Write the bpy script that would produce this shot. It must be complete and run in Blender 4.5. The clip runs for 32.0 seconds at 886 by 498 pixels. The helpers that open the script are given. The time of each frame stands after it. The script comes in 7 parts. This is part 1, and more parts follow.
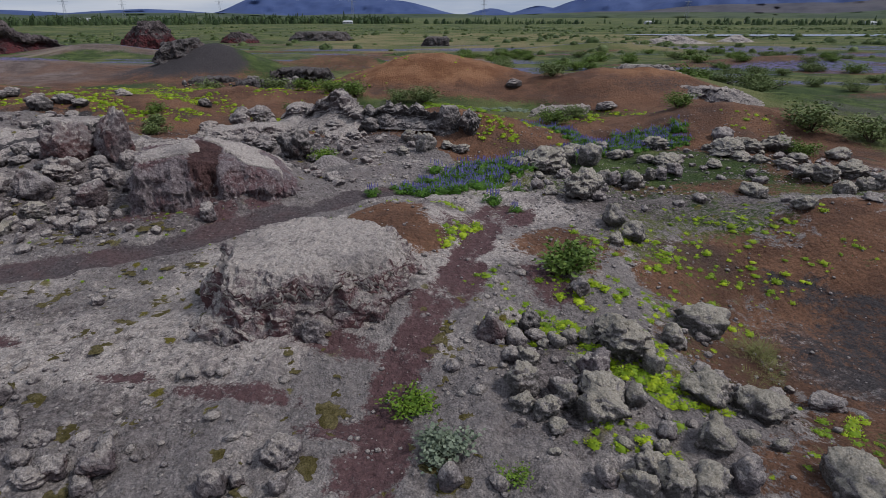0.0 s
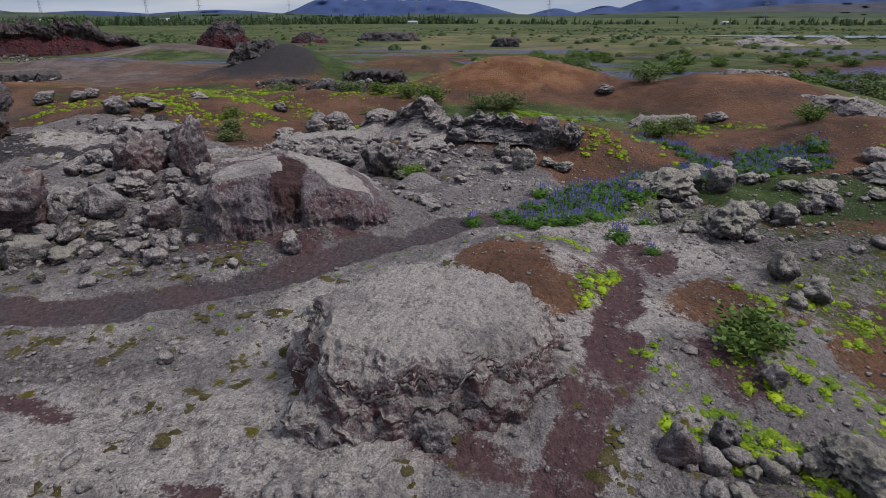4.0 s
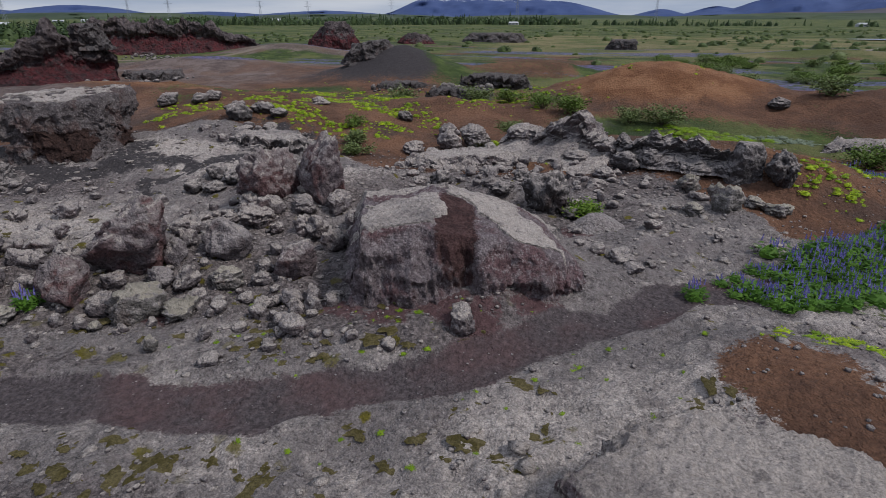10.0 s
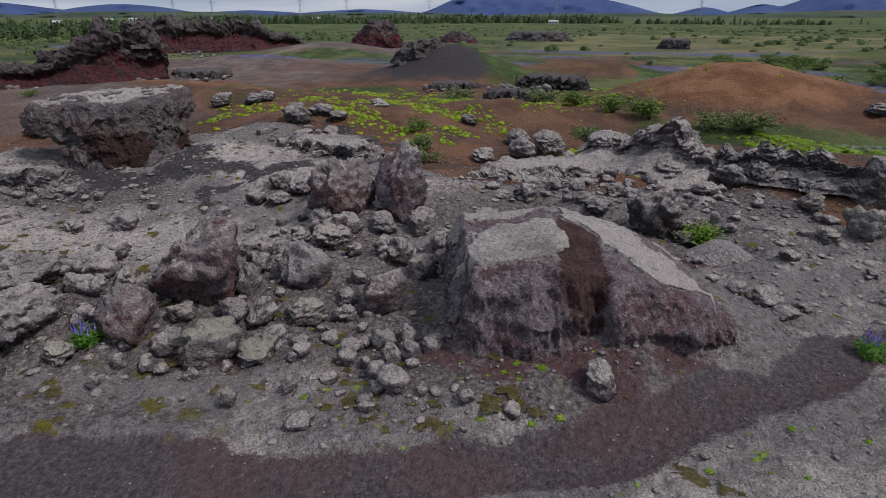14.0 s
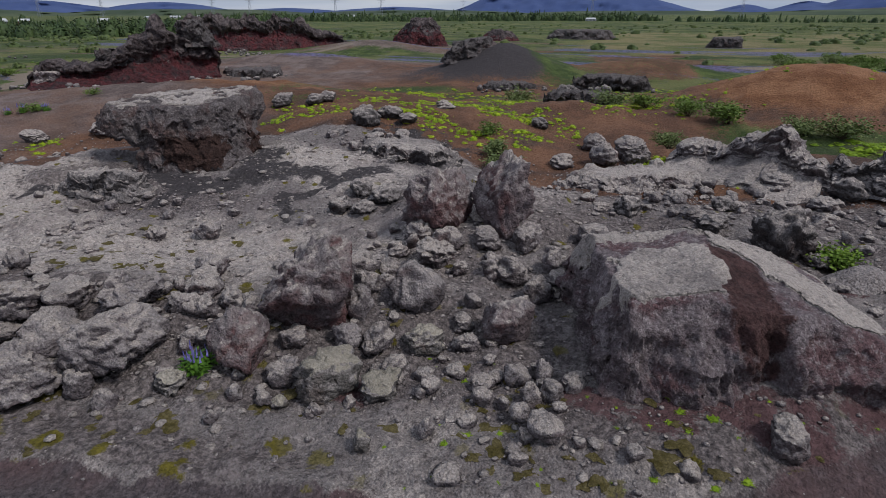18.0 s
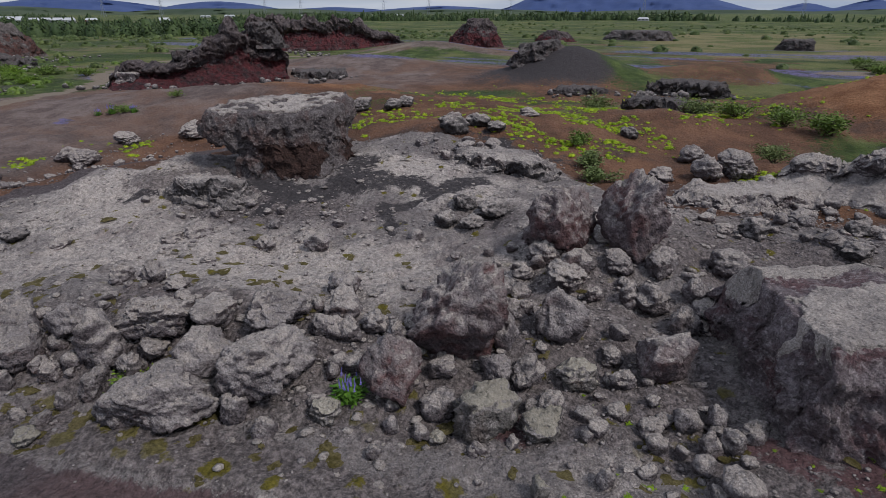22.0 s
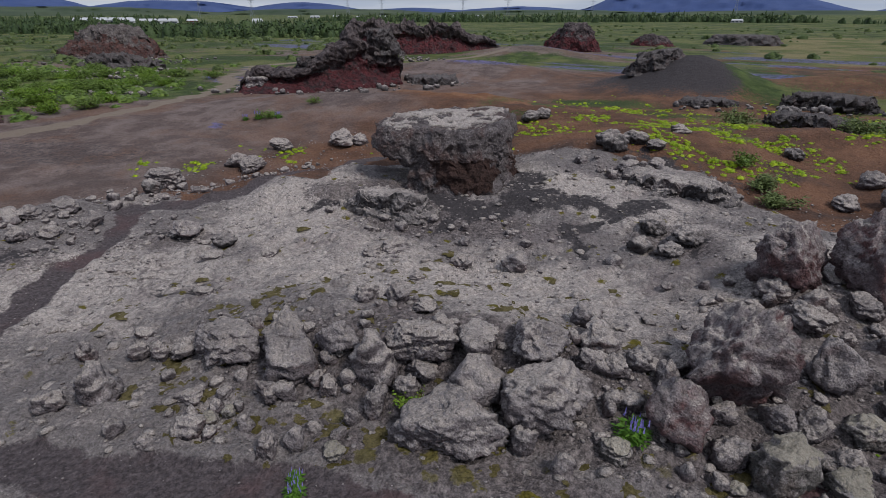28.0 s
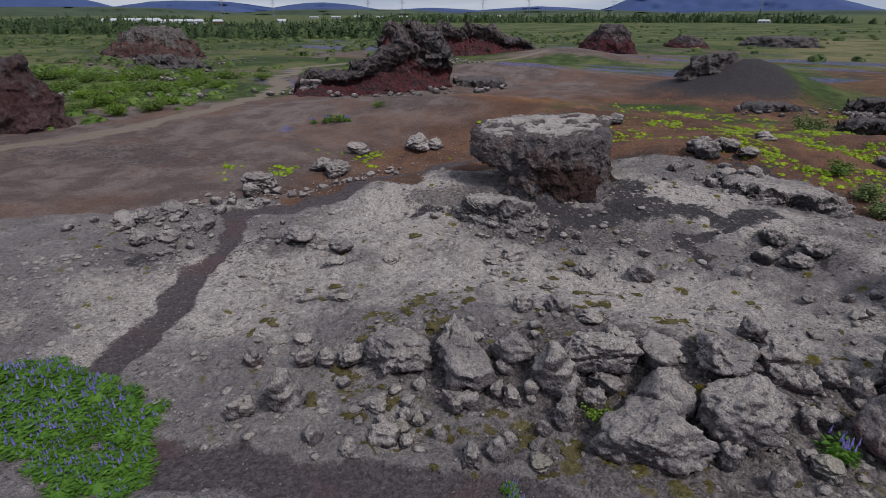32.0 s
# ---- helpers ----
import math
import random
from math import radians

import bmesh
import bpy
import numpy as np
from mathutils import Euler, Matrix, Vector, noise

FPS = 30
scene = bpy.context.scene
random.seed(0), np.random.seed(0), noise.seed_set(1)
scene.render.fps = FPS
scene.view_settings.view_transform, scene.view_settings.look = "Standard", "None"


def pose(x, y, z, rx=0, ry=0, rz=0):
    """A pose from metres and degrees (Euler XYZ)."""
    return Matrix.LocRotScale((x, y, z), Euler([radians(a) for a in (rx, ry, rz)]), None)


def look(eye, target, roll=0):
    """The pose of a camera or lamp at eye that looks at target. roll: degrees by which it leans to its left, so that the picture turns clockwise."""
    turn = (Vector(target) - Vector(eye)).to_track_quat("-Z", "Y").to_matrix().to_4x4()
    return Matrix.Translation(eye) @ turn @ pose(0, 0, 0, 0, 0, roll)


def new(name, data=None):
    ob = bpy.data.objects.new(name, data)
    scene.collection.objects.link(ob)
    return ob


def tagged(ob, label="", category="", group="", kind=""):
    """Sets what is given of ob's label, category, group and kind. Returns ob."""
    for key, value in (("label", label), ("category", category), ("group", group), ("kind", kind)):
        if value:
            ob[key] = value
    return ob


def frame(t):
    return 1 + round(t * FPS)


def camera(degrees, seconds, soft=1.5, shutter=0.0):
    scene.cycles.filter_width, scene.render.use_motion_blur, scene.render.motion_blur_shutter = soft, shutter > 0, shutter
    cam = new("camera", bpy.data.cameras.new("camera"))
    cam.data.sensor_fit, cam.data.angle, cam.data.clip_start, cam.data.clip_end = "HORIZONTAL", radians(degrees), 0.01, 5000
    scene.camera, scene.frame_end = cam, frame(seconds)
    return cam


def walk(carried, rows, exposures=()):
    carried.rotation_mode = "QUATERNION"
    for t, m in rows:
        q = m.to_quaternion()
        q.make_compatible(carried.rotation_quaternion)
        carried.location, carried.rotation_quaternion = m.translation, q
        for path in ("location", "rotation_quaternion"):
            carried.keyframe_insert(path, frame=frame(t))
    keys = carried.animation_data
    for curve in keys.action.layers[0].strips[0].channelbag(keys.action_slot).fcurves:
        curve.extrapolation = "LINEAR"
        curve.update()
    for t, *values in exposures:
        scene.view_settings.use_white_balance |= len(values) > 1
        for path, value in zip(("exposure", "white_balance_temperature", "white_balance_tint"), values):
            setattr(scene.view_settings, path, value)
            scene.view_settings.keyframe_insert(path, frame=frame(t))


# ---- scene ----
cam = camera(76.5, 32.0, soft=0.75)
METRES, EYE, TILT, LEAN, TURN = 30.0, 8.5, -22.6, 0.0, 0.0
ROWS = [
    (0.0, 0.0, 0.0, 0.0, 0.0, 0.0, 0.0),
    (0.5, -0.0086, 0.015, 0.0065, 0.59, -0.01, -0.24),
    (1.0, -0.0172, 0.03, 0.0128, 1.21, -0.02, -0.49),
    (1.5, -0.0259, 0.0453, 0.019, 1.86, -0.03, -0.74),
    (2.0, -0.0354, 0.0605, 0.0253, 2.54, -0.04, -1.01),
    (2.5, -0.0451, 0.0754, 0.0316, 3.25, -0.06, -1.29),
    (3.0, -0.0551, 0.0905, 0.0378, 4.0, -0.08, -1.58),
    (3.5, -0.0656, 0.1055, 0.0438, 4.74, -0.08, -1.89),
    (5.5, -0.1112, 0.1658, 0.0682, 7.62, -0.16, -3.16),
    (6.0, -0.1226, 0.18, 0.074, 8.34, -0.19, -3.44),
    (6.5, -0.1343, 0.1939, 0.0796, 9.03, -0.2, -3.73),
    (7.0, -0.1465, 0.2071, 0.0848, 9.74, -0.23, -4.03),
    (7.5, -0.159, 0.2198, 0.0899, 10.46, -0.28, -4.32),
    (8.0, -0.1716, 0.2323, 0.0948, 11.17, -0.33, -4.62),
    (8.5, -0.1844, 0.2443, 0.0993, 11.86, -0.38, -4.92),
    (9.0, -0.1959, 0.2559, 0.1037, 12.54, -0.45, -5.2),
    (9.5, -0.208, 0.267, 0.108, 13.25, -0.53, -5.47),
    (10.0, -0.22, 0.2777, 0.1122, 13.97, -0.61, -5.75),
    (10.5, -0.2319, 0.288, 0.1161, 14.69, -0.71, -6.03),
    (11.0, -0.2437, 0.298, 0.1199, 15.39, -0.8, -6.32),
    (11.5, -0.2551, 0.3075, 0.1234, 16.01, -0.9, -6.54),
    (12.0, -0.2668, 0.3158, 0.1262, 16.4, -0.95, -6.7),
    (12.5, -0.2785, 0.323, 0.1286, 16.65, -0.99, -6.8),
    (13.0, -0.2903, 0.3292, 0.1306, 16.83, -1.01, -6.86),
    (13.5, -0.3021, 0.3345, 0.1326, 17.0, -1.04, -6.94),
    (14.0, -0.3137, 0.3391, 0.1345, 17.2, -1.09, -7.0),
    (14.5, -0.3257, 0.3427, 0.1358, 17.43, -1.12, -7.11),
    (16.5, -0.3741, 0.3521, 0.1407, 18.9, -1.44, -7.67),
    (17.0, -0.3861, 0.3531, 0.1419, 19.31, -1.53, -7.8),
    (17.5, -0.3982, 0.3538, 0.143, 19.7, -1.61, -7.95),
    (18.0, -0.41, 0.354, 0.1439, 20.11, -1.69, -8.08),
    (18.5, -0.4217, 0.3537, 0.1447, 20.55, -1.78, -8.24),
    (19.0, -0.4334, 0.3533, 0.1454, 21.04, -1.87, -8.41),
    (19.5, -0.445, 0.3517, 0.1462, 21.51, -1.96, -8.6),
    (20.0, -0.4564, 0.3502, 0.1474, 22.02, -2.05, -8.78),
    (20.5, -0.4684, 0.3479, 0.1483, 22.53, -2.13, -8.97),
    (21.0, -0.4805, 0.3455, 0.1495, 23.07, -2.23, -9.18),
    (21.5, -0.4928, 0.3422, 0.1505, 23.6, -2.31, -9.4),
    (22.0, -0.5049, 0.3389, 0.1516, 24.18, -2.4, -9.62),
    (22.5, -0.517, 0.3345, 0.1525, 24.84, -2.5, -9.88),
    (23.0, -0.5287, 0.3299, 0.1538, 25.62, -2.68, -10.09),
    (23.5, -0.5414, 0.324, 0.1535, 26.27, -2.75, -10.41),
    (24.0, -0.5538, 0.3188, 0.1534, 26.89, -2.86, -10.61),
    (24.5, -0.5661, 0.312, 0.1532, 27.44, -2.97, -10.81),
    (25.0, -0.5784, 0.3056, 0.1526, 27.96, -3.07, -10.99),
    (25.5, -0.5908, 0.2983, 0.1521, 28.45, -3.16, -11.17),
    (27.5, -0.6421, 0.2661, 0.1484, 30.51, -3.55, -11.89),
    (28.0, -0.6553, 0.2575, 0.1475, 31.03, -3.66, -12.07),
    (28.5, -0.6689, 0.2488, 0.1462, 31.53, -3.77, -12.24),
    (29.0, -0.6828, 0.2395, 0.1448, 31.99, -3.87, -12.42),
    (29.5, -0.697, 0.2297, 0.143, 32.3, -3.94, -12.52),
    (30.0, -0.7116, 0.2198, 0.1408, 32.46, -3.98, -12.54),
    (30.5, -0.7267, 0.2099, 0.1381, 32.56, -4.02, -12.55),
    (31.0, -0.7424, 0.1995, 0.1343, 32.58, -3.99, -12.59),
    (31.5, -0.7583, 0.1893, 0.1309, 32.62, -3.99, -12.61),
    (32.0, -0.7741, 0.1781, 0.1275, 32.65, -4.0, -12.6),
]
walk(cam, [(t, pose(0, 0, EYE, TILT, LEAN, TURN) @ pose(METRES * x, METRES * y, METRES * z, 90 + pitch, roll, yaw)) for t, x, y, z, yaw, pitch, roll in ROWS])

# ---- world, sun, exposure ----
scene.view_settings.exposure = 0.43
world = bpy.data.worlds.new("overcast_sky")
scene.world = world
world.use_nodes = True
wn = world.node_tree.nodes
wl = world.node_tree.links
sky = wn.new("ShaderNodeTexSky")
sky.sky_type = "NISHITA"
sky.sun_disc = False
sky.sun_elevation, sky.sun_rotation = radians(50), radians(100)
wcoord = wn.new("ShaderNodeTexCoord")
wmap = wn.new("ShaderNodeMapping")
wmap.inputs["Scale"].default_value = (1.0, 1.0, 9.0)
wnoise = wn.new("ShaderNodeTexNoise")
wnoise.inputs["Scale"].default_value, wnoise.inputs["Detail"].default_value = 2.3, 6.0
wramp = wn.new("ShaderNodeValToRGB")
wramp.color_ramp.elements[0].position, wramp.color_ramp.elements[0].color = 0.36, (5.2, 6.6, 9.4, 1)
wramp.color_ramp.elements[1].position, wramp.color_ramp.elements[1].color = 0.62, (10.3, 11.0, 12.6, 1)
wmix = wn.new("ShaderNodeMix")
wmix.data_type = "RGBA"
wmix.inputs[0].default_value = 0.86
wl.new(wcoord.outputs["Generated"], wmap.inputs[0])
wl.new(wmap.outputs[0], wnoise.inputs["Vector"])
wl.new(wnoise.outputs["Fac"], wramp.inputs[0])
wl.new(sky.outputs[0], wmix.inputs[6])
wl.new(wramp.outputs[0], wmix.inputs[7])
wl.new(wmix.outputs[2], wn["Background"].inputs[0])
wn["Background"].inputs[1].default_value = 0.042
sun_data = bpy.data.lights.new("sun", "SUN")
sun_data.energy, sun_data.angle, sun_data.color = 1.5, radians(10), (1.0, 0.975, 0.95)
sun = new("sun", sun_data)
sun.matrix_world = look((78, 6, 95), (0, 20, 0))

# ---- land form ----
# -- terrain --
def _hash(ix, iy, iz):
    n = (ix * np.int64(374761393) + iy * np.int64(668265263) + iz * np.int64(1442695041)) & 0xFFFFFFFF
    n = ((n ^ (n >> 13)) * np.int64(1274126177)) & 0xFFFFFFFF
    n = ((n ^ (n >> 15)) * np.int64(1103515245)) & 0xFFFFFFFF
    return ((n ^ (n >> 16)) & 0xFFFFFF) / float(0xFFFFFF) * 2 - 1


def vnoise(x, y, z=0.0):
    """Smooth value noise in -1..1."""
    x, y, z = np.broadcast_arrays(np.asarray(x, float), np.asarray(y, float), np.asarray(z, float))
    fx, fy, fz = np.floor(x), np.floor(y), np.floor(z)
    ix, iy, iz = fx.astype(np.int64), fy.astype(np.int64), fz.astype(np.int64)
    u, v, w = x - fx, y - fy, z - fz
    u, v, w = u * u * (3 - 2 * u), v * v * (3 - 2 * v), w * w * (3 - 2 * w)
    out = 0
    for a in (0, 1):
        for b in (0, 1):
            lo = _hash(ix + a, iy + b, iz)
            hi = _hash(ix + a, iy + b, iz + 1)
            out = out + (u if a else 1 - u) * (v if b else 1 - v) * (lo * (1 - w) + hi * w)
    return out


def fbm(x, y, z=0.0, octaves=4, gain=0.5):
    total, amp = 0, 1.0
    for k in range(octaves):
        total = total + amp * vnoise(x * 2 ** k + 17.3 * k, y * 2 ** k - 9.1 * k, z * 2 ** k + 4.7 * k)
        amp *= gain
    return total


def ridged(x, y, z=0.0, octaves=4, gain=0.5):
    total, amp = 0, 1.0
    for k in range(octaves):
        total = total + amp * (1 - 2 * np.abs(vnoise(x * 2 ** k + 31.7 * k, y * 2 ** k + 3.3 * k, z * 2 ** k - 7.9 * k)))
        amp *= gain
    return total


def step(a, b, v):
    u = np.clip((v - a) / (b - a), 0, 1)
    return u * u * (3 - 2 * u)


def blob(x, y, cx, cy, rx, ry, turn=0.0, power=2.0):
    """1 in the middle of an ellipse, falling off round it; a high power gives a flat top and a steep edge."""
    c, s = math.cos(math.radians(turn)), math.sin(math.radians(turn))
    u, v = (x - cx) * c + (y - cy) * s, (y - cy) * c - (x - cx) * s
    return np.exp(-np.hypot(u / rx, v / ry) ** power)


def trail(x, y, points, width):
    """1 on a line of points, falling to 0 past its width on both sides."""
    best = np.full(np.shape(x), 1e9)
    for (ax, ay), (bx, by) in zip(points, points[1:]):
        k = np.clip(((x - ax) * (bx - ax) + (y - ay) * (by - ay)) / ((bx - ax) ** 2 + (by - ay) ** 2), 0, 1)
        best = np.minimum(best, np.hypot(x - ax - k * (bx - ax), y - ay - k * (by - ay)))
    return 1 - step(0.55 * width, 1.25 * width, best)


MAIN_TRAIL = [(-35.0, 10.4), (-33.2, 11.5), (-30.4, 12.75), (-27, 14.3), (-20, 16.1), (-13.4, 17.8), (-9.0, 20.1), (-6.2, 22.6), (-3.6, 25.0), (-1.0, 26.5)]
FOOT_TRAIL = [(-38.8, 11.4), (-39.5, 12.6), (-41.0, 15.2), (-43.2, 18.0), (-44.9, 20.3), (-47.9, 23.3)]
HIGH_TRAIL = [(-47.6, 22.9), (-45.6, 24.8), (-44.5, 28.0), (-44.0, 32.0), (-43.8, 36.5), (-42.6, 40.0)]
RED_TRAIL = [(-2.2, 5.0), (-1.3, 8.6), (-0.9, 11.5), (0.2, 14.4), (1.0, 17.4), (1.5, 20.6), (2.6, 23.6)]
GRAVEL_ROAD = [(-75, 8), (-75.2, 24), (-75, 32), (-76.6, 41), (-81, 52), (-87.5, 60), (-94, 63.5), (-99, 72.4), (-107, 80), (-104, 96), (-88, 108), (-78, 124)]


def height(x, y):
    """The height of the ground."""
    x, y = np.asarray(x, float), np.asarray(y, float)
    far = step(45, 110, np.hypot(x + 12, y - 15))
    h = 0.45 + 0.22 * fbm(x / 9, y / 9, 1.5, 3) * (1 - far) + far * 0.25 * fbm(x / 40, y / 40, 6.5, 2)
    h += 0.36 * blob(x, y, -1.5, 21, 11.5, 13, 0, 4)
    # the rise under the moss-topped block and its scoria back
    h += 0.62 * blob(x, y, -2.0, 17.0, 4.6, 4.8, 0, 3) + 0.55 * blob(x, y, -1.4, 20.3, 2.7, 3.0, 0, 3)
    h -= 0.35 * blob(x, y, -11, 15.6, 6, 2.8, 15)
    # the hollow with dark cinders
    h -= 1.4 * blob(x, y, 11.5, 14.8, 5.7, 5.4, 0, 3) - 0.7 * blob(x, y, 16.5, 21, 5.0, 3.0, 20, 3)
    # the bank behind the foot of the bluff, and the terrace of the boulders
    h += 0.85 * blob(x, y, -9.8, 25.2, 4.2, 2.6, 12, 4)
    h += 1.0 * blob(x, y, -26.6, 21.2, 9.5, 2.9, 18, 4) + 0.35 * blob(x, y, -27.5, 20.2, 3.0, 1.2, 18, 3)
    h += 0.28 * blob(x, y, -10.0, 21.6, 3.6, 1.5, 16, 3)
    h += 0.7 * blob(x, y, -18.2, 28.4, 3.4, 2.6)
    h += 0.5 * blob(x, y, -47, 14.6, 4.5, 3.2, 20, 3)
    # the mound under the overhanging rock
    h += 0.75 * blob(x, y, -34.8, 33.6, 6.4, 5.0, 20, 2.4) + 0.9 * blob(x, y, -26.5, 36.0, 7.0, 4.4, -14) + 0.9 * blob(x, y, -30, 43, 6, 4)
    h += 0.8 * blob(x, y, -42.2, 30.0, 4.6, 3.2, 45, 3)
    # moss banks behind the big boulders and the wall-like ridge
    h += 0.9 * blob(x, y, -17.5, 32.0, 5.0, 3.6) + 0.6 * blob(x, y, -8.0, 35.0, 6.5, 4.5)
    h += 1.5 * blob(x, y, -5.5, 42.4, 7.2, 3.6, -20, 3) + 1.55 * blob(x, y, 2.6, 39.6, 4.8, 3.6, -20, 2.6)
    # scoria hills
    h += 1.5 * blob(x, y, -27.5, 48, 8.5, 6.5, 10) + 2.3 * blob(x, y, -47, 53, 15, 7.5, 10) + 0.9 * blob(x, y, -63, 46, 12, 8)
    h += 3.9 * blob(x, y, -1.0, 67, 10.5, 8.0, 12, 2.2) + 2.9 * blob(x, y, 19.5, 61, 9.5, 8.5, -14, 2.6) + 0.7 * blob(x, y, 33, 56, 8, 5)
    h += 1.7 * blob(x, y, 21, 43.5, 7, 4.5, 10) + 4.2 * blob(x, y, -33.4, 86.6, 8.0, 6.5, 8, 1.8) + 2.2 * blob(x, y, -16, 96, 9, 6)
    h += 2.0 * blob(x, y, -66, 90, 16, 8) + 2.4 * blob(x, y, -75, 128, 14, 9) + 1.5 * blob(x, y, -18, 55, 8, 4)
    h += 2.2 * blob(x, y, -79, 70, 11, 7, 20, 2.6) + 1.8 * blob(x, y, 40, 150, 16, 8) + 1.5 * blob(x, y, 62, 105, 14, 7)
    # hummocks of the old lava
    rough = (1 - far) * (1 - trail(x, y, MAIN_TRAIL, 1.6)) * (1 - trail(x, y, FOOT_TRAIL, 1.2))
    h += rough * (0.13 * fbm(x / 2.1, y / 2.1, 61.0, 3) + 0.16 * np.clip(ridged(x / 3.4, y / 3.4, 65.0, 2) - 0.35, 0, 1.2) * step(18, 26, y))
    # trodden lines
    h -= 0.10 * trail(x, y, MAIN_TRAIL, 0.8) + 0.10 * trail(x, y, FOOT_TRAIL, 0.5) + 0.08 * trail(x, y, RED_TRAIL, 0.6)
    return h
# -- end terrain --


def cover(x, y):
    """What lies on the ground, 0 to 1 each: scoria, cinder trail, green, black cinders; olive moss, red earth, lupin
    haze, dry meadow, road, grit with boulder shade.
    """
    wob = 1.6 * fbm(x / 5.0, y / 5.0, 3.1, 3)
    wx, wy = x + wob, y + 1.6 * fbm(x / 5.0, y / 5.0, 8.4, 3)
    edge = 31.5 + 8.0 * blob(x, y, -29, 34, 12.5, 60, 0, 6) + 6.0 * blob(x, y, -7, 34, 7, 60, 0, 4) - 6.0 * step(4, 10, x)
    scoria = step(-1.2, 1.2, wy - edge)
    scoria = np.maximum(scoria, step(-1.0, 1.0, (wy - 23.6) - 1.1 * (wx + 49.5)) * step(41.5, 44, -wx))
    scoria = np.maximum(scoria, 1.2 * blob(wx, wy, -0.9, 20.0, 2.0, 2.6, -20, 4))
    scoria = np.maximum(scoria, 1.1 * blob(wx, wy, 11.5, 15.5, 6.0, 6.0, 0, 5))
    scoria = np.maximum(scoria, 1.1 * blob(wx, wy, 15.0, 20.8, 5.0, 2.6, 20, 5))
    scoria = np.maximum(scoria, 0.75 * blob(wx, wy, 4.6, 18.6, 2.0, 1.6, 20, 4))
    scoria = np.maximum(scoria, 0.9 * blob(wx, wy, 9.5, 9.5, 3.5, 3.0, 20, 4))
    patchy = fbm(x / 2.6, y / 2.6, 33.0, 4, 0.6)
    scoria = scoria - 0.5 * step(4, 8, x) * (1 - step(30, 36, y)) * step(0.05, 0.5, patchy)
    tx, ty = x + 0.3 * fbm(x / 1.4, y / 1.4, 81.0, 3), y + 0.3 * fbm(x / 1.4, y / 1.4, 87.0, 3)
    path = np.maximum(trail(tx, ty, MAIN_TRAIL, 0.8), trail(tx, ty, FOOT_TRAIL, 0.58))
    path = np.maximum(path, trail(tx, ty, HIGH_TRAIL, 0.85))
    red = trail(tx, ty, RED_TRAIL, 0.78) * (0.8 + 0.4 * fbm(x / 1.2, y / 1.2, 2.2, 2))
    for cx, cy, rx, ry in ((-3.2, 12.0, 1.5, 0.6), (-4.6, 10.0, 1.3, 0.35), (-7.2, 10.4, 0.9, 0.3), (-2.6, 9.2, 0.9, 0.4), (-13.0, 12.6, 3.0, 0.4), (1.4, 19.2, 0.9, 1.6), (3.0, 21.8, 0.8, 1.8), (-9.4, 21.5, 0.9, 1.5), (-10.8, 21.9, 1.6, 0.5), (-12.4, 21.6, 0.7, 0.6), (-7.6, 22.6, 1.2, 0.5), (-13.8, 21.6, 1.0, 0.5), (-6.6, 29.4, 1.6, 0.8), (3.0, 16.2, 1.0, 1.0), (-18.2, 20.6, 0.7, 0.5)):
        red = np.maximum(red, 0.85 * blob(wx * 0.6 + x * 0.4, wy * 0.6 + y * 0.4, cx, cy, rx, ry, 0, 3))
    green = step(-4, 5, wy - 80 - 24 * step(24, 44, -x) + 5 * fbm(x / 14, y / 14, 7, 2))
    green = np.maximum(green, 0.8 * step(-2, 3, wy - 46.5) * (1 - step(-2, 3, wy - 56)) * step(-14, -6, x))
    hills = blob(x, y, -1.5, 65.5, 11, 8.5, 12, 5) + blob(x, y, 20, 58, 10.5, 9.5, -14, 5) + blob(x, y, 21, 43.5, 7, 4.5, 10, 5) + blob(x, y, 2.8, 39, 4.4, 3.4, -20, 5)
    green = green * (1 - np.clip(1.3 * hills, 0, 1))
    green = np.maximum(green, 0.62 * step(0.15, 0.6, fbm(x / 5, y / 5, 51.0, 4, 0.6)) * step(44, 52, y) * (1 - np.clip(hills + 1.5 * blob(x, y, -34, 78, 10, 9, 0, 4) + step(40, 50, -x) * (1 - step(80, 95, y)), 0, 1)))
    green = np.maximum(green, 0.52 * step(0.0, 0.45, fbm(x / 2.4, y / 2.4, 57.0, 4, 0.6)) * step(4, 7.5, x) * (1 - step(34, 40, y)) * (1 - blob(x, y, 12.5, 14.0, 4.5, 4.0, 0, 4)))
    green = np.maximum(green, step(60, 72, wx + 0.3 * y))
    green = np.maximum(green, 0.95 * step(28, 34, wx + 0.12 * y - 2))
    for cx, cy, rx, ry, k in ((12.5, 31, 7, 4, 0.9), (10, 49, 4, 2, .8), (-22, 66, 6, 2, 0.7), (-10, 80, 20, 6, .8), (22, 78, 20, 6, .9), (7.5, 18.6, 3.0, 3.0, .36), (10, 22.5, 5, 3, 0.46), (5.5, 12.5, 2.6, 2.0, 0.42), (17, 27, 5, 4, 0.55), (-90, 52, 12, 9, 1.0), (-84, 47, 7, 4, 1), (-112, 45, 22, 20, 1), (-100, 80, 10, 10, .9), (-40, 70, 8, 4, .8), (-50, 100, 12, 6, .8), (3, 27.5, 5, 3.2, 0.55)):
        green = np.maximum(green, k * blob(wx, wy, cx, cy, rx, ry, 0, 4))
    green = np.maximum(green, step(100, 120, -x + 0.3 * y))
    green = green - 0.6 * step(0.1, 0.45, fbm(x / 20, y / 10, 44.0, 4, 0.6)) * step(84, 100, y + 0.4 * np.abs(x + 40)) * (1 - step(170, 220, np.hypot(x, y)))
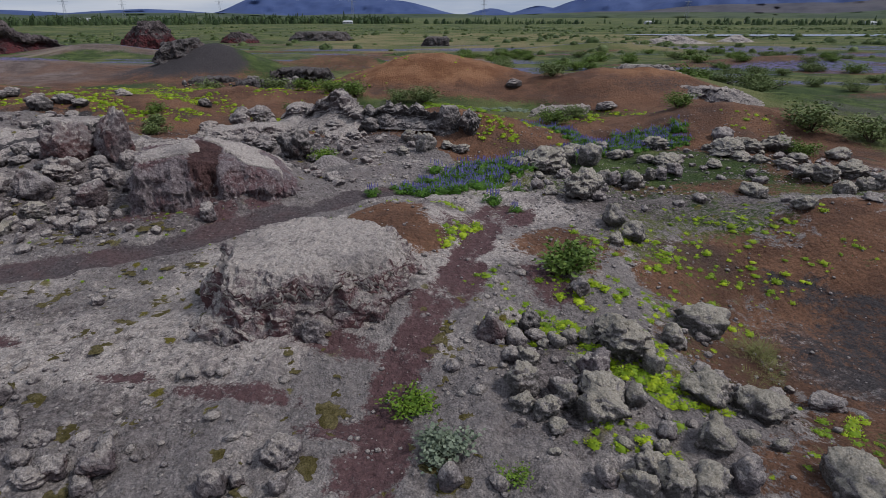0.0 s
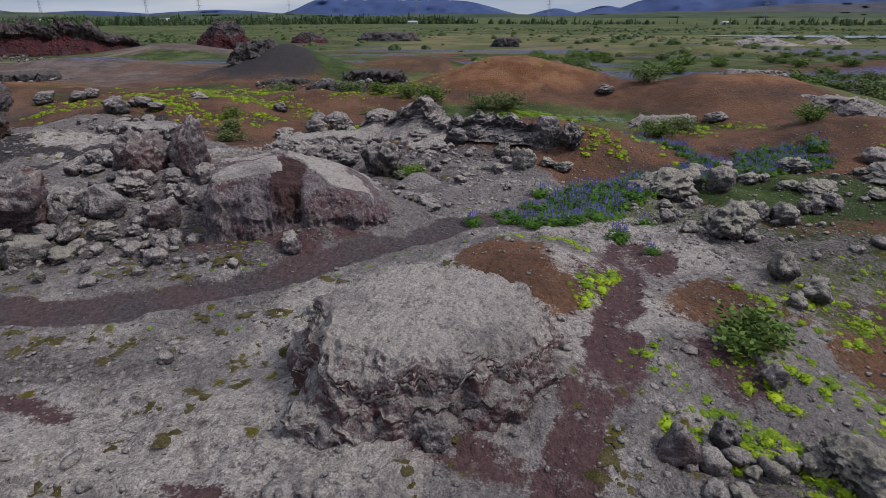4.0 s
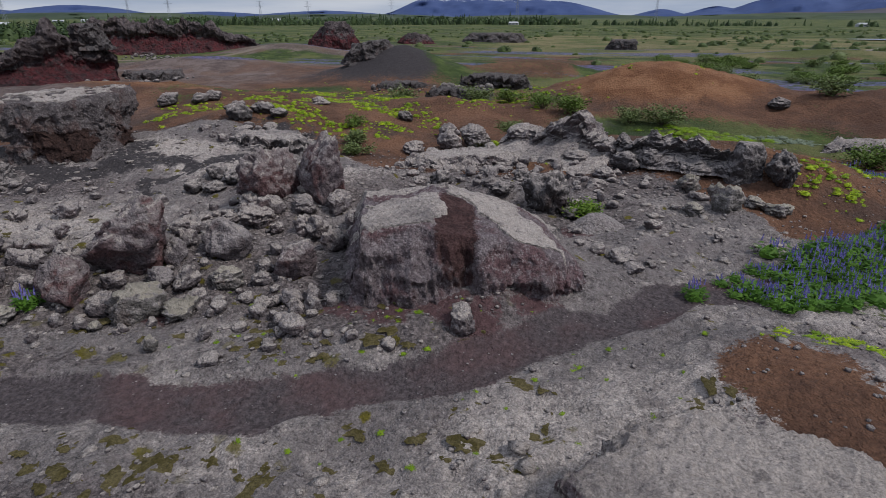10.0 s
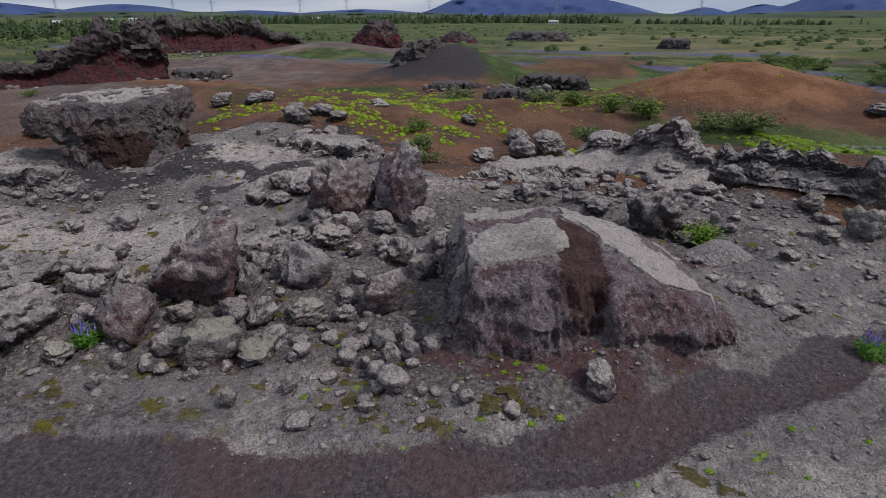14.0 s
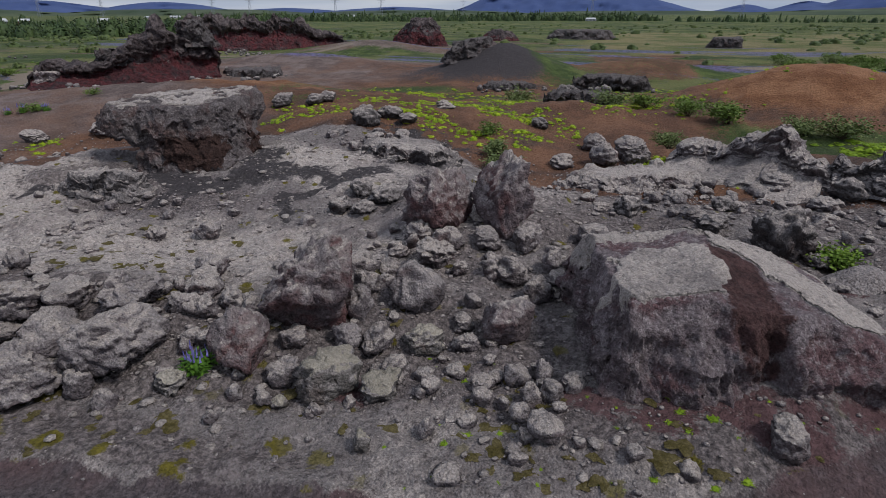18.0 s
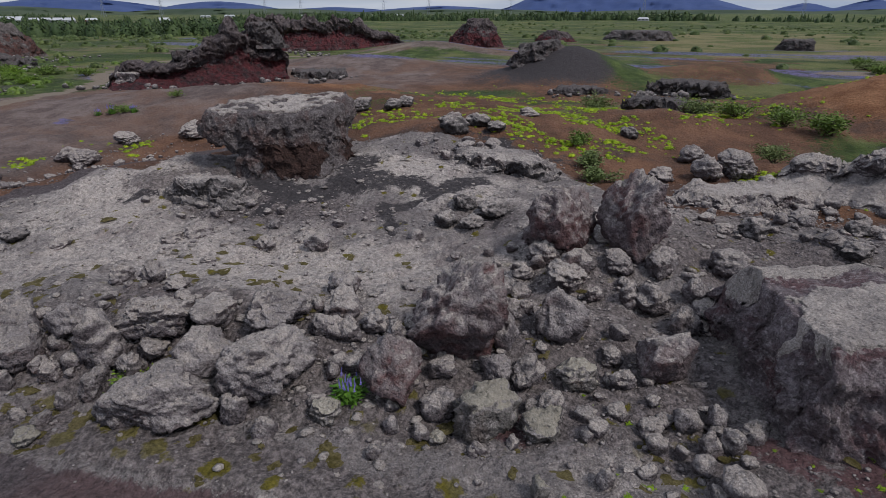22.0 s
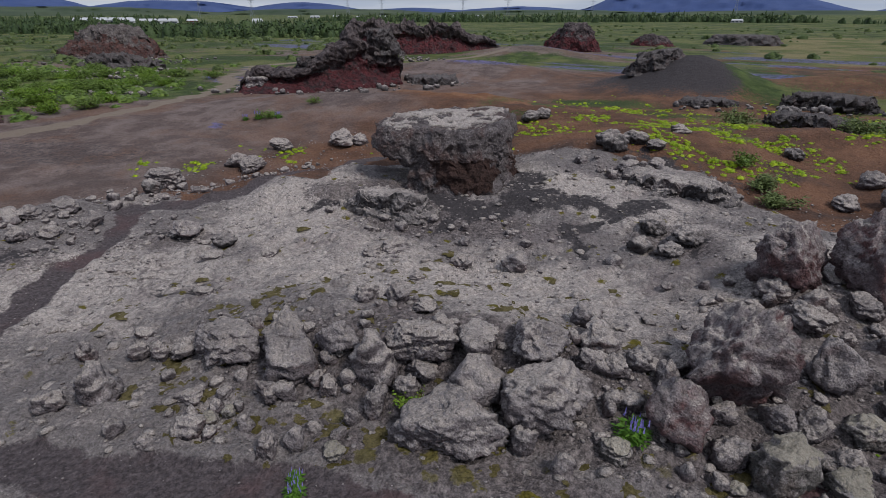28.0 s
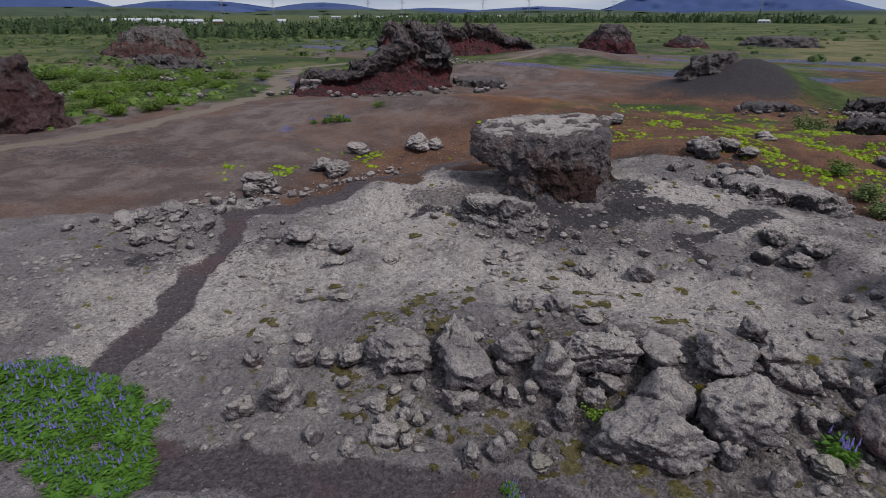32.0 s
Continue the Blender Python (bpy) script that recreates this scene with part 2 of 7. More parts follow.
    sx = x + 0.6 * wob + 0.8 * fbm(x / 1.1, y / 1.1, 21.0, 4, 0.65)
    sy = y + 0.5 * fbm(x / 4.0, y / 4.0, 8.4, 2) + 1.0 * fbm(x / 1.1, y / 1.1, 27.0, 4, 0.65)
    black = 1.2 * blob(wx, wy, -34, 84.5, 11.0, 8.5, 8, 4)
    for cx, cy, rx, ry, turn in ((-22.2, 30.6, 0.6, 1.3, -20), (-25.5, 41.5, 4, 1.0, -8), (-20, 56, 6, 2.4, 8), (-66, 26, 14, 5, 20), (-42.6, 22.0, 1.7, 0.5, 40), (-37.5, 19.0, 1.8, 0.35, 25), (-45.2, 16.8, 1.2, 0.6, 20), (12.5, 17.4, 3.4, 1.0, -40), (13.0, 12.8, 3.4, 3.6, 0), (21, 55, 7, 3, -14), (-6.4, 38.4, 1.6, 1.2, 40), (-16, 66, 8, 3, 0)):
        black = np.maximum(black, (1.05 if cy < 45 and -50 < cx < 0 else 0.85 if cy < 20 else 0.5) * blob(sx, sy, cx, cy, rx, ry, turn, 3))
    for line, w in (([(-31.9, 34.6), (-30.8, 33.6), (-29.6, 32.6)], 1.0), ([(-27.6, 31.2), (-27.0, 30.2), (-26.5, 28.8)], 0.5), ([(-29.0, 33.0), (-26.4, 33.6), (-24.2, 34.9)], 0.9), ([(-26.8, 37.3), (-24.6, 36.2)], 0.3), ([(-27.2, 31.0), (-26.2, 33.2)], 0.35), ([(-35.4, 30.4), (-33.4, 30.2), (-31.6, 30.6), (-30.8, 32.5)], 0.95), ([(-31.6, 30.3), (-31.9, 28.3)], 0.3), ([(-32.8, 29.5), (-32.9, 27.7)], 0.3), ([(-40.0, 27.8), (-39.2, 28.8)], 0.45), ([(-37.2, 29.6), (-36.2, 28.2)], 0.35)):
        black = np.maximum(black, 0.95 * trail(0.55 * sx + 0.45 * x, 0.55 * sy + 0.45 * y, line, w))
    olive = 0.9 * blob(wx, wy, -23.0, 17.2, 9.0, 1.3, 14, 3) + 0.7 * blob(wx, wy, 1.6, 9.0, 2.4, 3.2, 0, 3) + 0.8 * blob(wx, wy, 10.4, 17.0, 1.4, 2.6, -20, 3) + 0.5 * blob(wx, wy, 14.5, 24.5, 5, 2.5, 0, 3)
    lupin = 0.85 * step(0.15, 0.55, fbm(x / 36, y / 6.0, 41.0, 3)) * step(80, 92, y + 0.25 * x) * (1 - step(150, 230, y))
    for cx, cy, rx, ry, turn in ((-65, 90, 8, 3.4, 15), (-30, 108, 26, 9, 0), (-2, 112, 22, 6, 0), (-92, 62, 9, 2.2, -20), (-96, 74, 13, 2.6, -10), (38, 76, 26, 3.2, -6), (60, 96, 20, 6, 0), (-140, 130, 30, 8, 0), (95, 130, 40, 6, 0), (-58, 108, 8, 3, 0), (-60, 38.5, 1.6, 0.6, 0), (25, 95, 30, 4, 0)):
        lupin = np.maximum(lupin, blob(wx, wy, cx, cy, rx, ry, turn, 4))
    dry = step(128, 150, wy + 3 * wob) * (1 - step(240, 330, wy)) * step(-60, -20, x) * (1 - step(60, 160, x))
    road = np.maximum(trail(x, y, GRAVEL_ROAD, 1.5), 0.9 * blob(wx, wy, 5, 112, 10, 5, -3, 4))
    grit = 0.45 * step(0.0, 0.5, fbm(x / 3.2, y / 3.2, 71.0, 4, 0.6))
    # grit patches; among the boulders they also stand for the shade between stones
    for cx, cy, rx, ry, turn, k in ((-33.5, 29.2, 6.0, 2.2, 12, 1.0), (-38.5, 29.8, 4.0, 2.0, 30, 0.9), (-25.0, 19.0, 9.5, 1.9, 18, 1.0), (-16.8, 23.0, 3.8, 3.4, 0, 0.8), (-19.0, 26.8, 4.4, 2.8, 0, 0.75), (-13.5, 21.2, 3.0, 1.2, 10, 0.8), (-9.8, 21.6, 3.6, 1.0, 14, 1.0), (-6.5, 36.5, 5.0, 3.4, -10, 0.9), (-13.5, 36.6, 5.0, 2.6, 30, 0.8), (-45.0, 17.0, 3.2, 1.4, 30, 0.7), (-42.0, 21.8, 3.0, 1.2, 35, 0.7), (9.0, 24.5, 6.0, 4.0, 0, 0.9), (16.0, 31.0, 6.0, 4.0, 0, 0.7), (3.5, 12.0, 2.6, 3.5, 0, 0.7), (-7.0, 9.5, 4.0, 1.6, 0, 0.6), (-8.5, 30.0, 2.6, 2.0, 0, 0.8), (-23.5, 31.6, 3.0, 1.6, 0, 0.8), (-24.0, 16.6, 8.0, 0.9, 14, 0.85), (-13.0, 31.5, 5.0, 3.2, 0, 0.95), (-6.0, 31.5, 3.6, 2.6, 0, 0.8), (-16.0, 13.6, 8.0, 1.0, 12, 0.7)):
        grit = np.maximum(grit, k * blob(wx * 0.5 + x * 0.5, wy * 0.5 + y * 0.5, cx, cy, rx, ry, turn, 3))
    grit = grit * (1 - 0.9 * blob(x, y, -29.5, 24.4, 9.5, 3.0, 14, 4)) * (1 - 0.8 * blob(x, y, -28.0, 34.6, 3.4, 1.6, -20, 4))
    return scoria, path, green, black, olive, red, lupin, dry, road, grit


# ---- materials ----
class Net:
    """A small writer of node materials; all textures run over world metres."""

    def __init__(self, name, rough=0.95):
        self.mat = bpy.data.materials.new(name)
        self.mat.use_nodes = True
        self.tree = self.mat.node_tree
        self.bsdf = self.tree.nodes["Principled BSDF"]
        self.bsdf.inputs["Roughness"].default_value = rough
        self.bsdf.inputs["Specular IOR Level"].default_value = 0.2
        self.geo = self.node("ShaderNodeNewGeometry")
        self.pos = self.geo.outputs["Position"]

    def node(self, kind, **values):
        n = self.tree.nodes.new(kind)
        for key, value in values.items():
            n.inputs[key].default_value = value
        return n

    def put(self, value, socket):
        if isinstance(value, (int, float)):
            socket.default_value = value
        elif isinstance(value, tuple):
            socket.default_value = (*value[:3], 1.0)
        else:
            self.tree.links.new(value, socket)

    def noise(self, scale, detail=4.0, rough=0.55, vector=None, distort=0.0):
        n = self.node("ShaderNodeTexNoise", Scale=scale, Detail=detail, Roughness=rough, Distortion=distort)
        self.put(vector or self.pos, n.inputs["Vector"])
        return n.outputs["Fac"]

    def cells(self, scale, rand=1.0, feature="F1", out="Distance"):
        n = self.node("ShaderNodeTexVoronoi", Scale=scale, Randomness=rand)
        n.feature = feature
        self.put(self.pos, n.inputs["Vector"])
        return n.outputs[out]

    def math(self, op, a, b=0.0, c=0.0):
        n = self.tree.nodes.new("ShaderNodeMath")
        n.operation = op
        for value, socket in zip((a, b, c), n.inputs):
            self.put(value, socket)
        return n.outputs[0]

    def ramp(self, value, lo, hi, smooth=True):
        n = self.node("ShaderNodeMapRange")
        n.interpolation_type = "SMOOTHSTEP" if smooth else "LINEAR"
        self.put(value, n.inputs["Value"])
        n.inputs["From Min"].default_value, n.inputs["From Max"].default_value = lo, hi
        return n.outputs["Result"]

    def mix(self, fac, a, b, blend="MIX"):
        n = self.tree.nodes.new("ShaderNodeMix")
        n.data_type, n.blend_type = "RGBA", blend
        self.put(fac, n.inputs[0])
        self.put(a, n.inputs[6])
        self.put(b, n.inputs[7])
        return n.outputs[2]

    def attr(self, name):
        n = self.tree.nodes.new("ShaderNodeAttribute")
        n.attribute_name = name
        return n.outputs["Fac"]

    def up(self):
        n = self.tree.nodes.new("ShaderNodeSeparateXYZ")
        self.put(self.geo.outputs["Normal"], n.inputs[0])
        return n.outputs[2]

    def own(self):
        return self.tree.nodes.new("ShaderNodeObjectInfo").outputs["Random"]

    def island(self):
        return self.geo.outputs["Random Per Island"]

    def bump(self, heights, strength=1.0, distance=0.05):
        n = self.node("ShaderNodeBump", Strength=strength, Distance=distance)
        self.put(heights, n.inputs["Height"])
        self.put(n.outputs[0], self.bsdf.inputs["Normal"])

    def done(self, colour):
        self.put(colour, self.bsdf.inputs["Base Color"])
        return self.mat


MOSS, MOSS_PALE, MOSS_DARK = (0.240, 0.211, 0.205), (0.50, 0.437, 0.402), (0.117, 0.100, 0.103)


def grain(n, colour, scale, low, high, detail=8.0):
    """Coarse granular light and dark over a colour."""
    g = n.ramp(n.noise(scale, detail, 0.8), 0.36, 0.64, False)
    return n.mix(1.0, colour, n.mix(g, (low, low, low), (high, high, high)), "MULTIPLY")


def lumps(n, scale):
    """Rounded knobs with narrow creases between them."""
    return n.math("SUBTRACT", 1.0, n.ramp(n.cells(scale), 0.0, 0.75))


def moss_colour(n, more=0.0):
    """Grey fringe moss: pale cushions; pinholes, creases and their small shadows are coloured dark; more: how far it
    shifts to the pale tone.
    """
    c = n.mix(n.ramp(n.math("ADD", n.noise(0.4, 8, 0.70), more), 0.38, 0.62), MOSS, MOSS_PALE)
    # dark flecks paint pinholes and creases together with the small shadows in them
    c = n.mix(n.math("MULTIPLY", n.ramp(n.noise(2.6, 7, 0.72), 0.54, 0.64), 0.55), c, MOSS_DARK)
    c = n.mix(n.math("MULTIPLY", n.ramp(n.noise(9.0, 6, 0.7), 0.57, 0.66), 0.75), c, MOSS_DARK)
    return grain(n, grain(n, c, 6.0, 0.84, 1.12), 24, 0.58, 1.34)


def rock_material(name, base, dark, warm, warm_amount=0.5, moss=0.5, moss_tint=None, ragged=1.5, lit_lichen=0.8):
    """Pitted lava: base and dark tones, red-brown stains; grey moss and lichened paleness, in part painted skylight, on
    what faces the sky.
    """
    n = Net(name)
    knobs = lumps(n, 6.5)
    c = n.mix(n.ramp(n.noise(1.6, 6, 0.65), 0.35, 0.65), base, dark)
    c = n.mix(n.math("MULTIPLY", n.ramp(n.noise(0.8, 5, 0.6, distort=0.6), 0.62 - 0.3 * warm_amount, 0.78 - 0.25 * warm_amount), 0.85), c, warm)
    c = n.mix(n.math("MULTIPLY", n.own(), 0.35), c, dark)
    # lichened tops, made paler than the sides to carry sky light in the colour
    lay = n.math("ADD", n.up(), n.math("MULTIPLY", n.math("SUBTRACT", n.noise(4.0, 7, 0.75), 0.5), 2.2))
    c = n.mix(n.math("MULTIPLY", n.ramp(lay, 0.08, 0.72), lit_lichen), c, n.mix(n.noise(1.5, 4), (0.34, 0.302, 0.298), (0.48, 0.430, 0.414)))
    c = n.mix(n.math("MULTIPLY", n.ramp(n.noise(13, 6, 0.75), 0.55, 0.66), 0.7), c, tuple(0.55 * v for v in dark))
    c = grain(n, c, 18, 0.50, 1.42)
    if moss > 0:
        lay = n.math("ADD", n.up(), n.math("MULTIPLY", n.math("SUBTRACT", n.noise(3.2, 6, 0.7), 0.5), ragged))
        mask = n.ramp(lay, 1.02 - moss * 0.75, 1.18 - moss * 0.75)
        mc = moss_colour(n, 0.07)
        if moss_tint:
            mc = n.mix(0.4, mc, moss_tint)
        c = n.mix(mask, c, mc)
    rel = n.math("ADD", n.math("MULTIPLY", knobs, 0.45), n.math("MULTIPLY", lumps(n, 16), 0.22))
    rel = n.math("ADD", rel, n.math("MULTIPLY", n.noise(9, 9, 0.75), 0.75))
    n.bump(rel, 1.0, 0.16)
    return n.done(c)


LAVA = rock_material("grey_lava", (0.24, 0.206, 0.212), (0.110, 0.092, 0.098), (0.22, 0.15, 0.146), 0.3, 0.62)
LAVA_BARE = rock_material("bare_grey_lava", (0.25, 0.218, 0.226), (0.130, 0.110, 0.117), (0.235, 0.165, 0.162), 0.3, 0.42)
LAVA_PURPLE = rock_material("purple_grey_lava", (0.215, 0.172, 0.180), (0.115, 0.088, 0.094), (0.175, 0.078, 0.075), 0.6, 0.36, lit_lichen=0.5)
LAVA_DARK = rock_material("dark_lava", (0.125, 0.113, 0.115), (0.062, 0.055, 0.057), (0.105, 0.072, 0.07), 0.3, 0.34, lit_lichen=0.55)
LAVA_SHORE = rock_material("dry_mossy_lava", (0.22, 0.202, 0.190), (0.115, 0.104, 0.100), (0.19, 0.145, 0.13), 0.3, 0.66, (0.42, 0.39, 0.28))


def ground_material():
    n = Net("heath_ground")
    fine = n.math("SUBTRACT", n.noise(3.4, 6, 0.68), 0.5)
    tiny = n.math("SUBTRACT", n.noise(16, 5, 0.7), 0.5)
    ragged = n.math("ADD", n.math("MULTIPLY", fine, 1.3), n.math("MULTIPLY", tiny, 0.9))

    def mask(name, lo=0.42, hi=0.58, rag=1.0):
        return n.ramp(n.math("ADD", n.attr(name), n.math("MULTIPLY", ragged, rag)), lo, hi)

    c = moss_colour(n, n.math("MULTIPLY", n.math("SUBTRACT", n.attr("pale"), 0.35), 0.28))
    # bare grit and mauve cinders between the cushions
    grit = n.mix(n.noise(6, 4), (0.12, 0.098, 0.097), (0.255, 0.218, 0.21))
    c = n.mix(n.math("MULTIPLY", n.ramp(n.noise(1.1, 8, 0.74, distort=0.5), 0.55, 0.63), 0.6), c, grit)
    c = n.mix(n.math("MULTIPLY", n.ramp(n.noise(0.23, 6, 0.7), 0.56, 0.66), 0.45), c, n.mix(n.noise(4, 5), (0.15, 0.115, 0.115), (0.27, 0.222, 0.217)))
    # stones and grit, the dark tone deepened to paint in shade between boulders
    stony = n.mix(n.ramp(n.noise(7, 7, 0.8), 0.36, 0.64), (0.056, 0.045, 0.046), (0.225, 0.188, 0.184))
    c = n.mix(n.math("MULTIPLY", mask("grit", 0.42, 0.66, 1.0), 0.8), c, stony)
    # small olive cushions
    spots = n.math("ADD", n.cells(1.05), n.math("MULTIPLY", fine, 0.7))
    spots = n.math("SUBTRACT", spots, n.math("MULTIPLY", n.attr("olive"), 0.16))
    olive_c = n.mix(n.noise(11, 4), (0.085, 0.072, 0.012), (0.20, 0.165, 0.03))
    c = n.mix(n.math("MULTIPLY", n.math("SUBTRACT", 1.0, n.ramp(spots, 0.11, 0.2)), n.math("MAXIMUM", n.attr("olive"), n.ramp(n.noise(0.22, 2), 0.44, 0.54))), c, olive_c)
    scoria_c = n.mix(n.ramp(n.noise(0.3, 7, 0.68), 0.36, 0.64), (0.112, 0.058, 0.039), (0.21, 0.108, 0.066))
    scoria_c = n.mix(n.ramp(n.noise(0.16, 4, 0.6), 0.52, 0.68), scoria_c, (0.090, 0.058, 0.048))
    scoria_c = n.mix(n.math("MULTIPLY", n.ramp(tiny, 0.02, 0.2), 0.55), scoria_c, (0.065, 0.034, 0.026))
    sep = n.tree.nodes.new("ShaderNodeSeparateXYZ")
    n.put(n.pos, sep.inputs[0])
    west = n.ramp(n.math("ADD", sep.outputs[0], n.math("MULTIPLY", n.noise(0.09, 5, 0.6), 40.0)), -20.0, -38.0)
    grey_c = n.mix(n.ramp(n.noise(0.35, 7, 0.7), 0.4, 0.62), (0.13, 0.096, 0.088), (0.235, 0.182, 0.168))
    grey_c = n.mix(n.math("MULTIPLY", n.ramp(n.noise(0.11, 5, 0.65), 0.48, 0.62), 0.7), grey_c, n.mix(n.noise(1.2, 5, 0.7), (0.135, 0.076, 0.056), (0.25, 0.148, 0.105)))
    scoria_c = n.mix(n.math("MULTIPLY", west, 0.92), scoria_c, grey_c)
    ochre_c = n.mix(n.ramp(n.noise(0.4, 7, 0.7), 0.38, 0.62), (0.185, 0.082, 0.040), (0.30, 0.150, 0.080))
    scoria_c = n.mix(mask("ochre", 0.4, 0.7, 0.5), scoria_c, ochre_c)
    c = n.mix(mask("scoria"), c, scoria_c)
    red_c = n.mix(n.noise(5, 5), (0.082, 0.041, 0.044), (0.165, 0.098, 0.100))
    c = n.mix(mask("red", 0.4, 0.7, 1.3), c, red_c)
    black_c = n.mix(n.noise(3, 5), (0.040, 0.035, 0.038), (0.082, 0.072, 0.075))
    c = n.mix(mask("black", 0.30, 0.90, 1.5), c, black_c)
    green_c = n.mix(n.ramp(n.noise(0.5, 6, 0.65), 0.35, 0.65), (0.036, 0.058, 0.016), (0.105, 0.140, 0.040))
    green_c = n.mix(n.math("MULTIPLY", n.ramp(n.noise(0.06, 5, 0.6), 0.46, 0.54), 0.9), green_c, n.mix(n.noise(0.9, 5, 0.7), (0.115, 0.140, 0.040), (0.20, 0.185, 0.080)))
    green_c = n.mix(n.math("MULTIPLY", n.ramp(n.noise(0.09, 6, 0.7), 0.54, 0.62), 0.6), green_c, n.mix(n.noise(1.4, 5, 0.7), (0.055, 0.050, 0.05), (0.13, 0.11, 0.115)))
    green_c = n.mix(n.math("MULTIPLY", n.ramp(n.noise(0.035, 6, 0.65), 0.50, 0.58), 0.75), green_c, n.mix(n.noise(0.7, 5, 0.7), (0.022, 0.040, 0.013), (0.06, 0.095, 0.03)))
    green_c = n.mix(n.math("MULTIPLY", n.ramp(tiny, 0.0, 0.22), 0.6), green_c, (0.022, 0.034, 0.012))
    c = n.mix(mask("green", 0.44, 0.62), c, green_c)
    dry_c = n.mix(n.ramp(n.noise(0.05, 6, 0.65), 0.42, 0.58), (0.115, 0.130, 0.045), (0.25, 0.205, 0.105))
    c = n.mix(n.math("MULTIPLY", mask("dry", 0.4, 0.7), 0.8), c, dry_c)
    lupin_c = n.mix(n.ramp(n.noise(1.3, 6, 0.7), 0.40, 0.58), (0.04, 0.062, 0.05), (0.17, 0.155, 0.37))
    c = n.mix(n.math("MULTIPLY", mask("lupin", 0.5, 0.8, 1.1), 0.75), c, lupin_c)
    grit_c = n.mix(n.ramp(n.noise(9, 7, 0.8), 0.36, 0.66), (0.060, 0.048, 0.051), (0.155, 0.128, 0.132))
    grit_c = n.mix(n.math("MULTIPLY", n.ramp(n.noise(0.35, 4), 0.45, 0.65), 0.8), grit_c, n.mix(n.noise(8, 4), (0.090, 0.052, 0.054), (0.165, 0.105, 0.105)))
    c = n.mix(mask("path", 0.32, 0.74, 1.15), c, grit_c)
    c = grain(n, c, 7, 0.64, 1.28)
    c = n.mix(mask("road", 0.45, 0.6, 0.3), c, n.mix(n.noise(2.5, 5), (0.20, 0.155, 0.12), (0.29, 0.235, 0.185)))
    rel = n.math("ADD", n.math("MULTIPLY", lumps(n, 5.0), 0.35), n.math("MULTIPLY", n.noise(5, 9, 0.72), 0.8))
    rel = n.math("ADD", rel, n.math("MULTIPLY", lumps(n, 17), 0.18))
    n.bump(rel, 1.0, 0.17)
    return n.done(c)


GROUND = ground_material()


def flat_material(name, a, b, scale=6.0, rough=0.9):
    n = Net(name, rough)
    return n.done(n.mix(n.noise(scale, 5, 0.65), a, b))


def leaf_material(name, a, b, rough=0.6):
    n = Net(name, rough)
    c = n.mix(n.island(), a, b)
    c = n.mix(n.math("MULTIPLY", n.ramp(n.noise(2.5, 4), 0.4, 0.65), 0.45), c, tuple(0.55 * v for v in a))
    n.bsdf.inputs["Subsurface Weight"].default_value = 0.0
    return n.done(c)


LUPIN_LEAF = leaf_material("lupin_leaf", (0.050, 0.125, 0.014), (0.11, 0.22, 0.026))
LUPIN_FLOWER = leaf_material("lupin_flower", (0.13, 0.115, 0.40), (0.27, 0.235, 0.54))
LIME = leaf_material("lime_herb", (0.15, 0.25, 0.010), (0.40, 0.49, 0.022))
SHRUB = leaf_material("shrub_leaf", (0.085, 0.145, 0.026), (0.17, 0.24, 0.050))
WILLOW = leaf_material("woolly_willow_leaf", (0.14, 0.18, 0.12), (0.24, 0.28, 0.20))
WOOD = flat_material("twig_bark", (0.06, 0.045, 0.03), (0.11, 0.085, 0.06), 30)
LIME_DEEP = leaf_material("bright_herb", (0.13, 0.22, 0.010), (0.22, 0.32, 0.018))
SHRUB_BRIGHT = leaf_material("bright_shrub_leaf", (0.09, 0.175, 0.018), (0.19, 0.28, 0.034))
SHRUB_DULL = leaf_material("dull_shrub_leaf", (0.11, 0.15, 0.050), (0.19, 0.235, 0.085))
GRASS = leaf_material("pale_grass", (0.15, 0.16, 0.05), (0.24, 0.23, 0.09))
olive_net = Net("olive_moss")
olive_net.bump(olive_net.noise(12, 8, 0.75), 1.0, 0.1)
OLIVE = olive_net.done(grain(olive_net, olive_net.mix(olive_net.ramp(olive_net.noise(3.0, 7, 0.75), 0.40, 0.60), (0.085, 0.069, 0.020), (0.165, 0.135, 0.062)), 22, 0.5, 1.4))
TREE = leaf_material("far_tree", (0.036, 0.064, 0.024), (0.078, 0.115, 0.040))
WHITE = flat_material("white_paint", (0.40, 0.41, 0.44), (0.58, 0.58, 0.60), 0.3)
RED_WALL = flat_material("red_brown_paint", (0.14, 0.04, 0.035), (0.18, 0.055, 0.045), 0.3)
DARK_GLASS = flat_material("dark_window", (0.05, 0.06, 0.08), (0.08, 0.09, 0.11), 0.5, 0.2)
STEEL = flat_material("galvanised_steel", (0.20, 0.22, 0.26), (0.26, 0.28, 0.32), 0.5, 0.6)
ROAD = flat_material("far_asphalt", (0.36, 0.37, 0.40), (0.42, 0.43, 0.45), 0.05)


def water_material():
    n = Net("lake_water", 0.12)
    n.bsdf.inputs["Specular IOR Level"].default_value = 0.5
    n.bump(n.noise(1.2, 4), 0.3, 0.05)
    return n.done((0.10, 0.13, 0.17))


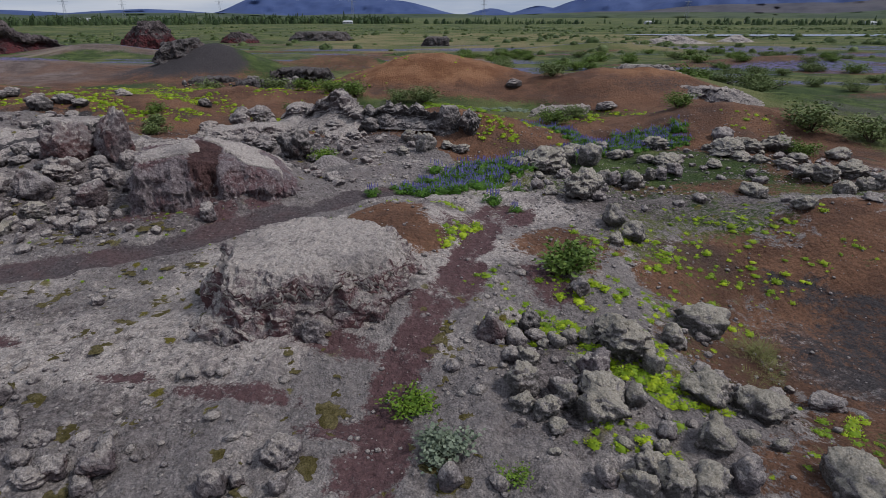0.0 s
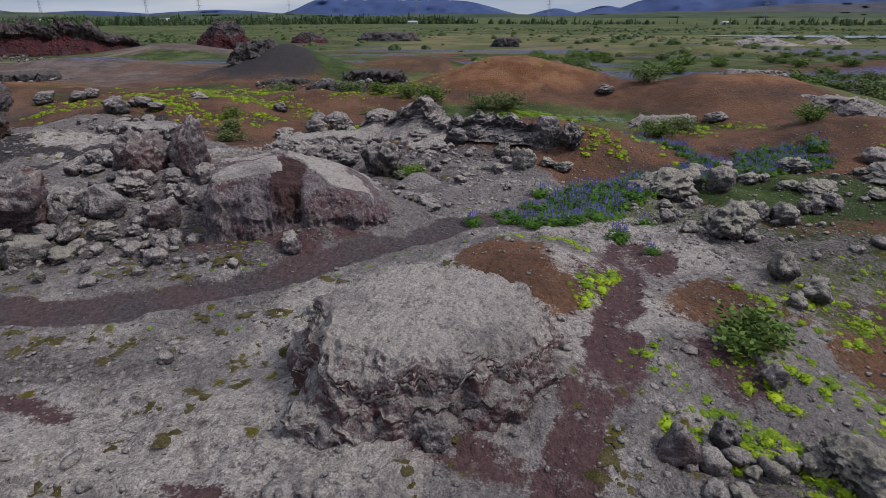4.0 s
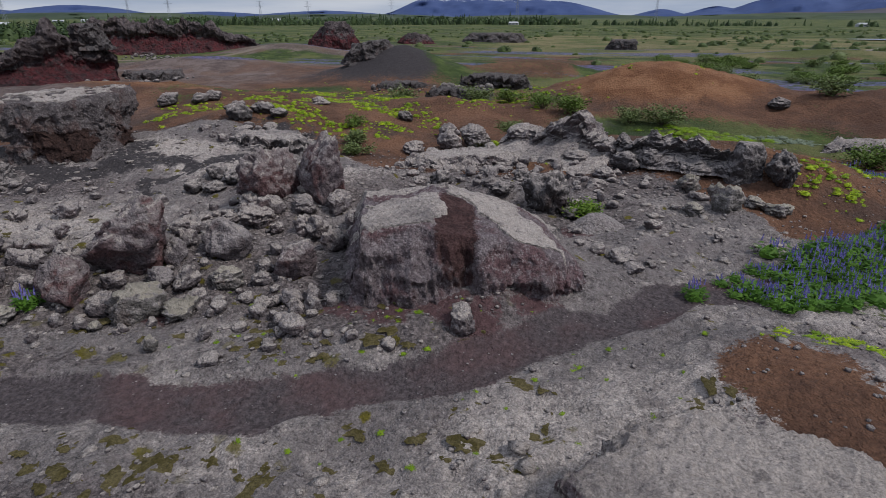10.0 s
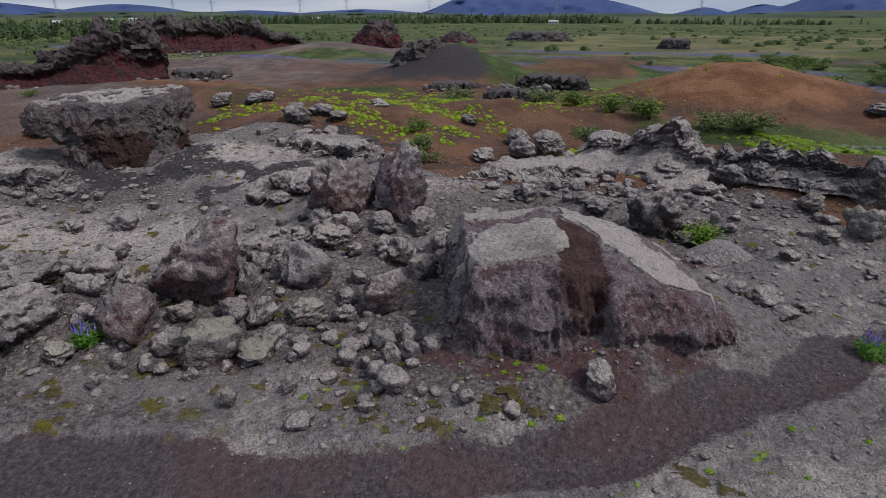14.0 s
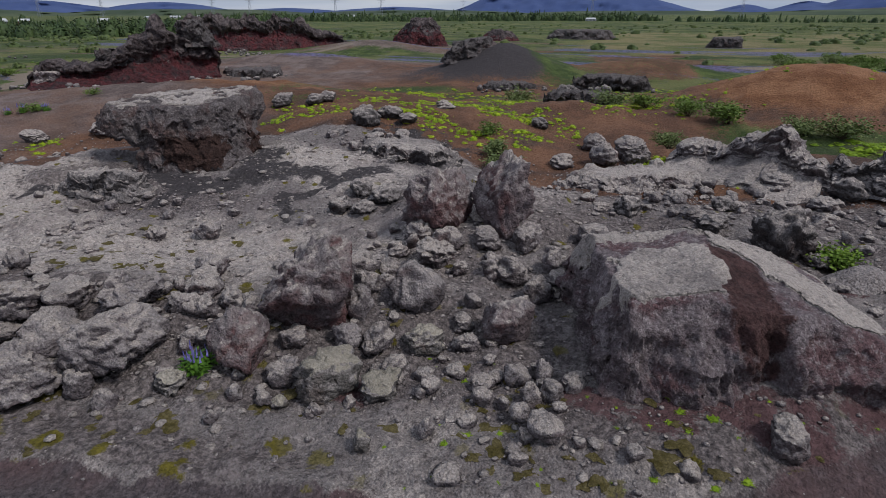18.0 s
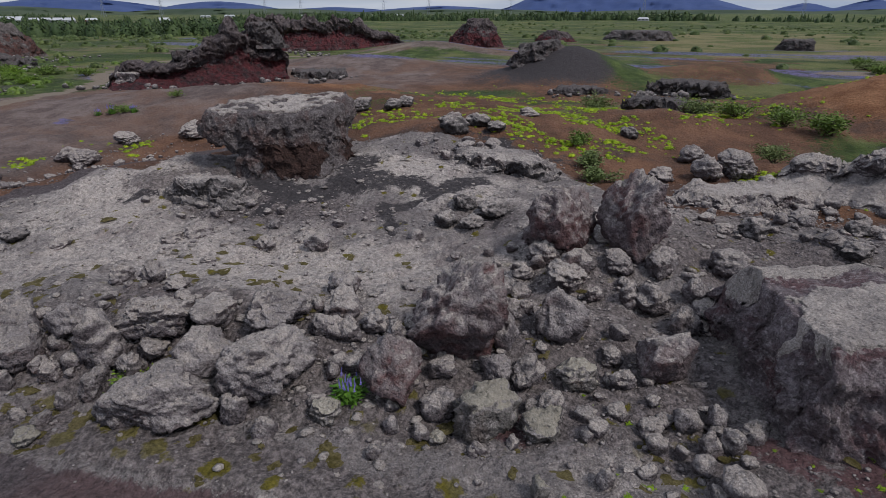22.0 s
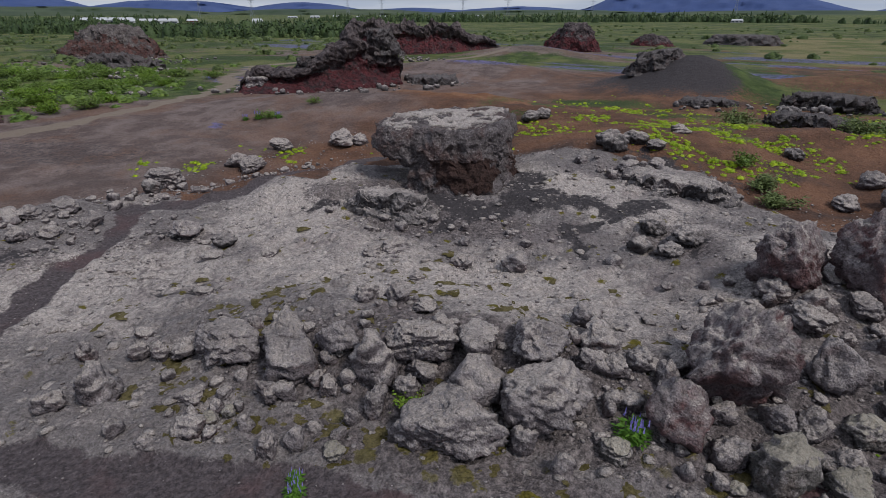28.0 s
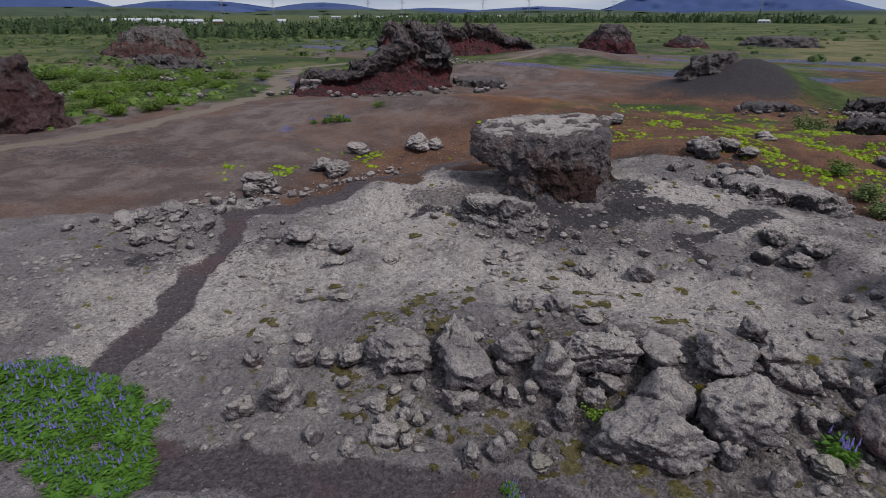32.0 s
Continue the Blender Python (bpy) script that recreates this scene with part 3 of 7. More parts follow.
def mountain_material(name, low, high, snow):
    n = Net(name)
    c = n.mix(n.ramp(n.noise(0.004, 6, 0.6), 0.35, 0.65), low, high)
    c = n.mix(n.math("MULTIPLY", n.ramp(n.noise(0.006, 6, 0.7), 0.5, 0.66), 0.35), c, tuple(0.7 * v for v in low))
    if snow:
        sep = n.tree.nodes.new("ShaderNodeSeparateXYZ")
        n.put(n.pos, sep.inputs[0])
        level = n.ramp(n.math("ADD", sep.outputs[2], n.math("MULTIPLY", n.noise(0.02, 5, 0.7), 90.0)), 148, 162)
        c = n.mix(level, c, (0.62, 0.66, 0.74))
    return n.done(c)


WATER = water_material()
# the blue of the far mountains is distance haze put into the colour
MOUNTAIN = mountain_material("haze_blue_mountain", (0.046, 0.074, 0.185), (0.064, 0.095, 0.215), True)
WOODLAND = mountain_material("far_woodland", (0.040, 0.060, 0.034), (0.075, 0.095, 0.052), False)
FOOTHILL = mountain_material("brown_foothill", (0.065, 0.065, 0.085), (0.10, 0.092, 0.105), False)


def crust_material(name, base, dark, warm, red, pale, specks=0.8):
    """Weathered lava crust with a drawn cover of moss and of red scoria."""
    n = Net(name)
    c = n.mix(n.ramp(n.noise(1.4, 6, 0.68), 0.36, 0.64), base, dark)
    c = n.mix(n.math("MULTIPLY", n.ramp(n.noise(0.7, 5, 0.62, distort=0.7), 0.46, 0.62), 0.8), c, warm)
    c = n.mix(n.math("MULTIPLY", n.ramp(n.noise(5, 8, 0.78), 0.48, 0.62), specks), c, pale)
    c = n.mix(n.math("MULTIPLY", n.ramp(n.noise(14, 6, 0.75), 0.55, 0.66), 0.7), c, tuple(0.5 * v for v in dark))
    rag = n.math("MULTIPLY", n.math("SUBTRACT", n.noise(3.0, 7, 0.72), 0.5), 1.1)
    earth = n.mix(n.ramp(n.noise(2.2, 6, 0.7), 0.38, 0.62), red, tuple(0.55 * v for v in red))
    c = n.mix(n.ramp(n.math("ADD", n.attr("red"), rag), 0.42, 0.62), c, earth)
    c = grain(n, c, 15, 0.46, 1.5)
    c = n.mix(n.ramp(n.math("ADD", n.attr("carpet"), rag), 0.44, 0.56), c, moss_colour(n, 0.08))
    rel = n.math("ADD", n.math("MULTIPLY", lumps(n, 7), 0.4), n.math("MULTIPLY", n.noise(6, 10, 0.78), 1.0))
    n.bump(n.math("ADD", rel, n.math("MULTIPLY", lumps(n, 19), 0.2)), 1.0, 0.17)
    return n.done(c)


LAVA_BLOCK = rock_material("block_lava", (0.27, 0.232, 0.236), (0.155, 0.122, 0.128), (0.150, 0.050, 0.052), 0.85, 0.56, ragged=2.2, lit_lichen=0.5)
LAVA_BLUFF = crust_material("bluff_lava", (0.245, 0.202, 0.212), (0.150, 0.116, 0.125), (0.170, 0.092, 0.098), (0.118, 0.064, 0.062), (0.40, 0.346, 0.350))
# the cap's red tone is darkened to include the shade below the slab
LAVA_CAP = crust_material("cap_lava", (0.175, 0.150, 0.152), (0.070, 0.058, 0.060), (0.12, 0.074, 0.068), (0.075, 0.044, 0.038), (0.34, 0.303, 0.296), 0.5)
MOSS_CAP = Net("moss_carpet")
MOSS_CAP.bump(MOSS_CAP.math("ADD", MOSS_CAP.math("MULTIPLY", lumps(MOSS_CAP, 7), 0.4), MOSS_CAP.noise(8, 8, 0.72)), 1.0, 0.14)
MOSS_CAP = MOSS_CAP.done(moss_colour(MOSS_CAP, 0.09))
LAVA_PURPLE_BARE = rock_material("purple_cinder", (0.12, 0.095, 0.095), (0.065, 0.05, 0.052), (0.11, 0.06, 0.058), 0.6, 0.0)
SCORIA_HEAP = rock_material("cinder_heap", (0.085, 0.060, 0.058), (0.06, 0.045, 0.045), (0.09, 0.055, 0.05), 0.5, 0.0)


def red_cliff_material(name, wall, wall_dark, cap, cap_dark, low=0.55):
    """Scoria: red walls under a dark crust that follows the rim, with dark debris at the foot."""
    n = Net(name)
    c = n.mix(n.ramp(n.noise(0.45, 6, 0.65), 0.35, 0.65), wall, wall_dark)
    c = n.mix(n.math("MULTIPLY", n.ramp(n.noise(1.1, 7, 0.72), 0.48, 0.60), 0.8), c, cap_dark)
    k = n.mix(n.ramp(n.noise(0.8, 6, 0.68), 0.38, 0.62), cap, cap_dark)
    wobble = n.math("MULTIPLY", n.math("SUBTRACT", n.noise(0.3, 7, 0.7), 0.5), 1.5)
    lay = n.math("ADD", n.attr("rim"), wobble)
    c = n.mix(n.ramp(lay, low, low + 0.08), c, k)
    c = n.mix(n.math("SUBTRACT", 1.0, n.ramp(lay, -0.05, 0.12)), c, k)
    c = grain(n, c, 3.0, 0.45, 1.5)
    n.bump(n.math("ADD", n.noise(1.6, 9, 0.75), n.math("MULTIPLY", lumps(n, 1.6), 0.5)), 1.0, 0.55)
    return n.done(c)


LAVA_RED = red_cliff_material("red_scoria", (0.125, 0.034, 0.038), (0.070, 0.028, 0.032), (0.15, 0.122, 0.122), (0.055, 0.043, 0.046), 0.50)
LAVA_BROWN = red_cliff_material("brown_scoria", (0.14, 0.075, 0.066), (0.085, 0.042, 0.038), (0.19, 0.165, 0.158), (0.10, 0.082, 0.08), 0.5)
LAVA_TOWER = red_cliff_material("tower_lava", (0.135, 0.085, 0.083), (0.080, 0.036, 0.037), (0.13, 0.105, 0.105), (0.075, 0.042, 0.042), 0.6)
SCRUB = leaf_material("far_scrub_leaf", (0.070, 0.105, 0.034), (0.14, 0.175, 0.058))
LAVA_FAR = rock_material("far_dark_lava", (0.12, 0.108, 0.11), (0.055, 0.048, 0.05), (0.10, 0.065, 0.063), 0.4, 0.0, lit_lichen=0.16)


# ---- the ground: one sheet, fine where the camera passes, coarser to the horizon ----
def part(name, data, material, parent=None, label=""):
    """One mesh object under a thing or a part; data is a bmesh or a mesh."""
    if isinstance(data, bmesh.types.BMesh):
        me = bpy.data.meshes.new(name)
        data.to_mesh(me)
        data.free()
        data = me
    if not data.materials:
        for m in material if isinstance(material, (list, tuple)) else [material]:
            data.materials.append(m)
    ob = new(name, data)
    if parent:
        ob.parent = parent
    return tagged(ob, label) if label else ob


def mesh_of(name, verts, faces, smooth=True, slots=None):
    """A mesh from arrays; all faces have the same number of corners."""
    verts, faces = np.asarray(verts, np.float32), np.asarray(faces, np.int32)
    me = bpy.data.meshes.new(name)
    me.vertices.add(len(verts))
    me.vertices.foreach_set("co", verts.ravel())
    k = faces.shape[1]
    me.loops.add(faces.size)
    me.loops.foreach_set("vertex_index", faces.ravel())
    me.polygons.add(len(faces))
    me.polygons.foreach_set("loop_start", np.arange(0, faces.size, k, dtype=np.int32))
    if slots is not None:
        me.polygons.foreach_set("material_index", np.asarray(slots, np.int32))
    me.polygons.foreach_set("use_smooth", np.full(len(faces), smooth))
    me.update(calc_edges=True)
    return me


def spaced(lo, hi, fine, a, b, growth):
    """Coordinates that are fine apart between a and b, and wider and wider apart outside."""
    mid = list(np.arange(a, b, fine))
    s, v, right = fine, mid[-1], []
    while v < hi:
        s *= growth
        v += s
        right.append(v)
    s, v, left = fine, a, []
    while v > lo:
        s *= growth
        v -= s
        left.append(v)
    return np.array(left[::-1] + mid + right)


def grid_faces(nu, nv, wrap=False):
    i, j = np.meshgrid(np.arange(nu - (0 if wrap else 1)), np.arange(nv - 1), indexing="ij")
    a = i * nv + j
    b = ((i + 1) % nu) * nv + j
    return np.stack([a, b, b + 1, a + 1], -1).reshape(-1, 4)


def relief(x, y, covered=None):
    """Moss cushions, stones and hummocks on top of the land form."""
    sc, path, green, black, olive, red, lupin, dry, road, grit = cover(x, y) if covered is None else covered
    bare = np.clip(np.maximum(np.maximum(path, road), np.maximum(0.8 * black, 0.75 * red)), 0, 1)
    near = 1 - step(60, 100, np.hypot(x + 12, y - 15))
    moss = (1 - np.clip(sc, 0, 1)) * (1 - bare) * near
    rough = 0.09 * fbm(x / 0.7, y / 0.7, 2.0, 4, 0.65) + 0.10 * np.clip(ridged(x / 1.3, y / 1.3, 5.0, 3) - 0.4, 0, 2)
    return moss * rough + near * 0.025 * fbm(x / 0.35, y / 0.35, 9.0, 2) + near * np.clip(sc, 0, 1) * 0.05 * fbm(x / 1.5, y / 1.5, 4.0, 3)


gx = spaced(-4200, 4200, 0.118, -43, 12, 1.045)
gy = spaced(-300, 4400, 0.115, 7, 34, 1.034)
GX, GY = np.meshgrid(gx, gy, indexing="ij")
px, py = GX.ravel(), GY.ravel()
covered = cover(px, py)
pz = height(px, py) + relief(px, py, covered)
ground = part("ground", mesh_of("ground", np.stack([px, py, pz], 1), grid_faces(len(gx), len(gy))), GROUND)
tagged(ground, "grey moss heath with brown scoria, dark cinder trails and green plain", "ground", kind="structure")
for key, values in zip(("scoria", "path", "green", "black", "olive", "red", "lupin", "dry", "road", "grit"), covered):
    ground.data.attributes.new(key, "FLOAT", "POINT").data.foreach_set("value", np.clip(values, 0, 1.3).astype(np.float32))


pale = np.zeros_like(px)
for cx, cy, rx, ry, turn in ((-29.5, 24.0, 10.5, 3.4, 14), (-28.0, 34.6, 5.0, 2.0, -20), (-18.5, 31.5, 3.0, 2.0, 0), (-3.0, 18.0, 6.0, 3.0, 10), (-8.0, 12.5, 6.0, 2.0, 0), (-41.0, 17.5, 3.6, 5.0, -30), (3.5, 24.0, 3.0, 3.0, 0), (-40.0, 26.0, 3.5, 5.0, 0)):
    pale = np.maximum(pale, blob(px, py, cx, cy, rx, ry, turn, 3))
ground.data.attributes.new("pale", "FLOAT", "POINT").data.foreach_set("value", pale.astype(np.float32))
ochre = 1.1 * blob(px, py, -1.0, 66, 10.5, 8.0, 12, 3) + 0.7 * blob(px, py, 21, 60, 8, 6, -14, 3) + 0.6 * blob(px, py, 3.0, 39, 3.4, 3.0, -20, 3) + 0.7 * blob(px, py, -47, 54, 13, 4, 10, 3)
ground.data.attributes.new("ochre", "FLOAT", "POINT").data.foreach_set("value", np.clip(ochre, 0, 1).astype(np.float32))


# ---- lava formations ----
def surface(x, y):
    return float(height(np.array([x]), np.array([y]))[0])


def outcrop_mesh(rx, ry, top, seed, square=3.0, steep=0.22, rough=0.25, tilt=(0.0, 0.0), nu=170, nv=80, shelf=0.0, dome=0.12, grain=1.0, wave=0.10):
    """A block of lava on an outline of rx by ry: a flat or tilted top and a craggy steep rim."""
    th = np.linspace(0, 2 * math.pi, nu, endpoint=False)
    s = np.linspace(0, 1, nv)
    T, S = np.meshgrid(th, s, indexing="ij")
    c, d = np.cos(T), np.sin(T)
    outline = (np.abs(c) ** square + np.abs(d) ** square) ** (-1 / square)
    outline = outline * (1 + wave * fbm(c * 1.7 + seed, d * 1.7, seed * 3.1, 3))
    cap = 0.5
    fall = np.clip((S - cap) / (1 - cap), 0, 1)
    r = np.where(S < cap, S / cap * (1 - steep), 1 - steep + steep * fall)
    z = top * (1 - fall ** 1.15) - 0.5 * fall
    r = r + shelf * step(0.6, 1.0, fall)
    X, Y = r * outline * rx * c, r * outline * ry * d
    z = z * (1 + tilt[0] * X / rx + tilt[1] * Y / ry) + dome * top * (1 - np.clip(r, 0, 1) ** 2) * (1 - fall)
    k = step(0.36, 0.6, S)
    g = grain
    big = ridged(X / g + seed, Y / g, z / g + seed, 5, 0.6)
    lump = fbm(X / (1.7 * g) - seed, Y / (1.7 * g), z / (1.1 * g), 3)
    push = rough * k * (0.45 * big + 0.7 * lump)
    X, Y = X + push * c, Y + push * d
    z = z + rough * (0.18 + 0.82 * k) * (0.4 * fbm(X / (0.5 * g), Y / (0.5 * g), z / (0.5 * g) + seed, 5, 0.65)) * (1 - step(0.92, 1, fall))
    return X, Y, z, S, c, d, 1 - fall


def attach(me, **layers):
    for key, values in layers.items():
        me.attributes.new(key, "FLOAT", "POINT").data.foreach_set("value", np.asarray(values, np.float32).ravel())
    return me


def cut_out(name, V, faces, keep, material, parent, label="", lift=0.0, **layers):
    """A part made of those faces of a surface that are kept."""
    faces = faces[keep]
    used, index = np.unique(faces, return_inverse=True)
    me = mesh_of(name, V[used] + (0, 0, lift), index.reshape(faces.shape))
    return part(name, attach(me, **{key: np.asarray(v).ravel()[used] for key, v in layers.items()}), material, parent, label)


def bluff():
    """A lava bluff: a steep streaked face with a sharp corner, a red crest, a falling ridge, and two sheets of moss on the top."""
    a = np.concatenate([np.linspace(-1.6, -0.22, 24), np.linspace(-0.2, 0.7, 90), np.linspace(0.73, 8.6, 220)])
    b = np.concatenate([np.linspace(-2.4, 1.6, 190), np.linspace(1.64, 8.0, 90)])
    A, B = np.meshgrid(a, b, indexing="ij")
    foot = np.interp(A, (-1, 0, 1.6, 3.4, 4.9, 6.8, 8), (0.3, -0.1, -0.75, -0.55, -0.75, 0.0, 0.6)) + 0.14 * fbm(A * 1.3, B * 0.2, 3.0, 3)
    brow = np.interp(A, (0, 0.6, 2.4, 4.1, 5.7, 7.0), (0.7, 0.42, 0.40, 0.15, 0.10, 0.7)) + 0.16 * fbm(A * 2.2, B * 0.3, 6.0, 4)
    top = np.interp(A, (-0.5, 0.4, 1.6, 2.6, 4.1, 5.7, 6.8, 7.8), (2.7, 2.98, 3.04, 3.02, 2.72, 2.25, 1.65, 1.1))
    top = top + 0.30 * blob(A, B, 2.9, 2.9, 0.9, 2.0, -12, 3) + 0.12 * blob(A, B, 4.3, 2.8, 0.8, 2.6, -24, 3) - 0.16 * blob(A, B, 3.1, 0.9, 0.7, 1.0, 0, 3)
    rise = np.clip((B - foot) / (brow - foot), 0, 1)
    front = np.where(rise < 0.82, 0.86 * (rise / 0.82) ** 1.25, 0.86 + 0.14 * np.sin((rise - 0.82) / 0.18 * 1.571))
    side = step(0.02, 0.42, A + 0.18 * fbm(B * 1.6, A * 0.4, 9.0, 3)) * (1 - step(6.3, 8.3, A))
    back = 1 - step(3.8, 7.6, B)
    f = front * side * back
    z = 0.45 + (top - 0.45) * f
    wall = np.clip(4 * f * (1 - f), 0, 1)
    z = z + wall * 0.16 * fbm(A / 0.45, B / 0.5, z / 0.5, 4, 0.6) + 0.05 * fbm(A / 0.35, B / 0.35, 2.0, 4, 0.65) * step(0.05, 0.3, f)
    # upright flutes and crusty knobs on the face
    push = wall * (0.16 * fbm(A * 2.6 + 0.35 * z, z * 0.35, 4.0, 4, 0.65) + 0.17 * ridged(A / 0.7, z / 0.7, 8.0, 4, 0.62) + 0.06 * fbm(A * 9, z * 6, 1.0, 2))
    push = push + 0.22 * wall * step(3.6, 5.2, A) * step(0.35, 0.6, f)
    flank = np.clip(4 * side * (1 - side), 0, 1) * step(0.02, 0.2, front * back)
    Bp, Ap = B - push, A - flank * (0.20 * ridged(B / 0.7, z / 0.6, 5.0, 4, 0.6) + 0.14 * fbm(B / 0.4, z / 0.4, 2.0, 3, 0.6))
    c, d = 0.934, 0.356
    V = np.stack([-12.7 + Ap * c - Bp * d, 21.75 + Ap * d + Bp * c, z], -1)
    edge = 0.35 * fbm(A * 1.4, B * 1.4, 12.0, 4, 0.65)
    left = step(0.2, 0.55, A + edge) * (1 - step(2.0, 2.35, A - 0.22 * B + edge)) * step(0.45, 0.62, B + 0.3 * edge) * (1 - step(2.2, 3.0, B + edge))
    strip = step(-0.16, 0.16, A + 0.42 * B - 4.5 + edge) * (1 - step(-0.2, 0.3, A + 0.30 * B - 6.4 + edge)) * step(0.12, 0.4, B + 0.3 * edge)
    rear = step(3.2, 3.8, B + edge) * step(-0.4, 0.4, edge + 0.25)
    carpet = np.clip(np.maximum(np.maximum(left, strip), rear), 0, 1) * step(0.55, 0.8, f)
    V[..., 2] += 0.06 * carpet
    red = np.clip(0.85 * blob(A, B, 3.0, 1.6, 0.9, 1.7, -12, 4) + 0.45 * blob(A, B, 3.2, 0.1, 0.7, 0.6, 0, 3) + 0.5 * blob(A, B, 5.6, -0.3, 1.2, 0.5, 0, 3), 0, 1) * (1 - carpet)
    ob = new("scoria_bluff")
    faces, V = grid_faces(len(a), len(b)), V.reshape(-1, 3)
    cut_out("rock_face", V, faces, np.ones(len(faces), bool), LAVA_BLUFF, ob, carpet=carpet, red=red)
    for where in (left, strip):
        cut_out("moss_sheet", V, faces, (where * step(0.55, 0.8, f)).ravel()[faces].min(1) > 0.5, MOSS_CAP, ob, "pale grey moss sheet", 0.03)
    return tagged(ob, "purple-grey lava bluff with a streaked face, red crest and moss", "lava outcrop")


def overhanging_rock():
    """A thick slab of lava that leans out over a narrow stem: flat pale top, shaggy rim, a hollow below with shade
    coloured in.
    """
    nu, nv = 360, 190
    T, S = np.meshgrid(np.linspace(0, 2 * math.pi, nu, endpoint=False), np.linspace(0, 1, nv), indexing="ij")
    c, d = np.cos(T), np.sin(T)
    outline = (np.abs(np.cos(T - 0.5)) ** 3.2 + np.abs(np.sin(T - 0.5)) ** 3.2) ** (-1 / 3.2) * (1 + 0.09 * fbm(c * 1.9 + 4, d * 1.9, 2.0, 4, 0.6))
    knots = (0, 0.40, 0.46, 0.52, 0.60, 0.66, 0.74, 0.82, 0.90, 1.0)
    z = np.interp(S, knots, (4.25, 4.25, 4.10, 3.70, 3.05, 2.70, 2.50, 2.10, 1.30, 0.20))
    r = np.interp(S, knots, (0, 0.93, 0.985, 1.0, 0.97, 0.90, 0.78, 0.72, 0.76, 0.95))
    k = np.interp(S, knots, (0, 0, 0, 0.03, 0.08, 0.25, 0.62, 0.90, 1.0, 1.0))
    X = -36.75 + 1.75 * k + r * outline * 3.4 * c
    Y = 35.2 - 1.1 * k + r * outline * 3.65 * d
    skin = step(0.36, 0.5, S)
    big = ridged(X / 1.5, Y / 1.5, z / 1.0, 5, 0.6)
    lump = fbm(X / 2.0 + 3, Y / 2.0, z / 1.1, 3)
    push = skin * (0.22 * big + 0.34 * lump + 0.10 * fbm(X / 0.35, Y / 0.35, z / 0.35, 3, 0.65)) * (0.6 + 0.5 * step(0.5, 0.62, S))
    X, Y = X + push * c, Y + push * d
    tilt = 0.045 * (X + 36.7) + 0.02 * (Y - 35) - 0.30 * blob(X, Y, -35.2, 33.4, 1.6, 1.2, 30, 2)
    z = z + tilt * (1 - step(0.5, 0.8, S)) + (0.07 + 0.16 * skin) * fbm(X / 0.7, Y / 0.7, z / 0.7, 4, 0.65) * (1 - step(0.92, 1, S))
    edge = fbm(X / 0.9, Y / 0.9, 5.0, 4, 0.65)
    carpet = (1 - step(0.36, 0.45, S + 0.05 * edge)) * step(-0.35, 0.05, edge - 0.9 * blob(X, Y, -35.4, 33.0, 1.7, 0.8, 20, 3))
    z = z + 0.05 * carpet
    # reddish lava of the undercut, kept dark so the hollow's shade is painted in
    red = step(0.60, 0.68, S) * (1 - step(0.84, 0.92, S)) * step(-0.2, 0.4, lump + 0.2)
    ob = new("overhanging_rock")
    faces, V, low = grid_faces(nu, nv, True), np.stack([X, Y, z], -1).reshape(-1, 3), S.ravel()
    stem = low[faces].min(1) > 0.7
    cut_out("slab", V, faces, ~stem, LAVA_CAP, ob, "grey lava slab", carpet=carpet, red=red)
    cut_out("stem", V, faces, stem, LAVA_CAP, ob, "red-brown lava stem, darkened for the shade under the slab", carpet=carpet, red=red)
    cut_out("moss_sheet", V, faces, carpet.ravel()[faces].min(1) > 0.5, MOSS_CAP, ob, "pale grey moss sheet", 0.03)
    return tagged(ob, "dark overhanging lava rock with a pale flat top on a mound", "lava outcrop")


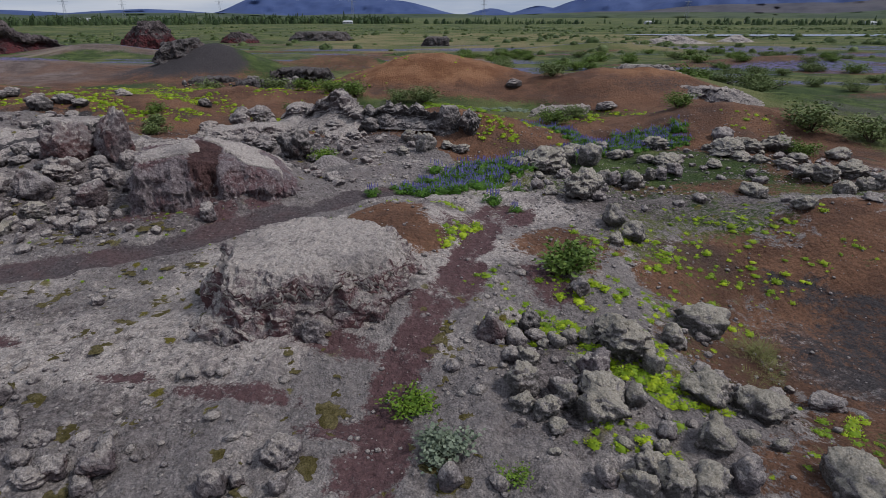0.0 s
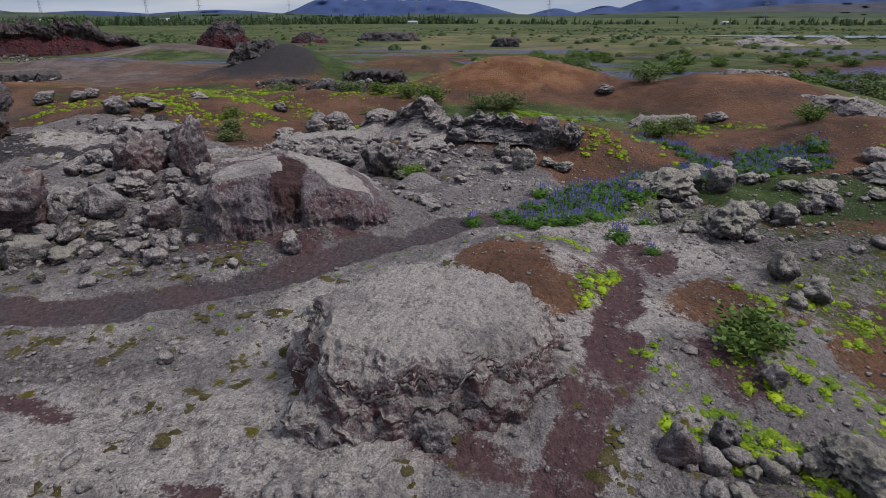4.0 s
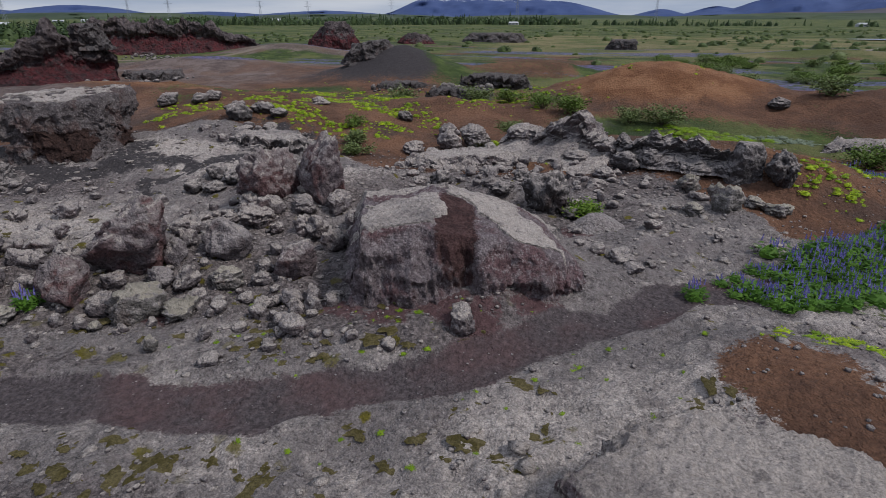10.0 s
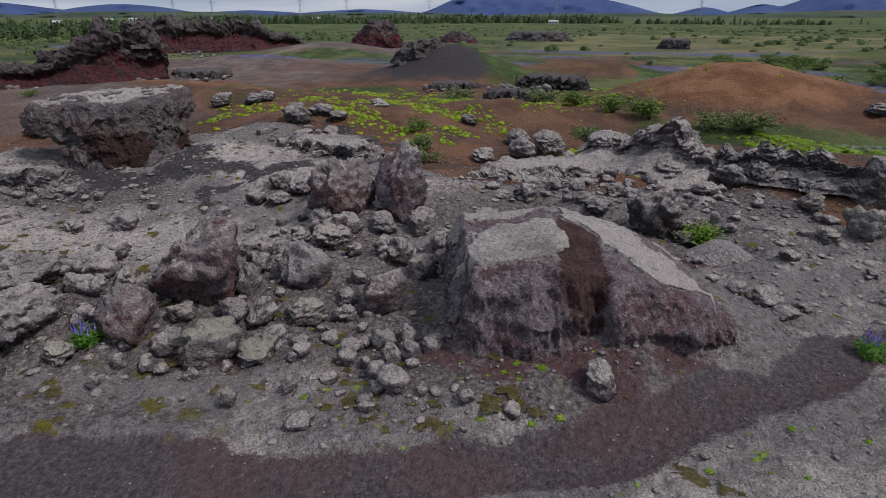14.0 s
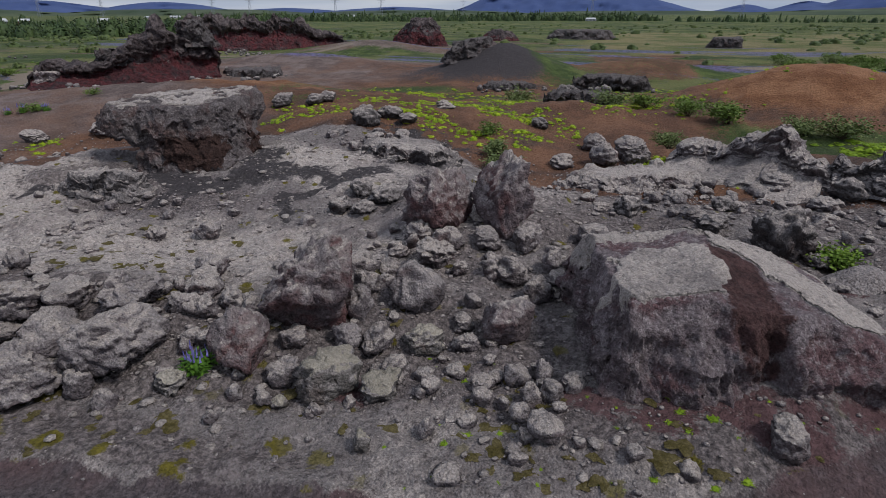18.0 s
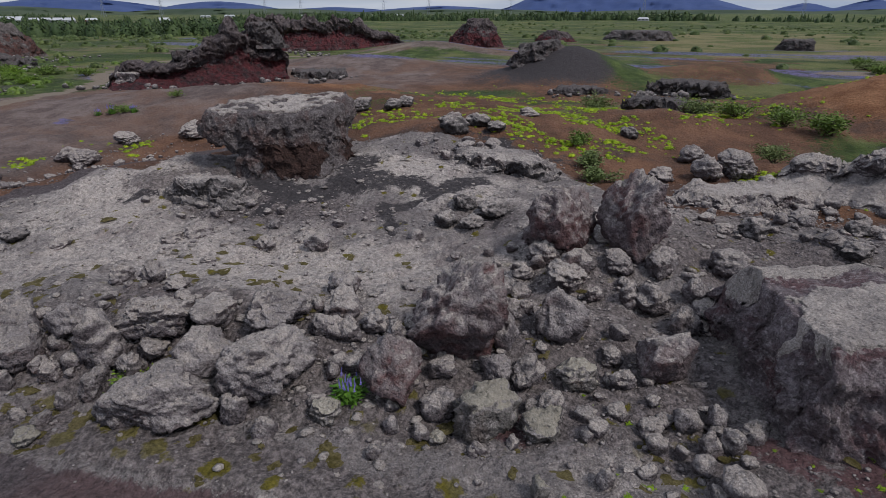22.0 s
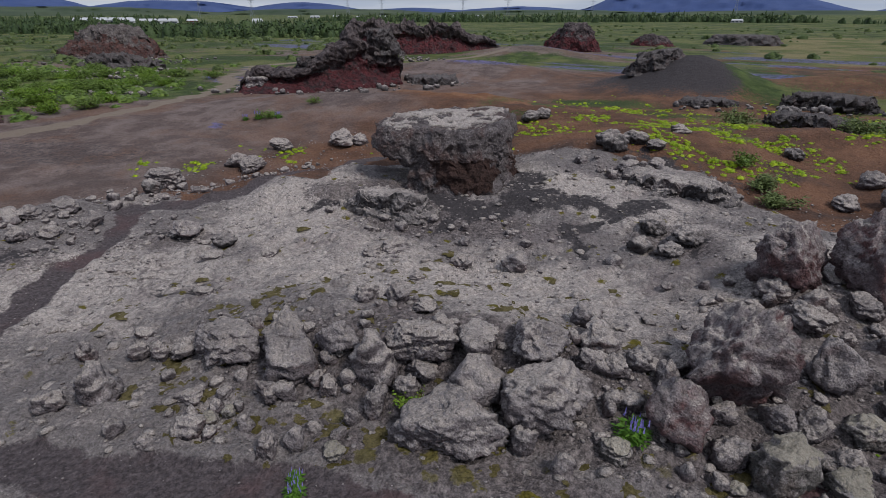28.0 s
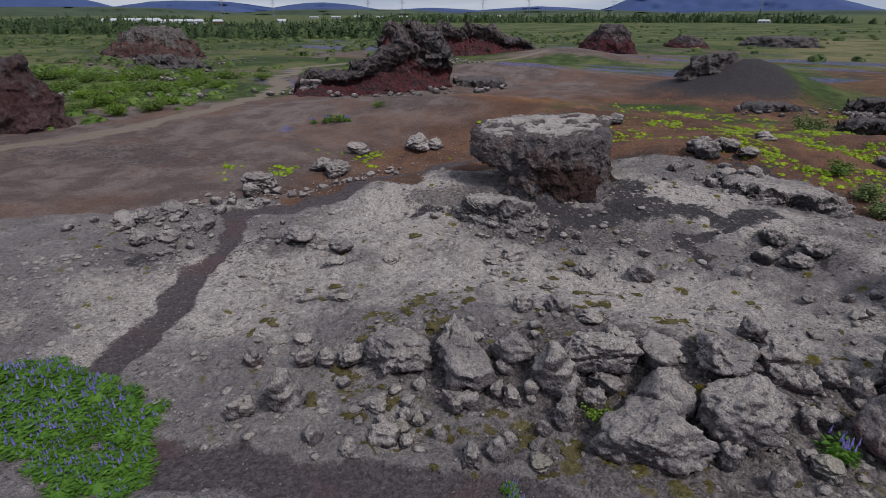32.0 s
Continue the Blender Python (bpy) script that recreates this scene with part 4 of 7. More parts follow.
def scoria_ridge(name, line, tops, wide, seed, material, label, reach=1.2, lip=0.5, nu=260, nv=96, fine=1.0):
    """A ridge of scoria along a line: a hollow red face to the right of the line, a bulging dark crust on the crest, rubble behind."""
    line = np.asarray(line, float)
    cut = np.concatenate([[0], np.cumsum(np.hypot(*np.diff(line, axis=0).T))])
    U, Q = np.meshgrid(np.linspace(0, 1, nu), np.linspace(0, 1, nv), indexing="ij")
    s = U * cut[-1]
    X0, Y0 = np.interp(s, cut, line[:, 0]), np.interp(s, cut, line[:, 1])
    dx, dy = np.gradient(X0[:, 0], s[:, 0])[:, None], np.gradient(Y0[:, 0], s[:, 0])[:, None]
    dx, dy = dx / np.hypot(dx, dy), dy / np.hypot(dx, dy)
    tall = np.interp(U, np.linspace(0, 1, len(tops)), tops) * (1 + 0.24 * fbm(s / (2.8 * fine), U * 0, seed, 4, 0.6))
    lip = lip * np.clip(0.5 + 1.1 * fbm(s / 3.0, U * 0, seed + 9.0, 3), -0.4, 1.3)
    knots = (0, 0.10, 0.34, 0.44, 0.52, 0.60, 0.68, 0.80, 1.0)
    out = np.interp(Q, knots, (reach, 0.80 * reach, 0.26, 0.14, 0.20, 0.16, -0.2, -0.75, -1.6)) + 0.3 * lip * np.interp(Q, knots, (0, 0, 0, 0, 1, 0.8, 0, 0, 0))
    up = np.interp(Q, knots, (-0.12, 0.08, 0.42, 0.54, 0.70, 0.90, 1.0, 0.85, -0.1))
    close = np.clip(np.minimum(U, 1 - U) / 0.06, 0, 1) ** 0.5
    z = up * tall * (0.35 + 0.65 * close)
    wide = wide * (0.3 + 0.7 * close)
    crust = step(0.40, 0.52, Q)
    bump = fine * (0.30 * ridged(s / (2.0 * fine) + seed, Q * tall * 0.9 / fine, z / (2.0 * fine), 5, 0.62) + 0.32 * fbm(s / (3.2 * fine), z / (1.6 * fine), seed, 3))
    push = (0.9 + 1.2 * crust) * bump + 0.35 * fine * (1 - crust) * fbm(s / (0.9 * fine), z * 0.25 / fine, seed, 3)
    o = out * wide + push
    z = z + (0.06 * tall + 0.14) * (0.35 + 0.65 * crust) * fbm(s / (1.8 * fine), o / (1.8 * fine), seed + 3.0, 4, 0.6) * step(0.05, 0.2, Q)
    X, Y = X0 + dy * o, Y0 - dx * o
    X = X + (0.4 * fine * fbm(s / (1.4 * fine), z / fine, seed + 5.0, 3)) * dx
    Y = Y + (0.4 * fine * fbm(s / (1.4 * fine), z / fine, seed + 5.0, 3)) * dy
    base = float(np.min(height(line[:, 0], line[:, 1])))
    ob = new(name)
    rim = np.interp(Q, knots, (0.0, 0.14, 0.40, 0.52, 0.72, 0.85, 1.0, 0.8, 0.5))
    faces, V = grid_faces(nu, nv), np.stack([X, Y, z + base], -1).reshape(-1, 3)
    high = Q.ravel()[faces].mean(1) > 0.46
    cut_out("face", V, faces, ~high, material, ob, rim=rim)
    cut_out("crust", V, faces, high, material, ob, rim=rim)
    return tagged(ob, label, "lava ridge")


def outcrop(name, x, y, rx, ry, top, turn, seed, material, label, category="lava outcrop", base=None, carpet=0.0, **shape):
    """A lava outcrop; with carpet set, a lumpy sheet of moss of its own lies on the top."""
    X, Y, z, S, c, d, rim = outcrop_mesh(rx, ry, top, seed, **shape)
    nu, nv = X.shape
    me = mesh_of(name, np.stack([X.ravel(), Y.ravel(), z.ravel()], 1), grid_faces(nu, nv, True))
    me.attributes.new("rim", "FLOAT", "POINT").data.foreach_set("value", rim.ravel().astype(np.float32))
    place = pose(x, y, surface(x, y) if base is None else base, 0, 0, turn)
    if not carpet:
        ob = part(name, me, material)
        ob.matrix_world = place
        return tagged(ob, label, category)
    ob = new(name)
    ob.matrix_world = place
    part("rock_body", me, material, ob)
    edge = carpet * (1 + 0.22 * fbm(c * 3.1 + seed, d * 3.1, 1.0, 4, 0.6))
    thick = 0.07 * (1 - step(0.82, 1.0, S / edge)) - 0.06 * step(1.0, 1.06, S / edge)
    lumps = 0.035 * fbm(X / 0.28, Y / 0.28, seed, 4, 0.65) * (1 - step(0.95, 1.05, S / edge))
    rows = int(nv * min(1.0, 1.35 * carpet)) + 1
    V = np.stack([X, Y, z + thick + lumps], -1)[:, :rows]
    part("moss_cap", mesh_of("moss_cap", V.reshape(-1, 3), grid_faces(nu, rows, True)), MOSS_CAP, ob, "pale grey moss carpet")
    return tagged(ob, label, category)


outcrop("moss_topped_block", -3.85, 15.25, 3.2, 3.0, 1.36, 22, 3, LAVA_BLOCK, "large purple-grey lava block with a flat top of grey moss", base=0.92, square=2.6, steep=0.34, rough=0.42, dome=0.07, grain=0.8, nu=360, nv=160, carpet=0.54)
bluff()
overhanging_rock()
outcrop("rock_ledge", -35.6, 28.9, 2.6, 1.0, 0.5, 12, 15, LAVA_DARK, "low dark lava ledge below the overhanging rock", base=1.25, rough=0.5, square=2.0, steep=0.5, nu=160, nv=70)
outcrop("rock_ledge", -24.8, 38.2, 2.6, 1.3, 0.6, -10, 16, LAVA_DARK, "dark lava ledge with moss behind the mound", square=2.0, dome=0.4, wave=0.3, grain=0.8, rough=0.60, nu=160, nv=70)
scoria_ridge("lava_spur", [(-12.2, 42.8), (-9.4, 42.2), (-7.0, 40.9), (-5.2, 39.6)], (0.5, 1.3, 1.7, 2.2, 1.5, 1.2), 1.6, 21, LAVA, "craggy grey lava spur with moss streaks", 1.7, -0.3, 240, 100, 0.5)
scoria_ridge("lava_wall", [(-5.6, 40.0), (-3.4, 38.9), (-1.4, 38.1), (0.2, 37.6)], (1.3, 1.35, 1.2, 1.25, 1.1), 0.7, 22, LAVA_DARK, "low grey lava wall along the scoria knoll", 1.2, 0.0, 220, 90, 0.4)
outcrop("rounded_lava_knob", 0.35, 37.5, 0.85, 0.8, 1.3, 0, 24, LAVA_DARK, "rounded dark lava knob at the end of a wall", square=2.0, rough=0.25, steep=0.5, nu=120, nv=70)
outcrop("cinder_mound", -6.2, 30.0, 1.9, 1.2, 0.5, 20, 25, SCORIA_HEAP, "small heap of purple-brown cinders on moss", square=2.0, steep=0.85, rough=0.06, nu=120, nv=50, shelf=0.3)
outcrop("lava_crust", -13.6, 38.6, 4.4, 1.6, 0.7, 30, 26, LAVA, "long low crust of broken grey lava with moss", rough=0.5, steep=0.5, nu=220, nv=90)
outcrop("lava_crust", -8.4, 28.2, 2.0, 0.7, 0.5, -30, 27, LAVA_DARK, "low dark lava crust behind the bluff", rough=0.4, steep=0.5, nu=160, nv=70)
outcrop("lava_crust", 24.5, 53.6, 5.6, 3.0, 0.7, -34, 28, LAVA, "grey lava crust draped over the scoria hill", square=2.0, dome=0.4, wave=0.3, grain=0.8, rough=0.55, base=surface(24.5, 53.6) - 0.5, steep=0.7, nu=180, nv=80)
outcrop("lava_crust", 22.0, 64.2, 4.2, 1.2, 0.5, -25, 29, LAVA, "pale moss crust on the crest of a scoria hill", square=2.0, dome=0.4, wave=0.3, grain=0.8, rough=0.52, steep=0.5, nu=160, nv=70)
outcrop("lava_crust", 10.5, 50.5, 2.4, 1.2, 0.5, 20, 30, LAVA, "small grey lava crust at the foot of a hill", square=2.0, dome=0.4, wave=0.3, grain=0.8, rough=0.60, nu=120, nv=60)
outcrop("lava_crust", -18.5, 78, 3.4, 1.6, 1.2, 10, 32, LAVA_FAR, "broken dark lava beside the black hill", square=2.0, dome=0.4, wave=0.3, grain=0.8, rough=0.90, nu=140, nv=70)
outcrop("lava_crust", -19.5, 63.5, 2.6, 1.3, 0.9, -10, 33, LAVA_FAR, "broken dark lava rock among scoria", square=2.0, dome=0.4, wave=0.3, grain=0.8, rough=0.90, nu=140, nv=70)
outcrop("lava_crust", -29.0, 74.5, 3.0, 1.6, 0.5, 10, 35, LAVA_FAR, "pale broken lava at the foot of the black hill", square=2.0, dome=0.4, wave=0.3, grain=0.8, rough=0.75, nu=140, nv=70)

# ridges of red scoria with dark crusts, farther off
scoria_ridge("red_scoria_ridge", [(-79.5, 54.6), (-76.0, 58.0), (-72.6, 63.4), (-70.2, 68.2), (-68.0, 72.5)], (1.4, 2.8, 3.3, 4.0, 4.6, 6.4, 6.6, 3.0), 3.2, 41, LAVA_RED, "dark crusted red scoria ridge rising to a bulging head", 1.2, 0.55)
scoria_ridge("red_scoria_cliff", [(-119.0, 117.0), (-108.0, 121.0), (-97.0, 127.0), (-86.0, 136.0)], (6.0, 8.6, 8.2, 7.6, 7.2, 6.2, 4.6, 2.2), 5.0, 43, LAVA_RED, "deep red scoria cliff under a dark lava crust", 1.0, 0.45)
outcrop("leaning_crag", -37.4, 84.8, 3.7, 1.9, 2.3, 24, 31, LAVA_FAR, "dark leaning crag on a black cinder hill", rough=0.7, steep=0.5, base=2.7, tilt=(0.28, 0), grain=1.2, nu=180, nv=80)
outcrop("lava_boulder", -69.0, 70.0, 2.3, 2.0, 2.3, 30, 61, LAVA_FAR, "bulging dark lava boulder on the crest of the red ridge", category="boulder", base=5.0, square=2.2, steep=0.5, rough=0.9, grain=1.1, nu=140, nv=70)
outcrop("lava_boulder", -73.6, 61.6, 1.9, 1.3, 1.2, 60, 62, LAVA_FAR, "broken dark lava crust on the red ridge", category="boulder", base=3.2, square=2.0, steep=0.6, rough=0.8, grain=0.9, nu=120, nv=60)
outcrop("lava_boulder", -77.4, 56.0, 1.6, 1.2, 1.5, 40, 63, LAVA_BARE, "pale grey lava block at the low end of the red ridge", category="boulder", base=0.8, square=2.4, steep=0.4, rough=0.6, grain=0.9, nu=120, nv=60)
outcrop("lava_debris", -64.6, 74.6, 3.6, 2.0, 1.1, 40, 39, LAVA_FAR, "dark lava debris at the end of the red ridge", base=0.4, rough=1.0, grain=1.4, nu=140, nv=70)
outcrop("red_scoria_crag", -74.0, 152.0, 7.5, 4.5, 5.6, 0, 44, LAVA_RED, "small red scoria crag with a pointed dark crust", base=0.4, square=2.0, steep=0.7, rough=1.2, grain=3.0, dome=0.2)
outcrop("red_scoria_crag", -63.0, 188.0, 7.0, 4.0, 2.6, -10, 45, LAVA_RED, "low red scoria crag with a dark crust", base=0.4, square=2.0, steep=0.6, rough=1.0, grain=3.0, tilt=(-0.3, 0))
outcrop("lava_hump", -42.0, 208.0, 10.5, 4.0, 2.6, 0, 46, LAVA_FAR, "flat dark lava hump on the far meadow", base=0.4, rough=1.0, grain=3.0)
outcrop("lava_hump", -2.0, 172.0, 3.6, 2.2, 2.2, 0, 47, LAVA_FAR, "small dark lava hump on the far plain", base=0.4, rough=0.8, grain=2.5)
outcrop("lava_hill", -153.0, 80.0, 12.0, 8.0, 5.6, 20, 48, LAVA_BROWN, "stepped hill of brown scoria and grey lava", base=0.3, square=2.0, steep=0.75, rough=2.0, grain=3.5, dome=0.2)
outcrop("lava_arch_ridge", -121.5, 63.0, 9.5, 3.0, 2.2, 28, 49, LAVA_FAR, "low dark arched lava ridge among bushes", base=0.3, square=2.0, steep=0.75, dome=0.3, rough=1.3, grain=1.5)
outcrop("red_sided_tower", -84.0, 24.5, 5.6, 2.8, 6.2, 70, 50, LAVA_TOWER, "tall grey lava tower with a red flank", base=0.2, steep=0.4, rough=1.0, grain=2.2, dome=0.0)
outcrop("lava_mound", 70.0, 182.0, 11.5, 5.0, 2.5, 0, 51, LAVA, "pale stony mound on the green plain", base=0.3, square=2.0, steep=0.9, rough=0.8, grain=2.4, dome=0.0, shelf=0.2)
outcrop("lava_mound", 96.0, 196.0, 7.0, 4.0, 2.0, 0, 52, LAVA, "small pale stony mound by the lake", base=0.3, square=2.0, steep=0.9, rough=0.6, grain=2.4)


# ---- boulders ----
def boulder_shape(seed, level, angular):
    """A lava boulder about one metre across, its base near z = 0: a rounded polytope with crags and pits."""
    rng = np.random.RandomState(seed)
    bm = bmesh.new()
    bmesh.ops.create_icosphere(bm, subdivisions=level, radius=1.0)
    v = np.array([p.co[:] for p in bm.verts])
    f = np.array([[q.index for q in p.verts] for p in bm.faces])
    bm.free()
    count = 9 if angular else 14
    n = rng.normal(size=(count, 3))
    n /= np.linalg.norm(n, axis=1)[:, None]
    reach = rng.uniform(0.36, 0.62, count)
    p = 22 if angular else 9
    r = (np.sum((np.clip(v @ n.T, 0, None) / reach) ** p, axis=1) + 1.35 ** p) ** (-1 / p)
    v = v * r[:, None]
    s = seed * 7.31
    lump = ridged(v[:, 0] * 3.1 + s, v[:, 1] * 3.1, v[:, 2] * 3.1, 4, 0.62)
    big = fbm(v[:, 0] * 1.6 - s, v[:, 1] * 1.6, v[:, 2] * 1.6 + s, 2)
    pit = fbm(v[:, 0] * 11 - s, v[:, 1] * 11, v[:, 2] * 11, 3, 0.7)
    fine = fbm(v[:, 0] * 19 + s, v[:, 1] * 19, v[:, 2] * 19, 2, 0.7)
    amount = (0.085, 0.070, 0.11) if angular else (0.125, 0.085, 0.15)
    v = v * (1 + amount[0] * 1.6 * (lump - 0.3) + amount[1] * pit + 0.020 * fine + amount[2] * big)[:, None]
    v = v - (v.max(0) + v.min(0)) / 2
    v = v / (v.max(0) - v.min(0))
    v[:, 2] += 0.36
    return v, f


SHAPES = {}
for kind in "LBPDS":
    for big in (0, 1, 2):
        SHAPES[kind, big] = [mesh_of("boulder", *boulder_shape(ord(kind) * 10 + k, 3 + big, kind in "BP")) for k in range(5 if big < 2 else 3)]
STONE = {"L": LAVA, "B": LAVA_BARE, "P": LAVA_PURPLE, "D": LAVA_DARK, "S": LAVA_SHORE}
LOOK = {"L": "pitted grey lava boulder", "B": "angular bare grey lava boulder", "P": "purple-grey lava boulder", "D": "rough dark lava boulder", "S": "mossy grey-green lava boulder"}
rock_rng = random.Random(5)


def boulder(x, y, w, h, kind):
    me = rock_rng.choice(SHAPES[kind, 2 if w > 1.6 else int(w > 0.55)])
    h = min(h, 1.15 * w)
    ob = part("boulder", me, STONE[kind])
    ob.matrix_world = pose(x, y, surface(x, y) - 0.03 * h, rock_rng.uniform(-9, 9), rock_rng.uniform(-9, 9), rock_rng.uniform(0, 360)) @ Matrix.Diagonal((w * 1.04, w * rock_rng.uniform(0.88, 1.04), h * 1.12, 1))
    size = "small " if w < 0.5 else "large " if w > 1.5 else ""
    tagged(ob, size + LOOK[kind] + " " + PLACE, "boulder", GROUP)


PLACE, GROUP = "below the moss terrace", "boulders of the slope"
boulder(-25.07, 17.48, 2.27, 1.33, "B")
boulder(-25.2, 18.71, 1.45, 1.17, "B")
boulder(-23.4, 19.02, 2.02, 1.33, "B")
boulder(-24.3, 20.42, 1.74, 0.98, "B")
boulder(-26.98, 19.0, 1.8, 1.0, "L")
boulder(-26.62, 18.53, 0.88, 0.49, "L")
boulder(-25.69, 19.73, 1.4, 0.78, "L")
boulder(-23.55, 17.99, 0.61, 0.65, "B")
boulder(-22.49, 17.82, 0.53, 0.61, "L")
boulder(-21.71, 18.85, 0.73, 0.45, "S")
boulder(-23.14, 21.65, 1.2, 0.72, "L")
boulder(-23.82, 22.58, 0.88, 0.7, "B")
boulder(-22.44, 20.82, 0.7, 0.62, "L")
boulder(-23.77, 21.32, 0.53, 0.48, "L")
boulder(-23.1, 20.67, 0.65, 0.6, "B")
boulder(-21.29, 21.25, 0.64, 0.74, "L")
boulder(-21.93, 21.29, 0.79, 0.64, "L")
boulder(-20.31, 21.96, 2.34, 2.46, "P")
boulder(-20.67, 20.04, 1.4, 1.63, "P")
boulder(-19.96, 21.03, 0.7, 0.55, "L")
boulder(-19.61, 20.21, 0.84, 0.71, "L")
boulder(-18.56, 20.25, 1.48, 1.14, "S")
boulder(-17.41, 20.57, 0.92, 0.6, "S")
boulder(-17.43, 21.32, 0.77, 0.55, "L")
boulder(-17.83, 19.92, 0.36, 0.32, "L")
boulder(-18.52, 19.44, 0.31, 0.26, "L")
boulder(-20.26, 19.16, 0.36, 0.72, "B")
boulder(-19.7, 19.39, 0.39, 0.35, "L")
boulder(-20.25, 18.41, 0.3, 0.39, "L")
boulder(-18.9, 21.65, 0.82, 0.75, "B")
boulder(-18.21, 21.9, 0.89, 0.76, "L")
boulder(-17.12, 22.45, 1.09, 0.66, "S")
boulder(-16.15, 22.85, 0.63, 0.55, "L")
boulder(-15.36, 23.46, 1.32, 1.36, "P")
boulder(-17.87, 23.79, 1.44, 1.51, "B")
boulder(-20.14, 24.54, 1.22, 0.69, "L")
boulder(-18.94, 22.58, 0.8, 0.99, "B")
boulder(-19.27, 23.39, 0.75, 0.7, "L")
boulder(-18.33, 27.12, 1.17, 0.91, "L")
boulder(-19.47, 27.77, 1.12, 0.84, "L")
boulder(-18.54, 26.43, 1.63, 0.91, "L")
boulder(-16.02, 28.32, 1.11, 0.89, "L")
boulder(-17.23, 27.69, 1.0, 0.6, "L")
boulder(-14.03, 29.81, 1.26, 0.81, "B")
boulder(-16.04, 26.52, 1.03, 0.94, "L")
boulder(-14.91, 27.21, 0.71, 0.85, "B")
boulder(-15.01, 25.67, 0.97, 0.89, "L")
boulder(-14.52, 26.62, 1.0, 0.56, "L")
boulder(-16.52, 26.33, 0.7, 0.88, "L")
boulder(-14.74, 21.93, 0.45, 0.73, "B")
boulder(-14.16, 21.38, 0.52, 0.6, "L")
boulder(-13.8, 21.57, 0.5, 0.74, "L")
boulder(-14.11, 22.22, 0.5, 0.61, "B")
boulder(-15.13, 20.97, 0.47, 0.48, "L")
boulder(-14.69, 21.0, 0.31, 0.44, "L")
boulder(-13.35, 22.09, 0.6, 0.46, "L")
boulder(-14.29, 20.68, 0.43, 0.44, "B")
boulder(-14.01, 20.16, 0.34, 0.31, "L")
boulder(-15.93, 19.64, 0.4, 0.4, "L")
boulder(-16.96, 18.85, 0.38, 0.43, "S")
boulder(-13.44, 20.22, 0.23, 0.39, "B")
boulder(-15.34, 21.49, 0.57, 0.42, "L")
boulder(-24.45, 30.48, 1.06, 0.71, "D")
boulder(-24.37, 32.2, 1.12, 0.81, "D")
boulder(-19.35, 19.51, 0.41, 0.26, "S")
boulder(-22.2, 19.8, 0.4, 0.59, "L")
boulder(-24.13, 19.08, 0.53, 0.88, "L")
boulder(-24.98, 17.93, 0.38, 0.23, "B")
boulder(-23.24, 19.83, 0.41, 0.42, "L")
boulder(-16.55, 23.65, 0.58, 0.41, "L")
boulder(-15.16, 28.07, 0.53, 0.42, "L")
boulder(-17.53, 26.15, 0.57, 0.43, "L")
boulder(-19.85, 26.72, 0.73, 0.53, "L")
boulder(-19.03, 24.11, 0.47, 0.41, "L")
boulder(-18.91, 20.69, 0.52, 0.36, "L")

PLACE, GROUP = "beside its twin on moss", "boulder pair"
boulder(-19.3, 28.6, 2.5, 2.3, "P")
boulder(-17.2, 29.2, 2.3, 2.6, "P")

PLACE, GROUP = "on the terrace edge", "boulders of the slope"
boulder(-32.03, 16.78, 1.79, 1.06, "B")
boulder(-30.59, 17.62, 1.41, 1.06, "L")
boulder(-29.93, 17.18, 1.53, 0.93, "B")
boulder(-29.04, 18.08, 1.16, 0.98, "B")
boulder(-27.69, 18.09, 1.26, 1.6, "L")
boulder(-27.14, 17.26, 0.71, 0.82, "L")
boulder(-27.65, 18.76, 0.71, 0.71, "L")
boulder(-26.72, 19.01, 1.13, 0.86, "L")
boulder(-29.67, 16.18, 0.65, 0.7, "L")
boulder(-29.26, 16.42, 0.51, 0.63, "L")
boulder(-28.54, 17.16, 0.6, 0.52, "L")
boulder(-33.46, 13.96, 1.08, 1.37, "L")
boulder(-34.13, 13.01, 0.78, 0.55, "L")
boulder(-31.87, 13.39, 0.53, 0.49, "L")
boulder(-30.94, 13.63, 0.44, 0.31, "L")
boulder(-30.53, 14.48, 0.8, 0.5, "L")
boulder(-31.36, 15.22, 0.66, 0.4, "L")
boulder(-30.57, 15.24, 0.45, 0.44, "L")
boulder(-30.38, 14.98, 0.49, 0.31, "S")
boulder(-29.42, 15.25, 0.4, 0.48, "L")
boulder(-31.47, 15.41, 0.44, 0.29, "L")
boulder(-31.64, 15.09, 0.49, 0.3, "L")
boulder(-30.77, 15.66, 0.43, 0.33, "B")
boulder(-30.87, 14.81, 0.36, 0.34, "L")
boulder(-30.14, 15.31, 0.39, 0.33, "S")
boulder(-30.0, 14.61, 0.45, 0.32, "L")
boulder(-30.06, 15.54, 0.33, 0.36, "L")
boulder(-30.91, 14.42, 0.27, 0.25, "L")
boulder(-31.44, 14.5, 0.31, 0.24, "L")
boulder(-28.38, 14.96, 0.58, 0.64, "L")
boulder(-27.98, 15.44, 0.51, 0.72, "B")
boulder(-27.0, 15.65, 0.57, 0.39, "S")
boulder(-25.75, 16.89, 0.9, 0.64, "B")
boulder(-27.32, 16.13, 0.44, 0.4, "L")
boulder(-27.97, 16.05, 0.4, 0.3, "L")
boulder(-27.44, 16.76, 0.46, 0.55, "L")
boulder(-33.4, 16.29, 0.96, 0.56, "L")
boulder(-33.94, 15.92, 0.65, 0.59, "L")
boulder(-34.64, 15.64, 0.65, 0.68, "L")
boulder(-35.36, 16.3, 0.62, 0.42, "L")
boulder(-35.98, 14.78, 0.65, 0.68, "L")
boulder(-31.34, 15.91, 0.45, 0.3, "L")
boulder(-30.89, 16.31, 0.45, 0.35, "B")
